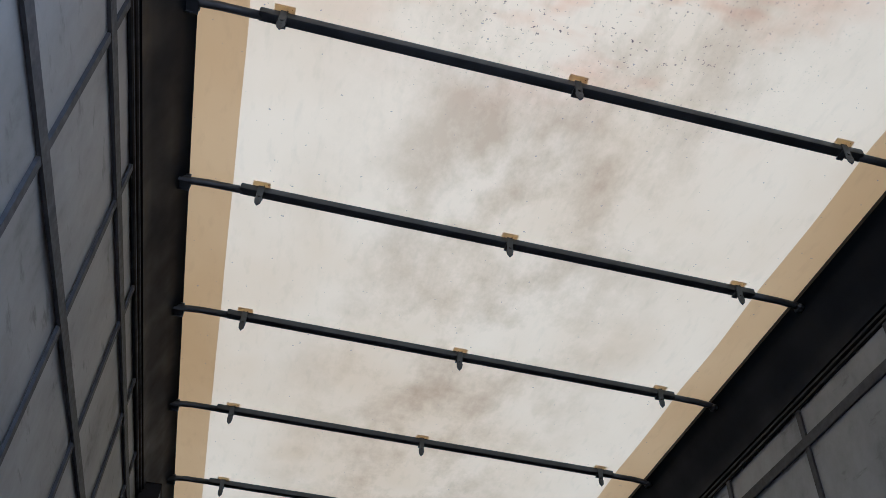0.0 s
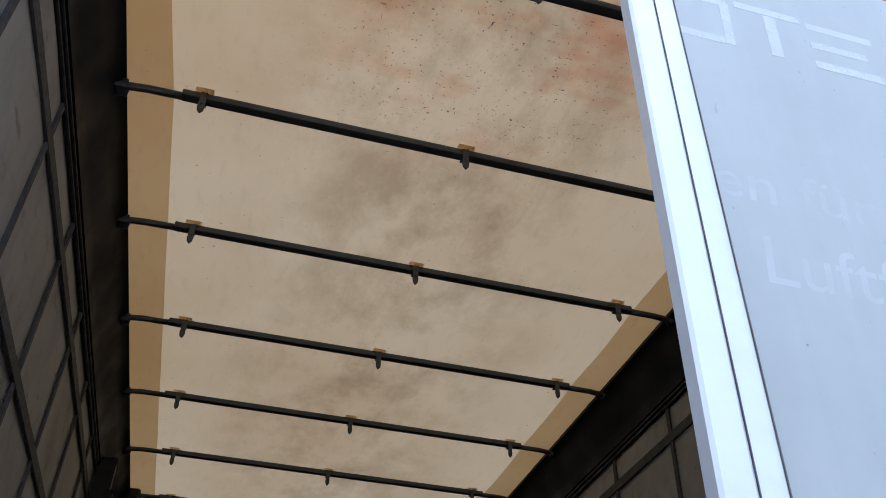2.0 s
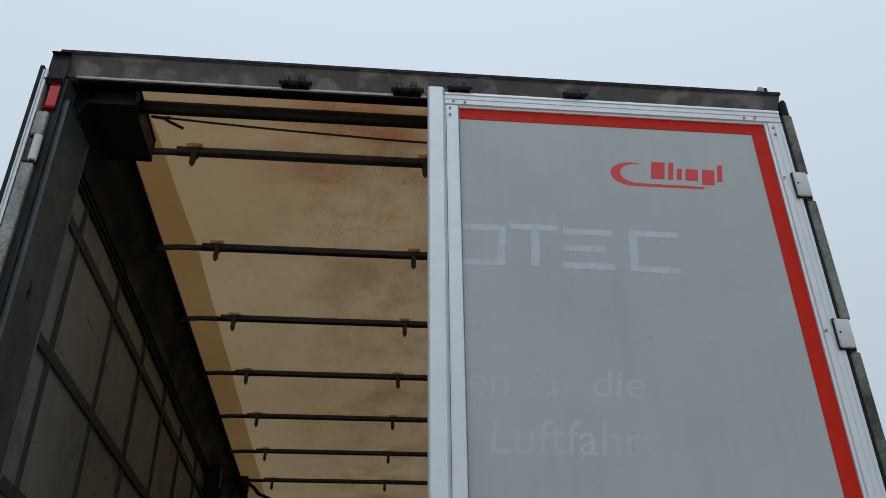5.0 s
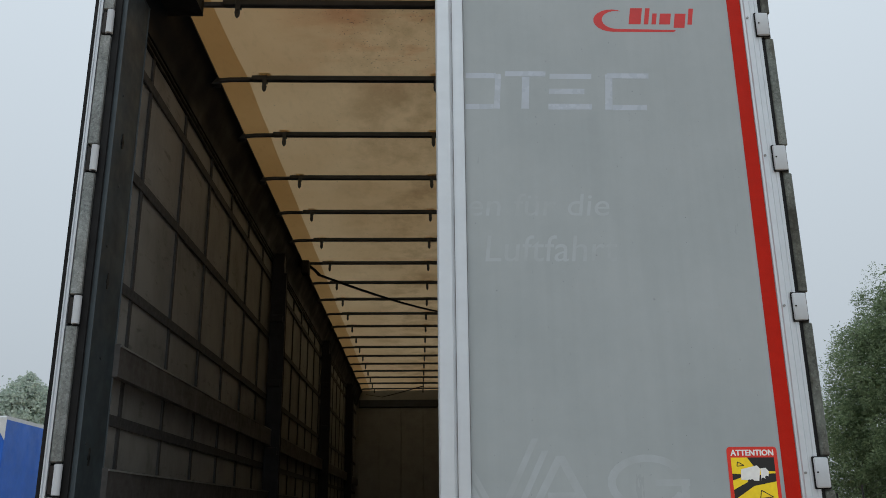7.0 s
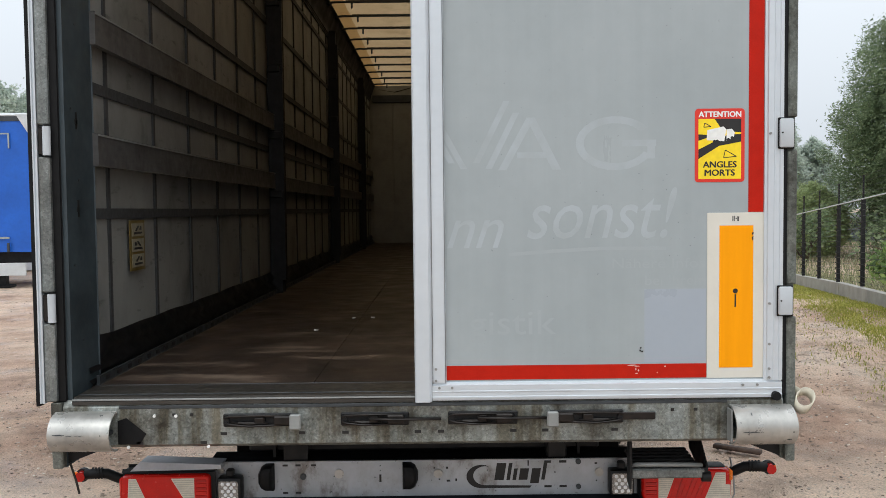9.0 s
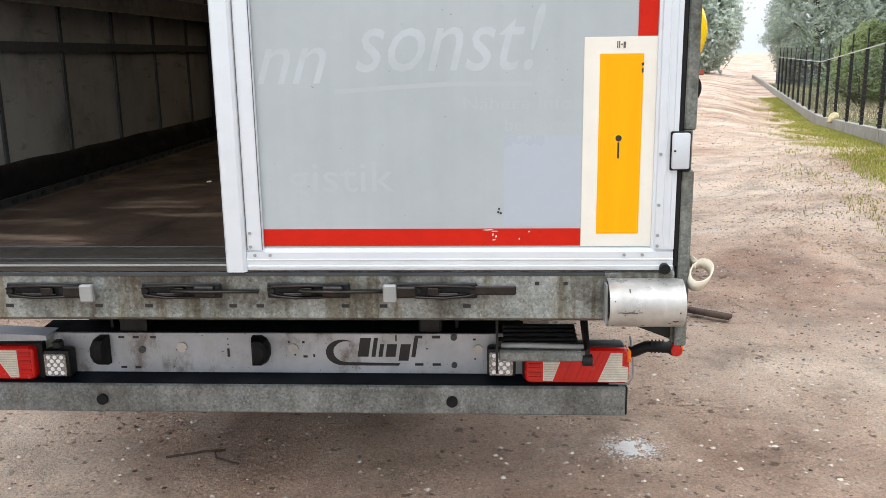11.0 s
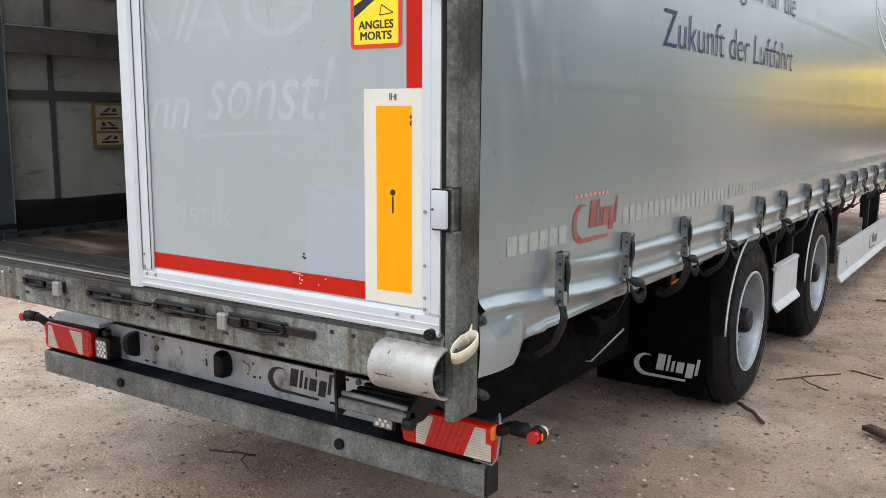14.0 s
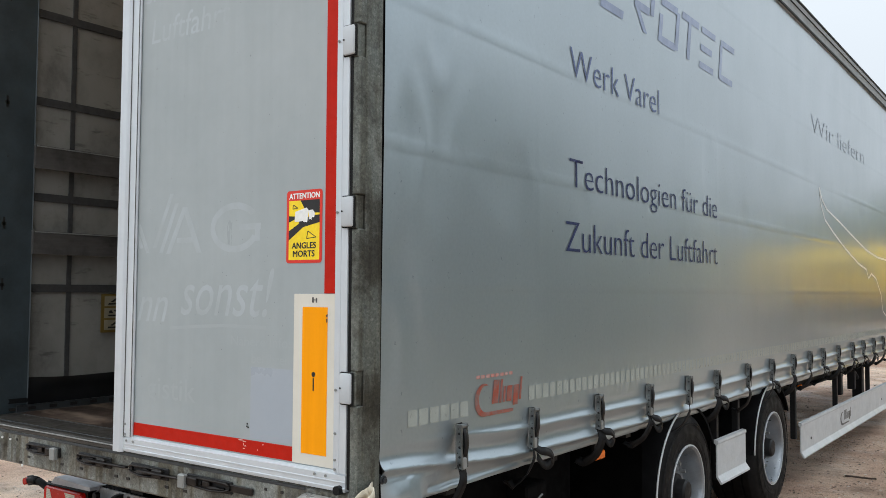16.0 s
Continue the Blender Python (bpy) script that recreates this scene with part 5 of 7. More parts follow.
def tail_lamp(s):
    """Rear lamp: black housing, rounded red cover, slanted clear fields with fine ribs."""
    a, b = 0.841, 1.186
    lo, hi = 0.494, 0.614
    W = b - a
    U2, V2 = (1, 0, 0), (0, 0, 1)
    bm = bmesh.new()
    box(bm, s * (a - 0.006), s * (b - 0.012), 0.375, 0.44, 0.491, 0.622, 0.012, segs=2)
    h = part("tail_lamp", bm, PLASTIC, TR, "red and clear tail lamp with black housing")
    x0 = a if s > 0 else -b
    rings, out = [], rounded(W, hi - lo, 0.018, 5)
    bm = bmesh.new()
    for y, k in ((0.382, 0.0), (0.360, 0.0), (0.353, 0.002), (0.349, 0.006)):
        rings.append([bm.verts.new((x0 + W / 2 + (p - W / 2) * (1 - 2 * k / W), y, lo + 0.06 + (q - 0.06) * (1 - 2 * k / 0.12))) for p, q in out])
    n = len(out)
    for u, v in zip(rings, rings[1:]):
        for k in range(n):
            bm.faces.new((u[k], u[(k + 1) % n], v[(k + 1) % n], v[k]))
    bm.faces.new(rings[-1])
    bmesh.ops.recalc_face_normals(bm, faces=bm.faces[:])
    part("cover", bm, LENS_RED, h, "glossy red lamp cover")
    if s < 0:
        clear = (((0.075, 0.085), (0.30, 0.085), (0.175, 0.90), (0.095, 0.90)), ((0.74, 0.085), (0.83, 0.085), (0.83, 0.90), (0.57, 0.90)))
        inner = ((0.845, 0.12), (0.965, 0.12), (0.965, 0.90), (0.845, 0.90))
    else:
        clear = (((0.175, 0.085), (0.27, 0.085), (0.37, 0.90), (0.175, 0.90)), ((0.70, 0.06), (0.985, 0.06), (0.985, 0.50), (0.93, 0.52), (0.93, 0.90), (0.82, 0.90)))
        inner = ((0.03, 0.12), (0.155, 0.12), (0.155, 0.90), (0.03, 0.90))
    for q in clear:
        bm = bmesh.new()
        plate(bm, [(x0 + W * u, lo + (hi - lo) * v) for u, v in q], (0, 0.3492, 0), U2, V2, 0.0022)
        part("lens", bm, LENS_CLEAR, h, "ribbed clear lens")
        us = [u for u, v in q]
        for k in range(11):
            z = 0.13 + 0.07 * k
            e = []
            for (u0, v0), (u1, v1) in zip(q, q[1:] + q[:1]):
                if (v0 - z) * (v1 - z) < 0:
                    e.append(u0 + (u1 - u0) * (z - v0) / (v1 - v0))
            if len(e) == 2:
                bm = bmesh.new()
                box(bm, x0 + W * min(e) + 0.003, x0 + W * max(e) - 0.003, 0.3460, 0.3475, lo + 0.12 * z, lo + 0.12 * z + 0.0028)
                part("lens_rib", bm, RIB, h)
    for k in range(6):
        bm = bmesh.new()
        z = lo + 0.12 * (0.13 + 0.128 * k)
        box(bm, x0 + W * inner[0][0], x0 + W * inner[1][0], 0.3465, 0.3495, z, z + 0.010, 0.001)
        part("lens_rib", bm, LENS_DEEP if k % 2 else LENS_RED, h)
    if s > 0:
        for k in range(7):
            bm = bmesh.new()
            u0, u1 = 0.31 + 0.055 * k, 0.40 + 0.062 * k
            plate(bm, [(x0 + W * u0, lo + 0.010), (x0 + W * (u0 + 0.012), lo + 0.010), (x0 + W * (u1 + 0.02), hi - 0.010), (x0 + W * u1, hi - 0.010)], (0, 0.3490, 0), U2, V2, 0.0014)
            part("lens_rib", bm, LENS_DEEP if k % 2 else LENS_RED, h)
        bm = bmesh.new()
        box(bm, b - 0.012, b + 0.005, 0.3465, 0.41, 0.568, 0.612, 0.006)
        part("side_lens", bm, LENS_AMBER, h, "cracked amber side lens")
    else:
        bm = bmesh.new()
        box(bm, -b - 0.008, -b + 0.010, 0.352, 0.43, 0.506, 0.606, 0.008)
        part("side_lens", bm, LENS_RED, h)


def marker_arm(s):
    """Side marker on a rubber arm."""
    bm = bmesh.new()
    sweep(bm, [(s * 1.165, 0.39, 0.585), (s * 1.205, 0.375, 0.600), (s * 1.24, 0.36, 0.622), (s * 1.285, 0.35, 0.625), (s * 1.32, 0.345, 0.622)], 0.019, 10)
    for k in range(4):
        rod(bm, (s * (1.255 + 0.012 * k), 0.356, 0.6245), (s * (1.260 + 0.012 * k), 0.355, 0.6245), 0.023, 10)
    arm = part("marker_lamp", bm, RUBBER, TR, "round marker lamp on a black rubber arm")
    bm = bmesh.new()
    rod(bm, (s * 1.333, 0.326, 0.618), (s * 1.333, 0.35, 0.618), 0.0185, 16)
    part("lens", bm, LENS_DEEP, arm)
    bm = bmesh.new()
    rod(bm, (s * 1.333, 0.35, 0.618), (s * 1.333, 0.372, 0.618), 0.026, 16)
    part("lamp_ring", bm, PLASTIC, arm)
    bm = bmesh.new()
    rod(bm, (s * 1.333, 0.372, 0.618), (s * 1.333, 0.392, 0.618), 0.020, 16)
    part("lens", bm, LENS_CLEAR, arm)
    bm = bmesh.new()
    box(bm, s * 1.351, s * 1.357, 0.345, 0.378, 0.606, 0.630, 0.003)
    part("lens", bm, LENS_AMBER, arm)


def work_lamp(x0, x1, z0, z1, c):
    bm = bmesh.new()
    box(bm, x0, x1, 0.358, 0.415, z0, z1, 0.010, segs=2)
    box(bm, (x0 + x1) / 2 - 0.015, (x0 + x1) / 2 + 0.015, 0.368, 0.40, z1, z1 + 0.03, 0.006)
    lamp = part("work_lamp", bm, PLASTIC, TR, "square black work lamp")
    bm = bmesh.new()
    w, d = x1 - x0 - 0.018, z1 - z0 - 0.02
    plate(bm, [(0.004, 0), (w - 0.004, 0), (w, 0.004), (w, d - c), (w - c, d), (0.004, d), (0, d - 0.004), (0, 0.004)], (x0 + 0.008, 0.356, z0 + 0.009), (1, 0, 0), (0, 0, 1), 0.005)
    glass = part("glass", bm, LED_DISH, lamp, "pale lamp glass over bright round lights")
    for j in range(5):
        for i in range(3 - j % 2):
            if i == 2 and j == 4 and c > 0.01:
                continue
            cx, cz = x0 + 0.008 + w * (0.2 + 0.3 * i + 0.15 * (j % 2)), z0 + 0.009 + d * (0.14 + 0.18 * j)
            bm = bmesh.new()
            bmesh.ops.create_icosphere(bm, subdivisions=2, radius=0.0088, matrix=Matrix.Translation((cx, 0.3525, cz)) @ Matrix.Diagonal((1, 0.35, 1, 1)))
            part("led", bm, LED, glass)


for s in (-1, 1):
    tail_lamp(s)
    marker_arm(s)
work_lamp(-0.815, -0.721, 0.500, 0.598, 0.006)
work_lamp(0.715, 0.811, 0.512, 0.612, 0.024)
bm = bmesh.new()
profile(bm, [(-1.155, 0.625), (-1.115, 0.662), (-0.80, 0.648), (-0.80, 0.631)], "y", 0.37, 0.46)
part("lamp_cover", bm, SILVER_PAINT, TR, "bent silver cover plate over the tail lamp")
bm = bmesh.new()
sweep(bm, [(-1.238, 0.03, 0.76), (-1.215, 0.02, 0.70), (-1.205, 0.02, 0.655)], 0.004, 6)
part("loose_wire", bm, ROPE, TR, "thin loose wire under the corner post")

# folding step under the sill
bm = bmesh.new()
box(bm, 0.752, 1.02, 0.138, 0.17, 0.647, 0.682, 0.005)
STEP = part("folding_step", bm, GALV, TR, "folded access step with worn steel edge")
for k in range(5):
    bm = bmesh.new()
    box(bm, 0.766, 1.0, 0.180 + 0.034 * k, 0.200 + 0.034 * k, 0.676 + 0.003 * k, 0.696 + 0.003 * k, 0.003)
    part("tread", bm, STEEL_BLACK, STEP)
bm = bmesh.new()
sweep(bm, [(0.760, 0.156, 0.694), (0.83, 0.152, 0.696), (0.92, 0.152, 0.694), (1.012, 0.156, 0.690)], 0.009, 8)
part("step_edge", bm, ALU_OLD, STEP)
for x in (0.747, 1.026):
    bm = bmesh.new()
    profile(bm, [(0.14, 0.645), (0.14, 0.69), (0.30, 0.83), (0.40, 0.84), (0.36, 0.70), (0.21, 0.645)] if x > 0.9 else [(0.138, 0.61), (0.130, 0.84), (0.175, 0.84), (0.185, 0.63)], "x", x - 0.004, x + 0.004)
    part("step_arm", bm, STEEL_BLACK, STEP)
bm = bmesh.new()
rod(bm, (1.008, 0.145, 0.652), (1.038, 0.145, 0.652), 0.019, 14)
rod(bm, (1.004, 0.152, 0.672), (1.030, 0.152, 0.672), 0.014, 10)
part("pivot", bm, STEEL_BLACK, STEP)
bm = bmesh.new()
sweep(bm, [(1.12, 0.347, 0.496), (1.185, 0.350, 0.493), (1.199, 0.355, 0.515), (1.200, 0.37, 0.585), (1.190, 0.38, 0.65)], 0.0035, 6)
part("wire_guard", bm, ALU_OLD, TR, "thin bent wire guard at the tail lamp")

# ---------------------------------------------------------------- chassis, axles, wheels
for s in (-1, 1):
    bm = bmesh.new()
    profile(bm, [(s * 0.55, 0.56), (s * 0.67, 0.56), (s * 0.67, 0.575), (s * 0.615, 0.585), (s * 0.615, 0.90), (s * 0.67, 0.91), (s * 0.67, 0.93), (s * 0.55, 0.93), (s * 0.55, 0.91), (s * 0.605, 0.90), (s * 0.605, 0.585), (s * 0.55, 0.575)], "y", 0.47, 12.6)
    part("chassis_rail", bm, STEEL_BLACK, TR, "black steel chassis rail")
    bm = bmesh.new()
    box(bm, s * 1.20, s * 1.24, 0.1, 13.55, 0.90, 0.985, 0.006)
    part("outer_frame_rail", bm, STEEL_DARK, TR, "dark steel outer frame rail")
for k in range(16):
    bm = bmesh.new()
    y = 0.62 + 0.82 * k
    profile(bm, [(y - 0.03, 0.85), (y + 0.03, 0.85), (y + 0.03, 0.955), (y - 0.03, 0.955)], "x", -1.2, 1.2)
    part("cross_member", bm, STEEL_BLACK, TR)
bm = bmesh.new()
box(bm, -0.72, 0.70, 0.50, 0.58, 0.66, 0.80, 0.01)
part("rear_cross_beam", bm, STEEL_BLACK, TR, "black cross beam behind the lamp panel")


def lathe(bm, prof, segs, x, flip=1):
    """Turn (radius, along x) points round the x axis."""
    rings = []
    for r, a in prof:
        rings.append([bm.verts.new((x + flip * a, r * math.cos(k * math.tau / segs), r * math.sin(k * math.tau / segs))) for k in range(segs)])
    for u, v in zip(rings, rings[1:]):
        for k in range(segs):
            bm.faces.new((u[k], u[(k + 1) % segs], v[(k + 1) % segs], v[k]))
    bmesh.ops.recalc_face_normals(bm, faces=bm.faces[:])
    return bm


R = 0.470
bm = bmesh.new()
lathe(bm, [(0.262, -0.10), (0.262, -0.015), (0.275, -0.004), (0.31, 0.002), (0.37, 0.0), (0.42, -0.010), (0.45, -0.030), (R, -0.06), (R, -0.10), (R - 0.012, -0.102), (R - 0.012, -0.112), (R, -0.114), (R, -0.18), (R - 0.012, -0.182), (R - 0.012, -0.192), (R, -0.194), (R, -0.26), (R - 0.012, -0.262), (R - 0.012, -0.272), (R, -0.274), (R, -0.33), (0.43, -0.365), (0.37, -0.385), (0.28, -0.38), (0.262, -0.37)], 56, 0)
for r in (0.305, 0.335, 0.392, 0.404):
    lathe(bm, [(r - 0.0025, 0.000), (r - 0.001, 0.0026), (r + 0.001, 0.0026), (r + 0.0025, 0.000)], 56, 0)
for v in bm.verts:
    if v.co.z < -0.449:
        v.co.z = -0.449
TYRE_ME = done(bm, "tyre")
bm = bmesh.new()
lathe(bm, [(0.268, -0.02), (0.272, -0.004), (0.262, 0.004), (0.252, -0.004), (0.243, -0.03), (0.238, -0.10), (0.232, -0.12), (0.19, -0.128), (0.17, -0.11), (0.14, -0.095), (0.10, -0.095), (0.09, -0.10)], 48, 0)
RIM_ME = done(bm, "rim")
bm = bmesh.new()
lathe(bm, [(0.001, 0.005), (0.055, 0.0), (0.066, -0.012), (0.070, -0.06), (0.095, -0.068), (0.1, -0.10)], 28, 0)
HUB_ME = done(bm, "hub")
bm = bmesh.new()
rod(bm, (-0.10, 0, 0), (-0.062, 0, 0), 0.011, 6)
NUT_ME = done(bm, "wheel_nut")
bm = bmesh.new()
lathe(bm, [(0.274, 0.0), (0.274, 0.0045), (0.267, 0.0055), (0.267, 0.0)], 48, 0)
RIM_EDGE = done(bm, "rim_edge")


def wheel(x, y, flip):
    m = Matrix.Translation((x, y, 0.449)) @ (Matrix.Rotation(math.pi, 4, "Z") if flip else Matrix.Identity(4))
    w = part("wheel", TYRE_ME, TYRE, TR, "single wide trailer wheel with silver rim", m)
    r = part("rim", RIM_ME, RIM, w, "silver steel rim")
    part("rim_edge", RIM_EDGE, WHITE_PAINT, w)
    part("hub", HUB_ME, STEEL_BLACK, w)
    for k in range(10):
        a = k * math.tau / 10
        part("wheel_nut", NUT_ME, ALU_OLD, w, "", Matrix.Translation((0, 0.155 * math.cos(a), 0.155 * math.sin(a))))


AXLES = (2.95, 4.76)
for y in AXLES:
    wheel(1.272, y, False)
    wheel(-1.272, y, True)
    bm = bmesh.new()
    rod(bm, (-0.95, y, 0.45), (0.95, y, 0.45), 0.065, 14)
    part("axle", bm, STEEL_BLACK, TR, "black axle tube")
    for s in (-1, 1):
        bm = bmesh.new()
        rod(bm, (s * 0.62, y + 0.33, 0.42), (s * 0.62, y + 0.33, 0.62), 0.13, 18)
        part("air_bag", bm, RUBBER, TR, "black rubber air spring")


def mudguard(s, y):
    """Half-round black guard with a pale rim line."""
    n, rr = 18, 0.515
    bm = bmesh.new()
    rows = []
    for k in range(n + 1):
        a = radians(28 + 150 * k / n)
        c, d = math.cos(a), math.sin(a)
        rows.append([bm.verts.new((s * x, y + q * c, 0.45 + q * d)) for x, q in ((0.86, rr), (1.255, rr), (1.275, rr - 0.012), (1.275, rr - 0.03), (1.262, rr - 0.016), (0.86, rr - 0.012))])
    for u, v in zip(rows, rows[1:]):
        for k in range(6):
            bm.faces.new((u[k], u[(k + 1) % 6], v[(k + 1) % 6], v[k]))
    bmesh.ops.recalc_face_normals(bm, faces=bm.faces[:])
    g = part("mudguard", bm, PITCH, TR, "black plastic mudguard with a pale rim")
    bm = bmesh.new()
    sweep(bm, [(s * 1.279, y + (rr - 0.014) * math.cos(radians(70 + 108 * k / n)), 0.45 + (rr - 0.014) * math.sin(radians(70 + 108 * k / n))) for k in range(n + 1)], 0.0055, 6, up=(1, 0, 0))
    part("guard_piping", bm, WHITE_PAINT, g)


for s in (-1, 1):
    for y in AXLES:
        mudguard(s, y)
    bm = bmesh.new()
    n = 8
    rows = [[bm.verts.new((s * (0.62 + 0.58 * i / n), 2.425 - 0.02 * math.sin(i * 0.5) - 0.02 * (j / 6) ** 2 - y2, 0.90 - 0.74 * j / 6)) for y2 in (0.0,) for i in range(n + 1)] for j in range(7)]
    for u, v in zip(rows, rows[1:]):
        for k in range(n):
            bm.faces.new((u[k], u[k + 1], v[k + 1], v[k]))
    bmesh.ops.solidify(bm, geom=bm.faces[:], thickness=0.008)
    bmesh.ops.recalc_face_normals(bm, faces=bm.faces[:])
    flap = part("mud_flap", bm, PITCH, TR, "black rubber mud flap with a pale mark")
    if s > 0:
        swoosh_mark((0.84, 2.370, 0.225), (1, 0, 0), (0, 0, 1), 0.34, 0.125, simple("pale_print", lin(176, 180, 180), 0.6), flap, "pale grey maker's mark")
bm = bmesh.new()
sweep(bm, [(1.065, 1.27, 0.585), (1.09, 1.27, 0.588), (1.185, 1.36, 0.715)], 0.0045, 8)
part("crank_rod", bm, ALU_OLD, TR, "bright bent steel rod under the floor")
# Added black block; keeps light out and darkens the space under the floor.
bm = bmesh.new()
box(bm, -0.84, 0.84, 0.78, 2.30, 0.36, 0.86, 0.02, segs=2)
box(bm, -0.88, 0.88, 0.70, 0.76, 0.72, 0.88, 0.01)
part("underfloor_block", bm, PITCH, TR, "added black block darkening the space under the floor")
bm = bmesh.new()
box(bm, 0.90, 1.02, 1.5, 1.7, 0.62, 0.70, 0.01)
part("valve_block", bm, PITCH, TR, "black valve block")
for y in (1.92, 5.9, 9.2, 12.2):
    bm = bmesh.new()
    box(bm, 1.185, 1.205, y - 0.05, y + 0.05, 0.785, 0.828, 0.006)
    part("side_marker", bm, LENS_AMBER, TR, "small amber side marker lamp")
    bm = bmesh.new()
    box(bm, 1.165, 1.186, y - 0.03, y + 0.03, 0.80, 0.905, 0.004)
    part("marker_bracket", bm, STEEL_BLACK, TR)


def side_guard(s, y0, y1, z0, z1):
    """Aluminium side panel with folded top and a flared lower lip."""
    bm = bmesh.new()
    profile(bm, [(s * x, z) for x, z in ((1.235, z1), (1.262, z1 - 0.004), (1.265, z1 - 0.02), (1.258, z1 - 0.03), (1.258, z0 + 0.05), (1.285, z0 + 0.012), (1.285, z0), (1.275, z0), (1.248, z0 + 0.045), (1.248, z1 - 0.035), (1.235, z1 - 0.02))], "y", y0, y1)
    return part("side_guard", bm, WHITE_PAINT, TR, "pale grey side guard panel with flared lower lip")


for s in (-1, 1):
    side_guard(s, 3.52, 4.12, 0.39, 0.672)
    g = side_guard(s, 5.66, 10.9, 0.235, 0.53)
    if s > 0:
        swoosh_mark((1.2585, 7.2, 0.315), (0, 1, 0), (0, 0, 1), 0.5, 0.14, GREY_INK, g, "dark maker's mark")
        for y, z in ((6.0, 0.36), (9.5, 0.36)):
            bm = bmesh.new()
            rod(bm, (1.257, y, z), (1.262, y, z), 0.012, 8)
            part("bolt", bm, STEEL_DARK, g)
    for y in (3.6, 4.05, 5.6, 7.2, 8.9, 10.6):
        bm = bmesh.new()
        box(bm, s * 1.19, s * 1.235, y - 0.02, y + 0.02, 0.40, 0.92, 0.004)
        part("guard_hanger", bm, STEEL_BLACK, TR)
    bm = bmesh.new()
    box(bm, s * 0.80, s * 0.92, 10.2, 10.34, 0.10, 0.92, 0.008)
    box(bm, s * 0.76, s * 0.96, 10.14, 10.4, 0.0, 0.045, 0.012)
    leg = part("landing_leg", bm, STEEL_BLACK, TR, "black landing leg with foot plate")
    bm = bmesh.new()
    rod(bm, (s * 0.86, 10.3, 0.5), (s * 0.86, 9.4, 0.88), 0.03, 10)
    part("brace", bm, STEEL_BLACK, leg)
    for y in (7.9, 8.6, 12.4):
        bm = bmesh.new()
        box(bm, s * 1.06, s * 1.14, y - 0.04, y + 0.04, 0.55, 0.93, 0.006)
        part("hanging_bracket", bm, STEEL_BLACK, TR)

# ---------------------------------------------------------------- outer curtain, right-hand side
BUCKLES = [0.525, 1.08, 1.69, 2.30, 2.89, 3.39, 4.04, 4.64, 5.26, 5.82, 6.31, 6.95, 7.62, 8.18, 8.77, 9.38, 9.98, 10.6, 11.2, 11.8, 12.4, 13.0]


def hem(y):
    """Height of the curtain's lower edge."""
    return 0.898 - 0.003 * y + 0.010 * noise.noise((y * 1.4, 0, 3.0)) - 0.054 * max(0.0, min(1.0, (0.335 - y) / 0.06)) + 0.25 * max(0.0, y - 0.21) ** 2 * (1 if y < 0.335 else 0)


def curtain_x(y, z):
    """How far out the curtain stands at a place."""
    x = 1.287
    k = (y - 0.57) / 0.583
    rib = gauss((k - round(k)) * 0.583, 0.022)
    for b in BAND_Z:
        x += (0.0009 - 0.0012 * rib) * gauss((z - b - 0.02) / 0.021 if abs(z - b - 0.02) > 0.021 else 0.85 * (z - b - 0.02) / 0.021, 1.0) * (0.75 + 0.9 * noise.noise((y * 0.7, b * 7, 3.0))) - 0.0002 * gauss(z - b + 0.014, 0.008)
    x += 0.0007 * rib * (0.5 + 0.5 * noise.noise((y * 1.3, z * 1.5, 11.0)))
    x += 0.007 * noise.noise((y * 0.5, z * 0.6, 2.0)) + 0.002 * noise.noise((y * 1.8, z * 0.9, 7.0))
    x -= 0.010 * max(0.0, noise.noise((y * 2.6, z * 2.2, 21.0)) - 0.42) + 0.008 * gauss(y - 0.3, 0.25) * abs(noise.noise((y * 6, z * 3.2, 31.0))) * min(1.0, max(0.0, (y - 0.1) / 0.06))
    low = max(0.0, min(1.0, (1.11 - z) / 0.09))
    ridge = 0.945 + 0.02 * noise.noise((y * 0.45, 0, 0)) + 0.09 * gauss(y, 0.63)
    u = (z - ridge) * 31
    crest = 1.0 - abs(math.sin(u)) ** 0.7
    fold = 0.034 * crest - 0.010 + 0.0035 * noise.noise((y * 1.1, z * 6, 4.0)) + 0.002 * noise.noise((y * 5, z * 16, 9.0))
    if z < ridge - 0.03:
        fold *= max(0.0, min(1.0, (y - 0.28) / 0.3))
    x += low * (fold + 0.004)
    if z < 1.0:
        x -= 0.034 * ((1.0 - z) / 0.12) ** 1.4 * (1.0 if y > 0.6 else max(0.2, (y - 0.1) / 0.5))
    if 0.36 < y and z < 0.96:
        rise = z - hem(y)
        x += 0.005 * gauss(rise - 0.010, 0.010) - 0.007 * gauss(rise - 0.028, 0.007)
    pull = min(abs(y - b) for b in BUCKLES)
    x -= 0.009 * low * gauss(pull, 0.045) * (0.6 + 0.4 * math.sin(z * 90 + y * 7))
    if y < 0.62:
        c = (0.62 - y) / 0.5
        x += max(0, min(1, c)) * max(0.0, min(1, (y - 0.105) / 0.14)) * max(0, min(1, (1.06 - z) / 0.12)) * (0.014 + 0.012 * noise.noise((y * 4, z * 7, 1.0)) + 0.008 * abs(noise.noise((y * 9, z * 15, 5.0))) + 0.002 * abs(noise.noise((y * 24, z * 28, 8.0))))
    if y < 0.36 and z < 0.99:
        x += 0.016 * min(1.0, (0.36 - y) / 0.06) * math.sin(min(1.0, (0.99 - z) / 0.11) * 1.57) * min(1.0, max(0.0, (y - 0.06) / 0.1))
    if y < 0.20:
        x -= 0.004 * (0.20 - y) / 0.1
    return x


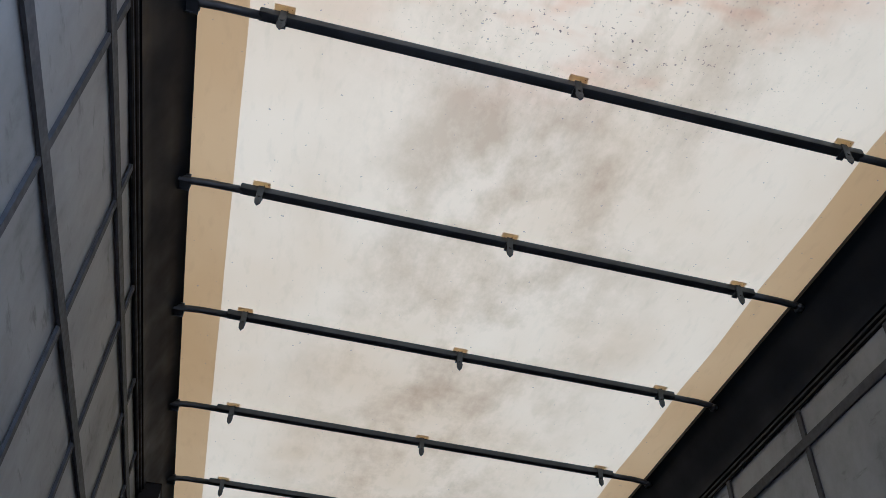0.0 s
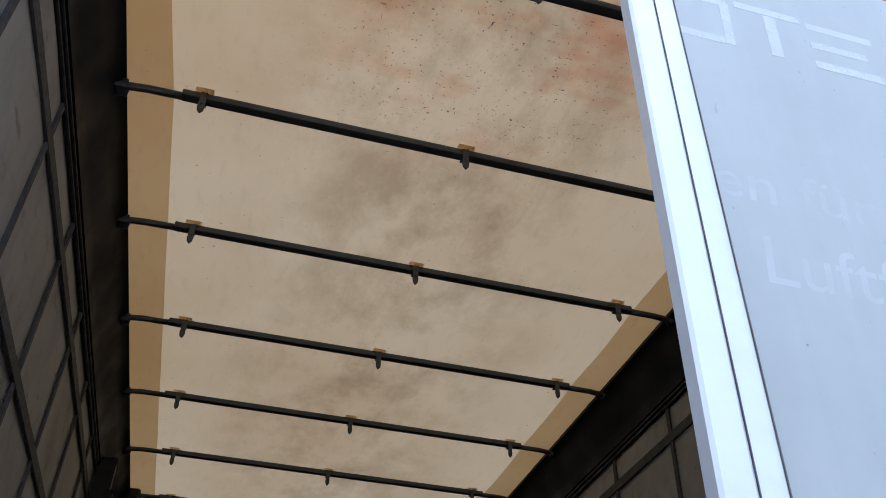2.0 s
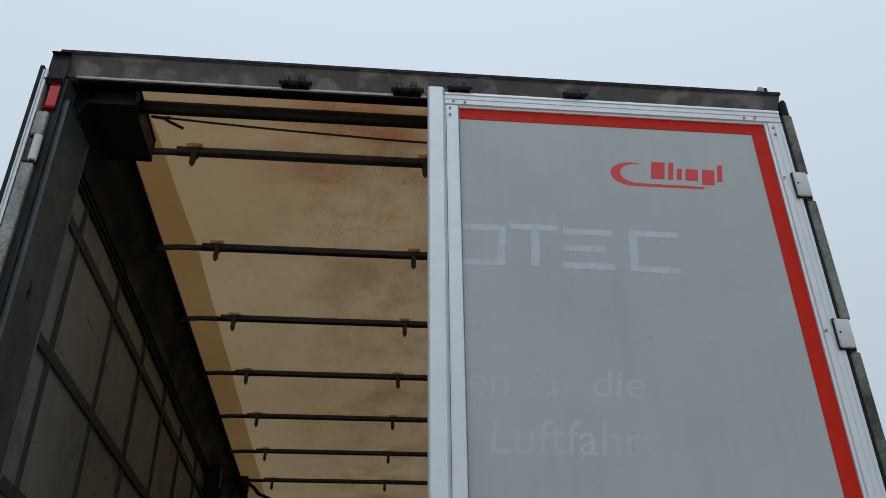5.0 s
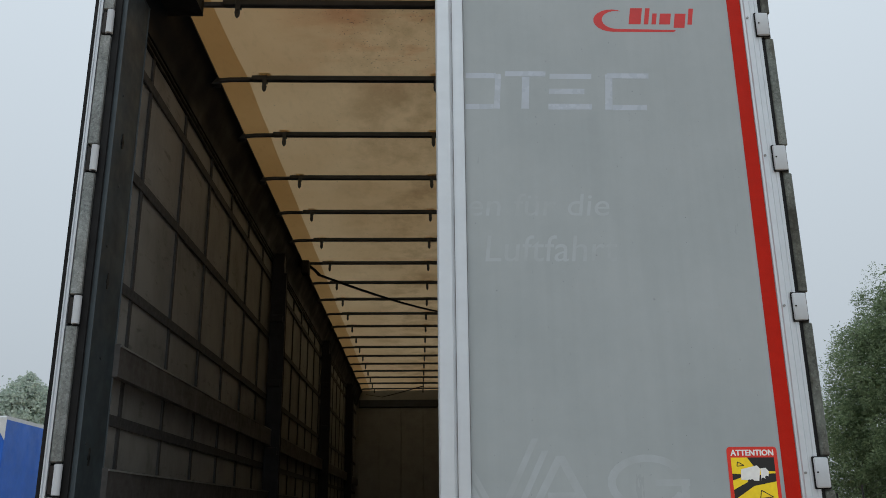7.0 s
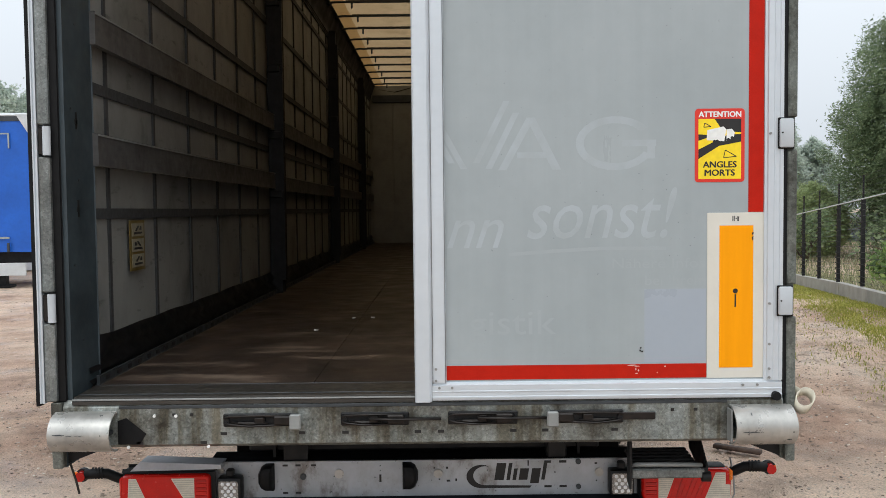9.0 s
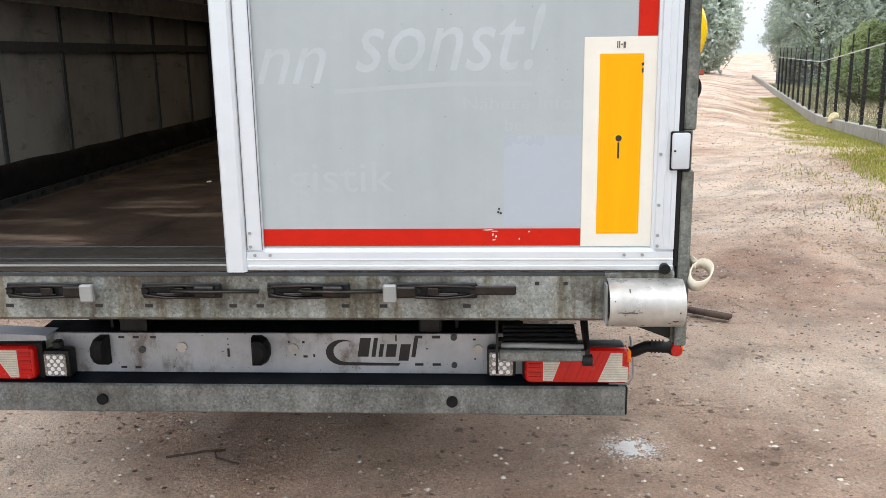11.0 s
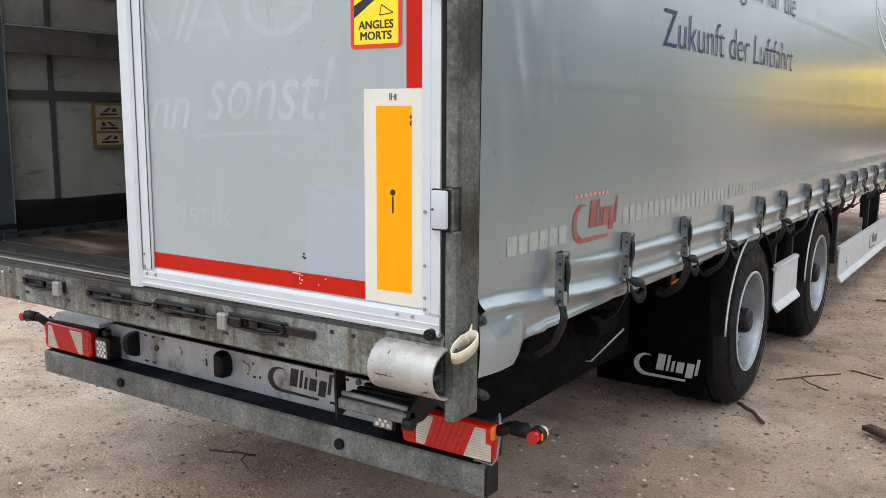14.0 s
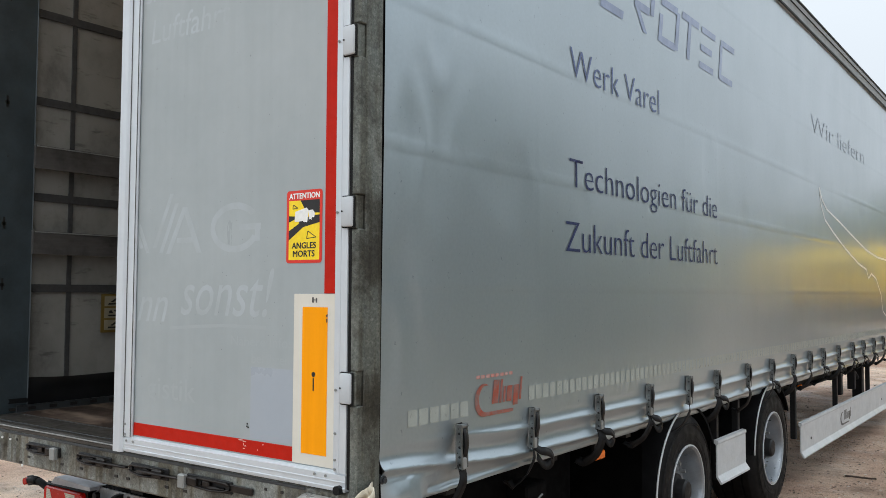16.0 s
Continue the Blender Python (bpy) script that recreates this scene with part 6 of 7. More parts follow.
ys = [0.107 + 0.009 * k for k in range(58)] + [0.632 + 0.013 * k for k in range(260)] + [4.02 + 0.04 * k for k in range(240)]
high = sorted([1.25 + 0.05 * k for k in range(1, 54)] + [b + 0.02 + d for b in BAND_Z for d in (-0.043, -0.034, -0.027, -0.021, -0.014, -0.007, 0.001, 0.008, 0.015, 0.022, 0.029, 0.037)] + [3.965])
bm = bmesh.new()
cols = []
for y in ys:
    h = hem(y)
    cols.append([bm.verts.new((curtain_x(y, z), y, z)) for z in [h + (1.25 - h) * k / 54 for k in range(55)] + high])
for u, v in zip(cols, cols[1:]):
    for a, b, c, d in zip(u, v, v[1:], u[1:]):
        bm.faces.new((a, b, c, d))
CT = part("side_curtain", bm, CURTAIN, TR, "silver tarpaulin side curtain with dark lettering")
bm = bmesh.new()
box(bm, 1.250, 1.272, 0.108, 0.132, 0.90, 3.84, 0.006)
part("curtain_pole", bm, RUBBER, CT)
bm = bmesh.new()
profile(bm, [(1.274, 3.962), (1.300, 3.960), (1.304, 3.972), (1.296, 3.995), (1.299, 4.05), (1.303, 4.10), (1.300, 4.14), (1.285, 4.152), (1.274, 4.15)], "y", 0.13, 13.6)
part("roof_edge_rail", bm, ALU_OLD, TR, "grey roof edge rail over the curtain")
for z, r in ((3.977, 0.012), (4.072, 0.003), (4.138, 0.011)):
    bm = bmesh.new()
    box(bm, 1.292, 1.309, 0.13, 13.6, z - r, z + r, 0.0025)
    part("rail_rubber", bm, RUBBER, TR, "black rubber strip along the roof edge")

SU, SV = (0, 1, 0), (0, 0, 1)


def on_curtain(ob, lift=0.0025):
    """Lay a flat print onto the curtain's relief."""
    for v in ob.data.vertices:
        v.co.x = curtain_x(v.co.y, v.co.z) + lift
    return ob


def finer(ob, size=0.03):
    bm = bmesh.new()
    bm.from_mesh(ob.data)
    for _ in range(3):
        es = [e for e in bm.edges if e.calc_length() > size]
        if es:
            bmesh.ops.subdivide_edges(bm, edges=es, cuts=1)
    bmesh.ops.triangulate(bm, faces=bm.faces[:])
    bm.to_mesh(ob.data)
    bm.free()
    return ob


for words, y0, wd, z, hgt, ink in (("Werk Varel", 1.437, 1.07, 2.622, 0.143, MID_BLUE), ("Technologien für die", 1.43, 2.04, 2.107, 0.137, BLUE_INK), ("Zukunft der Luftfahrt", 1.392, 2.075, 1.808, 0.143, BLUE_INK), ("Wir liefern", 6.06, 2.45, 3.08, 0.17, FAINT_PRINT)):
    on_curtain(finer(lettering(words, (1.3, y0, z), SU, SV, wd, hgt, ink, CT, "dark blue printed words", lighter=0.013)), 0.0035)


def print_bars(rows, ink, slant, label):
    for y, z, w, h in rows:
        bm = bmesh.new()
        n = max(1, int(w / 0.05))
        for k in range(n):
            a, b = y + w * k / n, y + w * (k + 1) / n
            bm.faces.new([bm.verts.new((1.3, p + slant * (q - z), q)) for p, q in ((a, z), (b, z), (b, z + h), (a, z + h))])
        on_curtain(finer(part("print_bar", bm, ink, CT, label, smooth=False)))


rows = [(1.756, 3.04, 0.27, 0.045), (1.79, 3.16, 0.22, 0.045), (1.81, 3.27, 0.27, 0.045), (1.36, 3.04, 0.05, 0.27), (1.41, 3.16, 0.18, 0.045), (1.60, 3.04, 0.05, 0.27), (1.41, 3.27, 0.2, 0.045)]
rows += [(2.16, 3.27, 0.25, 0.045), (2.17, 3.15, 0.2, 0.045), (2.385, 3.16, 0.05, 0.15), (2.495, 3.045, 0.05, 0.165), (2.545, 3.04, 0.21, 0.045), (2.745, 3.05, 0.05, 0.235), (2.545, 3.265, 0.25, 0.045)]
rows += [(2.868, 3.27, 0.29, 0.045), (2.935, 3.04, 0.05, 0.235), (3.21, 3.27, 0.26, 0.042), (3.18, 3.15, 0.215, 0.042), (3.155, 3.035, 0.265, 0.042), (3.585, 3.272, 0.28, 0.042), (3.53, 3.04, 0.048, 0.235), (3.575, 3.035, 0.235, 0.042)]
print_bars(rows, PALE_BLUE, 0.18, "pale blue printed bar")
print_bars([(2.285, 3.04, 0.055, 0.125)], PALE_BLUE, -0.9, "pale blue printed bar")

# pale outline drawing further along
bm = bmesh.new()
line = [(6.34, 2.60), (6.40, 2.45), (6.55, 2.32), (6.9, 2.22), (7.3, 2.12), (7.7, 2.03), (8.1, 1.95), (8.5, 1.90), (8.62, 1.80), (8.8, 1.86), (9.1, 1.80), (9.4, 1.62), (9.5, 1.42), (9.7, 1.36), (9.9, 1.50), (10.1, 1.8), (10.6, 1.9), (11.4, 1.95)]
up2 = [(6.34, 2.60), (6.44, 2.50), (6.65, 2.42), (7.2, 2.34), (7.9, 2.22), (8.5, 2.12), (9.2, 2.06), (10.2, 2.04), (11.4, 2.06)]
for pl in (line, up2):
    fine_pl = [tuple(Vector(a).lerp(Vector(b), k / 5)) for a, b in zip(pl, pl[1:]) for k in range(5)] + [pl[-1]]
    for a, b in zip(fine_pl, fine_pl[1:]):
        d = (Vector(b) - Vector(a)).normalized() * 0.011
        bm.faces.new([bm.verts.new((1.3, p[0], p[1])) for p in ((a[0] + d.y, a[1] - d.x), (b[0] + d.y, b[1] - d.x), (b[0] - d.y, b[1] + d.x), (a[0] - d.y, a[1] + d.x))])
on_curtain(part("outline_print", bm, WHITE_INK, CT, "pale printed outline of a wing", smooth=False))

swoosh_mark((1.3, 0.655, 1.14), SU, SV, 0.345, 0.135, ORANGE_INK, CT, "faded orange maker's mark", lambda ob: on_curtain(finer(ob, 0.05)))
print_bars([(0.665 + 0.034 * k, 1.288, 0.026, 0.013) for k in range(8)], FADED_ORANGE, 0.0, "faded orange printed line")

tape_y = [0.25 + 0.0625 * k for k in range(6)] + [1.062 + 0.0605 * k for k in range(200)]
for y in tape_y:
    bm = bmesh.new()
    w = 0.052 if y < 0.7 else 0.047
    lo, hi = (1.155, 1.212) if y < 0.7 else (1.172 - 0.002 * y, 1.232 - 0.002 * y)
    g = [[bm.verts.new((curtain_x(y + w * i, lo + (hi - lo) * j / 2) + 0.0011, y + w * i, lo + (hi - lo) * j / 2)) for j in range(3)] for i in range(2)]
    for j in range(2):
        bm.faces.new((g[0][j], g[1][j], g[1][j + 1], g[0][j + 1]))
    part("tape_segment", bm, TAPE, CT, smooth=False)


def buckle_meshes():
    bm = bmesh.new()
    box(bm, 0.0, 0.004, -0.0205, 0.0205, -0.165, 0.0, 0.001)
    back_me = done(bm, "buckle_back")
    bm = bmesh.new()
    for s in (-1, 1):
        box(bm, 0.002, 0.029, s * 0.0165, s * 0.021, -0.162, -0.002, 0.003)
    rod(bm, (0.020, -0.024, -0.010), (0.020, 0.024, -0.010), 0.009, 8)
    frame_me = done(bm, "buckle_frame")
    bm = bmesh.new()
    sweep(bm, eased([(0.014, 0.002, -0.012), (0.030, 0.002, -0.035), (0.033, 0.002, -0.080), (0.024, 0.002, -0.118)], 3), 0, flat=(0.011, 0.004), up=(1, 0, 0))
    lever_me = done(bm, "lever")
    bm = bmesh.new()
    rod(bm, (0, -0.0218, 0), (0, 0.0218, 0), 0.005, 8)
    rivet_me = done(bm, "buckle_rivet")
    bm = bmesh.new()
    box(bm, 0.003, 0.027, -0.0162, 0.0162, -0.168, -0.124, 0.004)
    return back_me, frame_me, lever_me, rivet_me, done(bm, "tongue")


BACK, BUCKLE, LEVER, RIVET, TONGUE = buckle_meshes()
for n, y in enumerate(BUCKLES):
    rng = random.Random(n)
    top = 1.142 - 0.0015 * y
    xo = max(curtain_x(y, top - 0.02), curtain_x(y, top - 0.14)) + 0.003
    b = part("strap_buckle", BACK, PLASTIC, TR, "dull steel over-centre buckle on a black strap", pose(xo, y, top, rx=rng.uniform(-5, 3)))
    part("buckle_frame", BUCKLE, BUCKLE_STEEL, b, "dull steel frame")
    part("lever", LEVER, PLASTIC, b, "black lever")
    part("tongue", TONGUE, ALU_OLD, b, "bright steel tongue")
    for zz in (-0.035, -0.085, -0.12, -0.148):
        part("rivet", RIVET, PLASTIC, b, "", Matrix.Translation((0.018, 0, zz)))
    lean = rng.uniform(-0.10, -0.03)
    roll = 0.5 * math.sin(n * 2.1)
    bm = bmesh.new()
    sweep(bm, eased([(0.008, 0, -0.15), (0.020, lean * 0.1, -0.175), (0.030, lean * 0.35, -0.205), (0.022, lean * 0.7, -0.245), (0.002, lean, -0.285), (-0.05, lean * 1.3, -0.32), (-0.09, lean * 1.4, -0.31)]), 0, flat=(0.021, 0.002), up=(1, roll, 0.2))
    part("strap", bm, RUBBER, b, "black polyester strap")
    if n not in (0, 4, 6, 8, 9):
        bm = bmesh.new()
        q = rng.uniform(0.75, 1.15) * (0.35 if n == 0 else 1)
        sweep(bm, eased([(0.016, 0.0, -0.155), (0.032, 0.03 * q, -0.178), (0.040, 0.075 * q, -0.186), (0.042, 0.112 * q, -0.203), (0.040, 0.115 * q, -0.226), (0.038, 0.082 * q, -0.243), (0.036, 0.042 * q, -0.232), (0.030, 0.010 * q, -0.20)], 4), 0, flat=(0.018, 0.0018), up=(1, 0.15, 0.35))
        part("strap_end", bm, RUBBER, b)
# strap looped out past the corner post
bm = bmesh.new()
loop = [(1.292, 0.055, 0.992)] + [(1.312 + 0.031 * math.cos(radians(v)) + 0.006 * math.sin(radians(v)), -0.010 + 0.030 * math.sin(radians(v)), 0.962 + 0.008 * math.cos(radians(v)) + 0.024 * math.sin(radians(v))) for v in range(110, 471, 20)]
sweep(bm, eased(loop, 2), 0, flat=(0.0016, 0.0165), up=(0.25, -0.45, 1))
part("corner_strap", bm, STRAP_WHITE, TR, "cream webbing strap looped round the corner post")
for y, z, r, x in ((0.118, 1.000, 0.015, 1.288), (0.13, 0.79, 0.013, 1.292)):
    bm = bmesh.new()
    rod(bm, (1.25, y, z + 0.01), (x, y, z), r, 12)
    rod(bm, (x, y, z), (x + 0.008, y, z - 0.001), r * 0.6, 10)
    part("tension_ratchet", bm, STEEL_DARK, TR, "dark steel end of the curtain's tension pole")


# ---------------------------------------------------------------- yard
def scatter(name, count, area, size, material, label, category, seed, flat=0.6, keep=None):
    """Many small irregular stones or scraps on the ground, as one sheet of stuff."""
    rng = random.Random(seed)
    verts, faces = [], []
    while count:
        x, y = rng.uniform(*area[0]), rng.uniform(*area[1])
        if keep and not keep(x, y, rng):
            continue
        count -= 1
        r = size[0] + (size[1] - size[0]) * rng.random() ** 3
        a = rng.uniform(0, math.tau)
        z = 0.022 * noise.noise((x * 0.5, y * 0.5, 0)) - 0.012 + fall(x, y)
        b = len(verts)
        for k in range(5):
            q = a + k * math.tau / 5
            s = r * rng.uniform(0.7, 1.2)
            verts.append((x + s * math.cos(q), y + s * math.sin(q) * 0.8, z + r * flat * rng.uniform(0.1, 0.35)))
        verts.append((x + r * rng.uniform(-0.2, 0.2), y + r * rng.uniform(-0.2, 0.2), z + r * flat))
        verts.append((x, y, z - r * 0.3))
        for k in range(5):
            faces += [(b + k, b + (k + 1) % 5, b + 5), (b + (k + 1) % 5, b + k, b + 6)]
    me = bpy.data.meshes.new(name)
    me.from_pydata(verts, [], faces)
    me.materials.append(material)
    return tagged(new(name, me), label, category, kind="stuff")


scatter("pebbles", 46000, ((-4, 6), (-1.2, 9)), (0.002, 0.016), STONE, "loose pebbles strewn on the yard", "pebbles", 1)
scatter("clods", 24000, ((-3.5, 4.5), (-1.2, 8)), (0.005, 0.026), GROUND, "small sandy clods pressed into the yard", "clods", 7, 0.32, lambda x, y, r: noise.noise((x * 1.1, y * 1.1, 21)) > 0.1 or r.random() < 0.2)
scatter("far_pebbles", 6000, ((-9, 7), (8, 24)), (0.006, 0.024), STONE, "loose pebbles strewn on the yard", "pebbles", 2)
scatter("leaf_litter", 8000, ((-5, 7), (-1.5, 16)), (0.003, 0.013), LITTER, "dead leaves and dark scraps on the gravel", "litter", 3, 0.25, lambda x, y, r: noise.noise((x * 0.5, y * 0.5, 8)) > -0.05 or r.random() < 0.25)


def stick(pts, r, label, board=False):
    bm = bmesh.new()
    if board:
        sweep(bm, pts, 0, flat=board)
    else:
        p = [Vector(q) for q in pts]
        rich = []
        for a, b in zip(p, p[1:]):
            rich += [a.lerp(b, k / 4) + Vector((0, 0, 0.3 * r * math.sin(k * 1.7))) for k in range(4)]
        sweep(bm, rich + [p[-1]], r, 6)
    tagged(part("stick", bm, WOOD), label, "stick", "sticks on the yard")


stick([(1.262, 2.838, 0.012), (1.36, 2.72, 0.022), (1.455, 2.595, 0.012)], 0.011, "dark broken stick lying on wet gravel")
stick([(1.33, 3.405, 0.008), (1.46, 3.57, 0.012), (1.62, 3.765, 0.008)], 0.0045, "thin forked twig on the gravel")
stick([(1.44, 3.53, 0.010), (1.52, 3.43, 0.010), (1.62, 3.37, 0.008)], 0.004, "thin forked twig on the gravel")
stick([(1.66, 3.88, 0.008), (1.85, 3.80, 0.008)], 0.005, "short dark twig on the gravel")
stick([(1.90, 2.81, 0.02), (2.15, 2.63, 0.02)], 0.02, "brown board offcut on the gravel", (0.03, 0.012))
stick([(1.47, 6.28, 0.010), (1.72, 6.32, 0.010)], 0.009, "thin twig on the gravel")
stick([(-0.58, 0.76, 0.004), (-0.45, 0.80, 0.010), (-0.36, 0.835, 0.004)], 0.005, "thin bent twig on the gravel")
stick([(-0.40, 0.82, 0.006), (-0.375, 0.76, 0.006), (-0.27, 0.71, 0.004)], 0.004, "thin bent twig on the gravel")
stick([(-0.34, 0.31, 0.004), (-0.30, 0.25, 0.008), (-0.26, 0.18, 0.004)], 0.005, "thin bent twig on the gravel")


def spill(x, y, rx, ry, seed):
    rng = random.Random(seed)
    bm = bmesh.new()
    for _ in range(900):
        a, d = rng.uniform(0, math.tau), abs(rng.gauss(0, 0.5))
        cx, cy, r = x + rx * d * math.cos(a), y + ry * d * math.sin(a), rng.uniform(0.002, 0.010) * (1.3 - min(1, d))
        z = 0.022 * noise.noise((cx * 0.5, cy * 0.5, 0)) - 0.0085
        bm.faces.new([bm.verts.new((cx + r * rng.uniform(0.6, 1.2) * math.cos(k), cy + r * rng.uniform(0.6, 1.2) * math.sin(k), z)) for k in (0, 1, 2, 3.1, 4, 5)])
    tagged(part("lime_spill", bm, simple("pale_lime_dust", lin(206, 200, 194), 0.9), smooth=False), "pale lime dust spilt on the gravel", "spill", kind="stuff")


spill(1.30, 0.91, 0.19, 0.16, 5)
spill(1.27, 0.38, 0.15, 0.12, 6)

# fence along the yard: low concrete wall, posts, wires
bm = bmesh.new()
for k in range(14):
    a, b = 4 + 4 * k, 4 + 4 * k + 3.985
    t = bmesh.new()
    profile(t, [(FX(a), a), (FX(b), b), (FX(b) + 0.14, b), (FX(a) + 0.14, a)], "z", -0.15, 0.225)
    for v in t.verts:
        v.co.z += fall(FX(v.co.y), v.co.y)
    join(bm, t)
tagged(part("kerb_wall", bm, CONCRETE), "low pale concrete wall under the fence", "wall", kind="structure")
FENCE = thing("fence", "black steel post and wire fence on a low wall", "fence")
post_y = [8.776 + 1.79 * k for k in range(-2, 16)]
bm = bmesh.new()
box(bm, -0.03, 0.03, -0.02, 0.02, 0.0, 1.37, 0.004)
box(bm, -0.012, 0.012, -0.012, 0.012, 1.37, 1.75, 0.003)
for k in range(14):
    box(bm, -0.05, -0.028, -0.02, 0.02, 0.05 + 0.095 * k, 0.073 + 0.095 * k, 0.002)
POST = done(bm, "fence_post")
for y in post_y:
    part("fence_post", POST, STEEL_BLACK, FENCE, "", Matrix.Translation((FX(y) + 0.07, y, 0.225 + fall(FX(y), y))))
WIRE_Y = [5.2, 7.0, 9.0, 21.0, 36.0]
for z in [0.286 + 0.095 * k for k in range(14)] + [1.68, 1.77, 1.86, 1.95]:
    bm = bmesh.new()
    sweep(bm, [(FX(y) + 0.03, y, z + fall(FX(y), y)) for y in WIRE_Y], 0.0026, 5)
    part("wire", bm, STEEL_BLACK, FENCE)
bm = bmesh.new()
sweep(bm, [(FX(y) + 0.05, y, 1.60 + fall(FX(y), y)) for y in WIRE_Y], 0.011, 8)
part("top_rail", bm, WHITE_PAINT, FENCE, "thin white top rail")


def rag(x, y, z):
    """A crumpled rag hanging over the low wall."""
    bm = bmesh.new()
    bmesh.ops.create_icosphere(bm, subdivisions=3, radius=1.0)
    for v in bm.verts:
        k = 1 + 0.35 * noise.noise(v.co * 2.2) + 0.15 * noise.noise(v.co * 5.0)
        v.co = Vector((v.co.x * 0.11 * k, v.co.y * 0.13 * k, v.co.z * 0.10 * k - 0.10 * max(0, -v.co.x)))
    tagged(part("rag", bm, CLOTH, m=Matrix.Translation((x, y, z))), "pale yellow crumpled rag on the low wall", "rag")


rag(FX(17.6) + 0.03, 17.6, 0.29 + fall(FX(17.6), 17.6))


def blades(name, count, place, height, material, label, category, seed):
    """Grass or weeds: bent blades as one sheet of stuff."""
    rng = random.Random(seed)
    verts, faces = [], []
    for _ in range(count):
        x, y, g = place(rng)
        h, a = height[0] + (height[1] - height[0]) * rng.random() ** 2, rng.uniform(0, math.tau)
        dx, dy, w = math.cos(a), math.sin(a), 0.004 + 0.02 * h
        b = len(verts)
        verts += [(x - dy * w, y + dx * w, g), (x + dy * w, y - dx * w, g), (x + dx * h * 0.25 - dy * w * 0.6, y + dy * h * 0.25 + dx * w * 0.6, g + h * 0.6), (x + dx * h * 0.25 + dy * w * 0.6, y + dy * h * 0.25 - dx * w * 0.6, g + h * 0.6), (x + dx * h * 0.6, y + dy * h * 0.6, g + h)]
        faces += [(b, b + 1, b + 3, b + 2), (b + 2, b + 3, b + 4)]
    me = bpy.data.meshes.new(name)
    me.from_pydata(verts, [], faces)
    me.materials.append(material)
    return tagged(new(name, me), label, category, kind="stuff")


def verge(rng):
    y = rng.uniform(4, 34)
    d = abs(rng.gauss(0, 0.42))
    while noise.noise((y * 0.7, d * 2.0, 4.0)) < -0.12 + 0.25 * d and rng.random() < 0.8:
        y, d = rng.uniform(4, 34), abs(rng.gauss(0, 0.8))
    return FX(y) - 0.02 - d, y, -0.01 + fall(FX(y) - d, y)


blades("verge_grass", 120000, verge, (0.012, 0.05), GRASS, "patchy yellow-green grass along the fence", "grass", 11)
blades("field_weeds", 26000, lambda r: (lambda y: (FX(y) + 0.3 + 9 * r.random() ** 1.5, y, -0.01 + fall(FX(y) + 1, y)))(r.uniform(4.5, 46)), (0.08, 0.34), FIELD, "dry low weeds behind the fence", "weeds", 12)


def leaf_cloud(centres, count, size, seed, stretch=1.0):
    """Small leaves in loose clumps: verts and faces."""
    rng = random.Random(seed)
    verts, faces = [], []
    for _ in range(count):
        c, r = centres[rng.randrange(len(centres))]
        d = Vector((rng.gauss(0, 1), rng.gauss(0, 1), rng.gauss(0, 1)))
        d = d * r * 0.5 if rng.random() < 0.25 else d.normalized() * r * rng.random() ** 0.4
        p = Vector(c) + Vector((d.x, d.y, d.z * stretch))
        a = Vector((rng.gauss(0, 1), rng.gauss(0, 1), rng.gauss(0, 1))).normalized()
        b = a.orthogonal().normalized()
        s = size * rng.uniform(0.6, 1.5)
        k = len(verts)
        verts += [p - a * s, p + b * s * 0.55, p + a * s, p - b * s * 0.55]
        faces.append((k, k + 1, k + 2, k + 3))
    return verts, faces


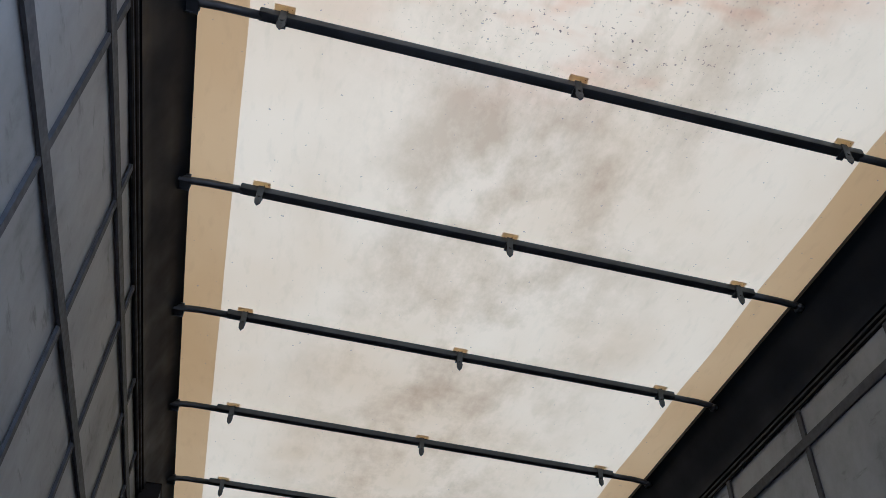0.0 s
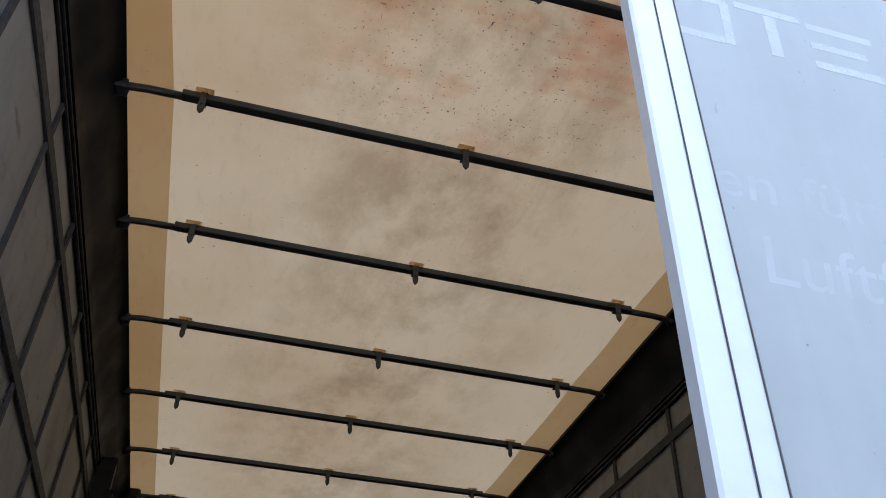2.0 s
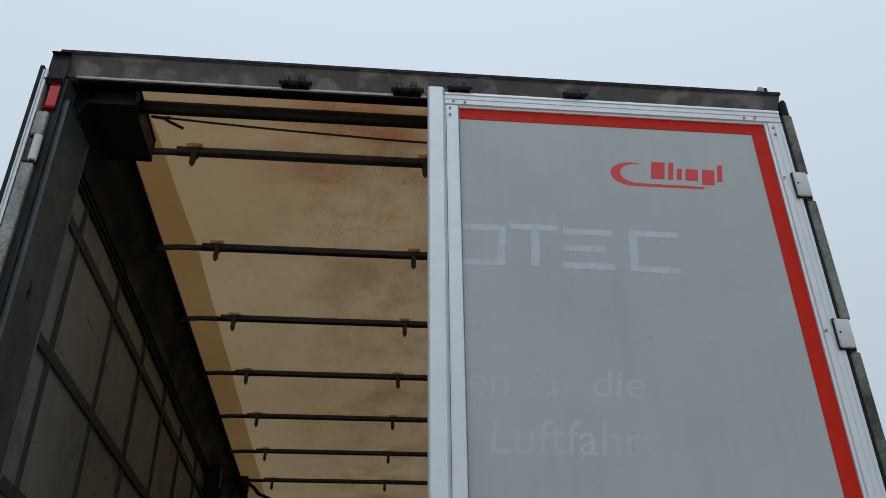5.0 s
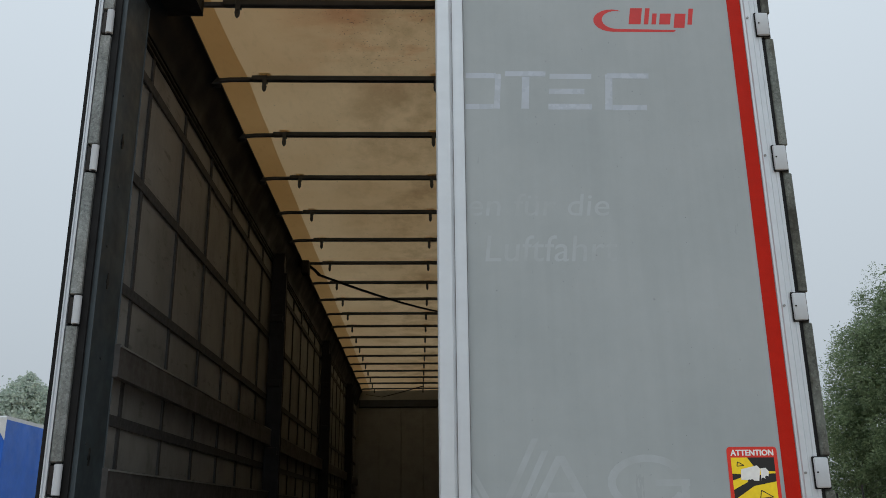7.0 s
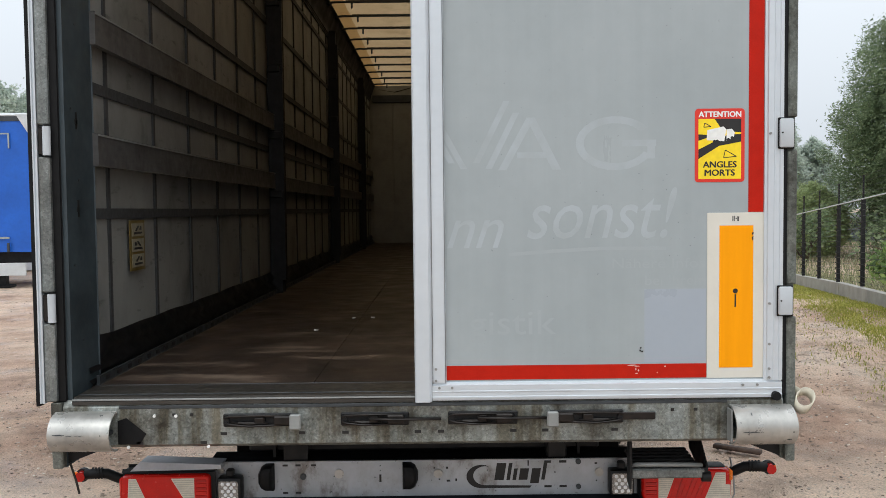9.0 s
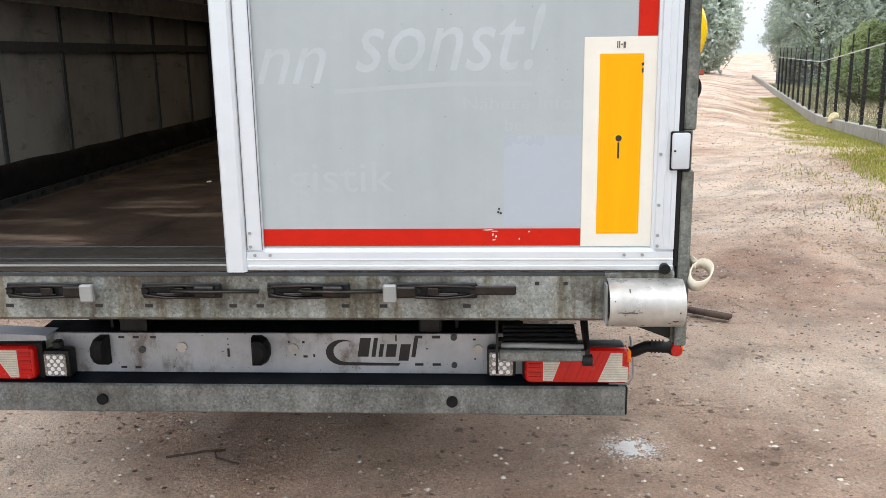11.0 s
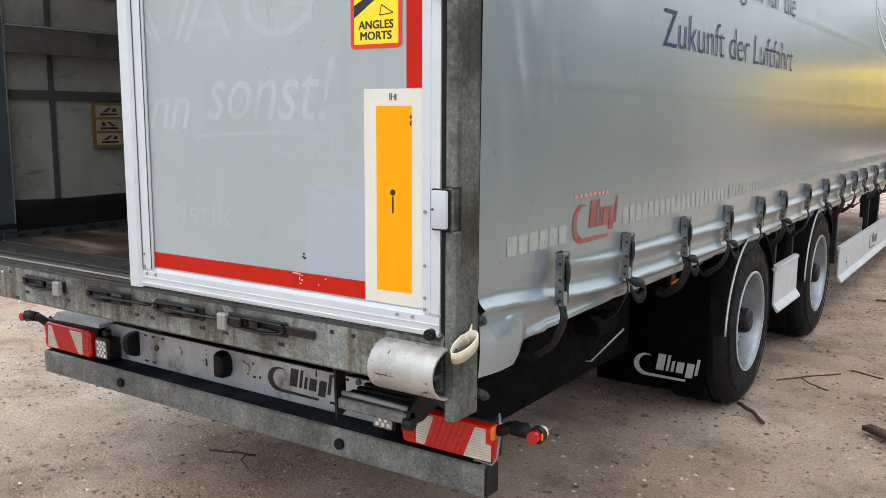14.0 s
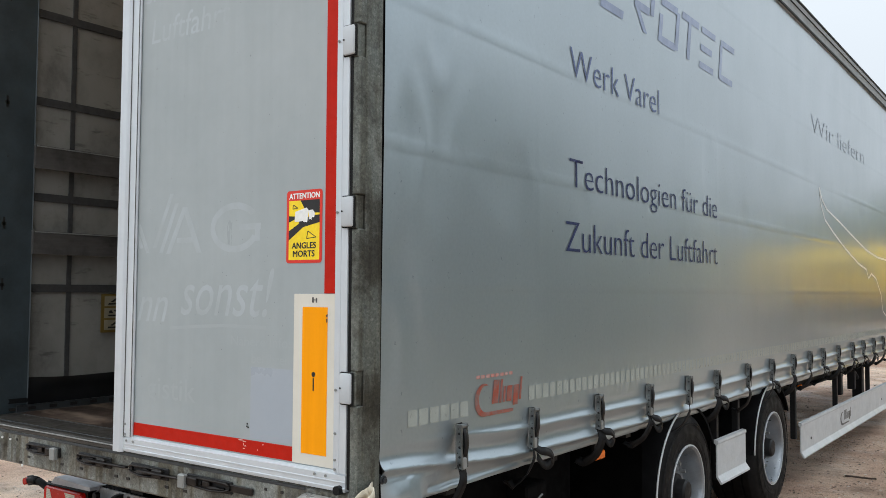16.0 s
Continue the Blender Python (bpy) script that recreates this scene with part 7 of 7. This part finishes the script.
def tree(x, y, height, spread, seed, leaf, label, leaves=5200, size=0.16, base=0.25, taper=2.6):
    rng = random.Random(seed)
    t = thing("tree", label, "tree", "trees round the yard", m=Matrix.Translation((x, y, fall(x, y))))
    bm = bmesh.new()
    tall = height * 0.8
    sweep(bm, [(0, 0, -0.1), (0.1, 0.05, tall * 0.3), (-0.05, 0.1, tall * 0.65), (0.05, 0, tall)], height * 0.022, 8)
    def girth(h):
        """Half the crown's width at a share of the height."""
        return spread * (1.0 - max(0.0, (h - 0.35) / 0.65) ** taper) * min(1.0, 0.55 + 1.6 * h)

    centres = []
    for k in range(48):
        h = base + (0.93 - base) * (k + rng.random()) / 48
        a = rng.uniform(0, math.tau)
        reach = girth(h) * rng.uniform(0.7, 0.92)
        tip = Vector((reach * math.cos(a), reach * math.sin(a), height * h))
        sweep(bm, [(0, 0, height * h * 0.72), tuple(tip * 0.5 + Vector((0, 0, height * h * 0.36))), tuple(tip)], height * 0.0035, 5)
        for _ in range(4):
            q = tip + Vector((rng.gauss(0, 1), rng.gauss(0, 1), rng.gauss(0.1, 0.8))) * spread * 0.09
            centres.append((tuple(q), spread * rng.uniform(0.07, 0.13)))
    for k in range(760):
        shell = k < 600
        h = base + (0.99 - base) * (1 - (1 - (k + 0.5) / 600) ** 0.75) if shell else rng.uniform(base, 0.9)
        a = k * 2.39996 + rng.uniform(-0.2, 0.2)
        r = spread * rng.uniform(0.075, 0.135) * (1.1 - 0.3 * h)
        reach = max(0.05, girth(h) - spread * 0.07) * (rng.uniform(0.84, 1.02) if shell else rng.uniform(0.2, 0.8))
        centres.append(((reach * math.cos(a), reach * math.sin(a), height * h + rng.gauss(0, 0.03) * spread), r if shell else r * 1.6))
    part("trunk", bm, BARK, t)
    v, f = leaf_cloud(centres, leaves, size, seed)
    # larger inner leaves close the crown's heart
    heart = [((c[0] * 0.8, c[1] * 0.8, c[2] * 0.97), r * 0.8) for c, r in centres]
    v2, f2 = leaf_cloud(heart, leaves // 8, size * 2.6, seed + 1)
    f += [tuple(k + len(v) for k in q) for q in f2]
    v += v2
    me = bpy.data.meshes.new("crown")
    me.from_pydata(v, [], f)
    me.materials.append(leaf)
    part("crown", me, leaf, t)


GREEN = "tall leafy green tree behind the fence"
tree(19.5, 28.0, 11.0, 5.1, 21, LEAF_A, GREEN, 240000, 0.046, 0.06, 3.0)
tree(25.5, 31.0, 11.4, 5.2, 22, LEAF_A, GREEN, 50000, 0.09, 0.06)
tree(27.5, 22.0, 10.0, 5.0, 23, LEAF_A, GREEN, 26000, 0.13, 0.06)
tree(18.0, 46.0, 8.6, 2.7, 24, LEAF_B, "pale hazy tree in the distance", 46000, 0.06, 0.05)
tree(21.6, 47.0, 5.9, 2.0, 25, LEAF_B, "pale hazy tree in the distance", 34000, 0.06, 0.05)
tree(14.5, 30.5, 2.9, 1.35, 26, LEAF_D, "low bright green tree behind the fence", 34000, 0.036, 0.05)
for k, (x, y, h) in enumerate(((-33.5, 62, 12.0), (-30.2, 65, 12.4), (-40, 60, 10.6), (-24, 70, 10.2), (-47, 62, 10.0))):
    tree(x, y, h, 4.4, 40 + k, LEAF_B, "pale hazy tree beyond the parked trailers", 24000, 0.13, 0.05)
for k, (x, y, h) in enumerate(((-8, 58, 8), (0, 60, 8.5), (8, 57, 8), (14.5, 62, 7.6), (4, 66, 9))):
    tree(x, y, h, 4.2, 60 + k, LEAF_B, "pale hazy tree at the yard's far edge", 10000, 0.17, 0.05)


def bush(x, y, r, h, seed, leaf):
    rng = random.Random(seed)
    t = thing("bush", "ragged green bush behind the wire fence", "bush", "bushes behind the fence", m=Matrix.Translation((x, y, fall(x, y))))
    bm = bmesh.new()
    cs = []
    for k in range(11):
        a, d = rng.uniform(0, math.tau), r * rng.random()
        p = (d * math.cos(a), d * math.sin(a), h * rng.uniform(0.3, 0.9))
        sweep(bm, [(0, 0, -0.05), (p[0] * 0.4, p[1] * 0.4, p[2] * 0.6), p], 0.015, 5)
        cs.append((p, r * rng.uniform(0.3, 0.5)))
    part("stem", bm, BARK, t)
    v, f = leaf_cloud(cs, 1500, 0.06, seed)
    me = bpy.data.meshes.new("foliage")
    me.from_pydata(v, [], f)
    me.materials.append(leaf)
    part("foliage", me, leaf, t)


for k, (x, y, r, h) in enumerate(((7.75, 10.6, 0.6, 0.9), (7.3, 9.2, 0.5, 0.7), (9.3, 14.2, 0.7, 0.8), (11.4, 17.0, 1.0, 1.0), (13.5, 21.0, 1.4, 1.5), (15.6, 25.0, 1.8, 2.0), (16.5, 29.0, 2.2, 2.6), (15.5, 34.0, 2.4, 2.8), (19.0, 38.0, 2.6, 3.0), (13.0, 27.5, 1.4, 1.6))):
    bush(x, y, r, h, 90 + k, LEAF_C if k < 4 else LEAF_A)

# dim open shed far behind the fence
SHED = thing("shed", "long dark low shed beyond the field", "shed", m=Matrix.Translation((26, 44, -0.57)))
bm = bmesh.new()
box(bm, -9, 9, 0, 5, -0.05, 1.45, 0.02)
part("wall", bm, simple("dark_cladding", lin(84, 92, 96), 0.7), SHED)
bm = bmesh.new()
profile(bm, [(-0.3, 1.45), (5.3, 1.45), (2.5, 1.75)], "x", -9.3, 9.3)
part("roof", bm, simple("grey_sheet_roof", lin(78, 84, 86), 0.6), SHED)


# parked curtain-side trailers in blue
def parked_trailer(m, tarp, label, marks, top=WHITE_PAINT):
    t = thing("parked_trailer", label, "trailer", "parked trailers", m=m)
    bm = bmesh.new()
    n, k = 60, 16
    g = [[bm.verts.new((-13.4 * i / n, 0.02 * noise.noise((i * 0.5, j * 0.3, 1)) - (0.03 * math.sin(i * 1.9 + j) if j < 2 else 0), 0.80 + 2.85 * j / k)) for j in range(k + 1)] for i in range(n + 1)]
    for i in range(n):
        for j in range(k):
            bm.faces.new((g[i][j], g[i][j + 1], g[i + 1][j + 1], g[i + 1][j]))
    part("side_curtain", bm, tarp, t)
    bm = bmesh.new()
    box(bm, -13.4, 0.0, 0.06, 2.5, 0.9, 3.70)
    part("load_body", bm, tarp, t)
    bm = bmesh.new()
    profile(bm, [(-0.02, 3.745), (-0.03, 3.77), (0.05, 3.82), (2.5, 3.82), (2.5, 3.745)], "x", -13.4, 0.03)
    part("roof_edge", bm, top, t)
    bm = bmesh.new()
    box(bm, -13.4, -0.02, -0.026, 0.05, 3.64, 3.744, 0.004)
    part("roof_gap_strip", bm, STEEL_DARK, t, "dark strip under the roof edge")
    bm = bmesh.new()
    box(bm, 0.0, 0.05, -0.02, 2.5, 0.85, 3.74, 0.01)
    part("end_frame", bm, tarp, t)
    bm = bmesh.new()
    plate(bm, [(-0.24, 3.78), (0.06, 3.78), (0.06, 3.30)], (0, -0.03, 0), (1, 0, 0), (0, 0, 1), 0.012)
    part("corner_cover", bm, WHITE_PAINT, t)
    bm = bmesh.new()
    box(bm, -13.2, 0.0, 0.25, 2.3, 0.55, 0.82, 0.02)
    part("chassis", bm, STEEL_BLACK, t)
    bm = bmesh.new()
    box(bm, -9.0, -0.15, 0.02, 0.06, 0.28, 0.56, 0.006)
    sgd = part("side_guard", bm, WHITE_PAINT, t)
    for x in (-0.78, -4.0):
        bm = bmesh.new()
        box(bm, x - 0.08, x + 0.08, 0.3, 0.46, 0.05, 0.8, 0.01)
        box(bm, x - 0.2, x + 0.2, 0.22, 0.54, 0.0, 0.06, 0.01)
        part("landing_leg", bm, STEEL_BLACK, t)
    for k in range(20):
        bm = bmesh.new()
        box(bm, -0.5 - 0.62 * k, -0.45 - 0.62 * k, -0.06, -0.03, 0.80, 1.0, 0.005)
        part("strap", bm, STEEL_DARK, t)
    bm = bmesh.new()
    box(bm, -12.8, -0.45, -0.045, -0.03, 1.09, 1.13)
    part("tape_line", bm, TAPE, t)
    for dx, w, hh, zz in ((-0.75, 0.36, 0.028, 3.35), (-0.42, 0.03, 0.30, 3.05)):
        bm = bmesh.new()
        box(bm, dx, dx + w, -0.045, -0.03, zz, zz + hh)
        part("tape_line", bm, TAPE, t)
    bm = bmesh.new()
    x = -2.0
    for wd in (0.1, 0.14, 0.12, 0.14, 0.12, 0.12) if marks else ():
        box(bm, x, x + wd, 0.012, 0.021, 0.40, 0.49)
        x += wd + 0.05
    if marks:
        part("maker_mark", bm, INK, sgd)
    for x in (-8.0, -9.3, -10.6):
        bm = bmesh.new()
        rod(bm, (x, 0.1, 0.48), (x, 0.45, 0.48), 0.48, 28)
        w = part("wheel", bm, TYRE, t)
        bm = bmesh.new()
        rod(bm, (x, 0.08, 0.48), (x, 0.12, 0.48), 0.27, 24)
        part("rim", bm, RIM, w)


parked_trailer(pose(-8.86, 15.9, 0, rz=3), BLUE_TARP, "bright blue curtain-side trailer parked on its legs", True)
parked_trailer(pose(-9.4, 21.5, -0.25, rz=3), NAVY_TARP, "dark blue curtain-side trailer parked behind another", False, simple("pale_yellow_roof_edge", lin(206, 178, 112), 0.5))

# yellow silo tanker parked across the yard's end
TK = thing("tank_trailer", "yellow cylindrical tank trailer with black hoses", "tank trailer", m=pose(0.6, 23.0, 0, rz=2))
L0, L1, TZ, TRD = 0.0, 6.2, 2.12, 0.83
bm = bmesh.new()
prof = [(0.001, L0 - 0.28), (0.4, L0 - 0.22), (0.68, L0 - 0.10), (TRD, L0 + 0.1)] + [(TRD + (0.012 if k % 2 else 0), L0 + 0.1 + (L1 - L0 - 0.2) * k / 14) for k in range(15)] + [(0.68, L1 + 0.1), (0.4, L1 + 0.22), (0.001, L1 + 0.28)]
lathe(bm, prof, 40, 0)
bm.transform(Matrix.Translation((0, 1.0, TZ)))
tank = part("tank", bm, TANK_YELLOW, TK, "glossy yellow tank shell")
for x in (1.2, 3.1, 5.0):
    bm = bmesh.new()
    rod(bm, (x, 1.0, TZ - 0.55), (x, 1.0, 0.75), 0.72, 24, r2=0.16)
    part("hopper", bm, TANK_YELLOW, TK)
for z in (1.22, 1.05):
    bm = bmesh.new()
    rod(bm, (0.2, 0.15, z), (6.0, 0.15, z), 0.075, 14)
    h = part("hose", bm, RUBBER, TK)
    for x in (0.6, 2.2, 3.8, 5.4):
        bm = bmesh.new()
        rod(bm, (x, 0.15, z), (x + 0.12, 0.15, z), 0.082, 14)
        part("hose_band", bm, WHITE_PAINT, h)
bm = bmesh.new()
box(bm, -0.1, 6.3, 0.30, 1.7, 0.86, 1.02, 0.02)
part("chassis", bm, simple("red_brown_chassis", lin(150, 70, 44), 0.6), TK)
for z in (0.72, 0.38):
    bm = bmesh.new()
    box(bm, 0.8, 4.0, 0.04, 0.08, z - 0.05, z + 0.05, 0.01)
    part("guard_rail", bm, WHITE_PAINT, TK)
for x in (0.75, 2.4, 4.0):
    bm = bmesh.new()
    box(bm, x - 0.07, x + 0.07, 0.1, 0.2, 0.32, 1.0, 0.01)
    part("guard_post", bm, TANK_YELLOW, TK)
for x in (0.75, 2.0):
    bm = bmesh.new()
    box(bm, x - 0.06, x + 0.06, 0.35, 0.47, 0.0, 0.9, 0.01)
    part("landing_leg", bm, TANK_YELLOW, TK)
for x in (4.5, 5.7):
    bm = bmesh.new()
    rod(bm, (x, 0.1, 0.5), (x, 0.45, 0.5), 0.5, 28)
    part("wheel", bm, TYRE, TK)
bm = bmesh.new()
rod(bm, (0.2, 1.0, TZ + TRD + 0.12), (6.0, 1.0, TZ + TRD + 0.12), 0.025, 8)
for k in range(6):
    rod(bm, (0.3 + 1.1 * k, 1.0, TZ + TRD - 0.03), (0.3 + 1.1 * k, 1.0, TZ + TRD + 0.12), 0.02, 6)
part("top_rail", bm, TANK_YELLOW, TK)
bars([(2.9, 2.18, 0.34, 0.36), (3.32, 2.18, 0.1, 0.36), (3.52, 2.18, 0.36, 0.36), (3.98, 2.18, 0.34, 0.36)], (0, 0.166, 0), (1, 0, 0), (0, 0, 1), RUSTY, TK, "print_bar", "dark printed bar", slant=0.2)
bars([(2.8 + 0.3 * k, 1.9, 0.2, 0.16) for k in range(6)], (0, 0.19, 0), (1, 0, 0), (0, 0, 1), INK, TK, "print_bar", "dark printed bar", slant=0.1)
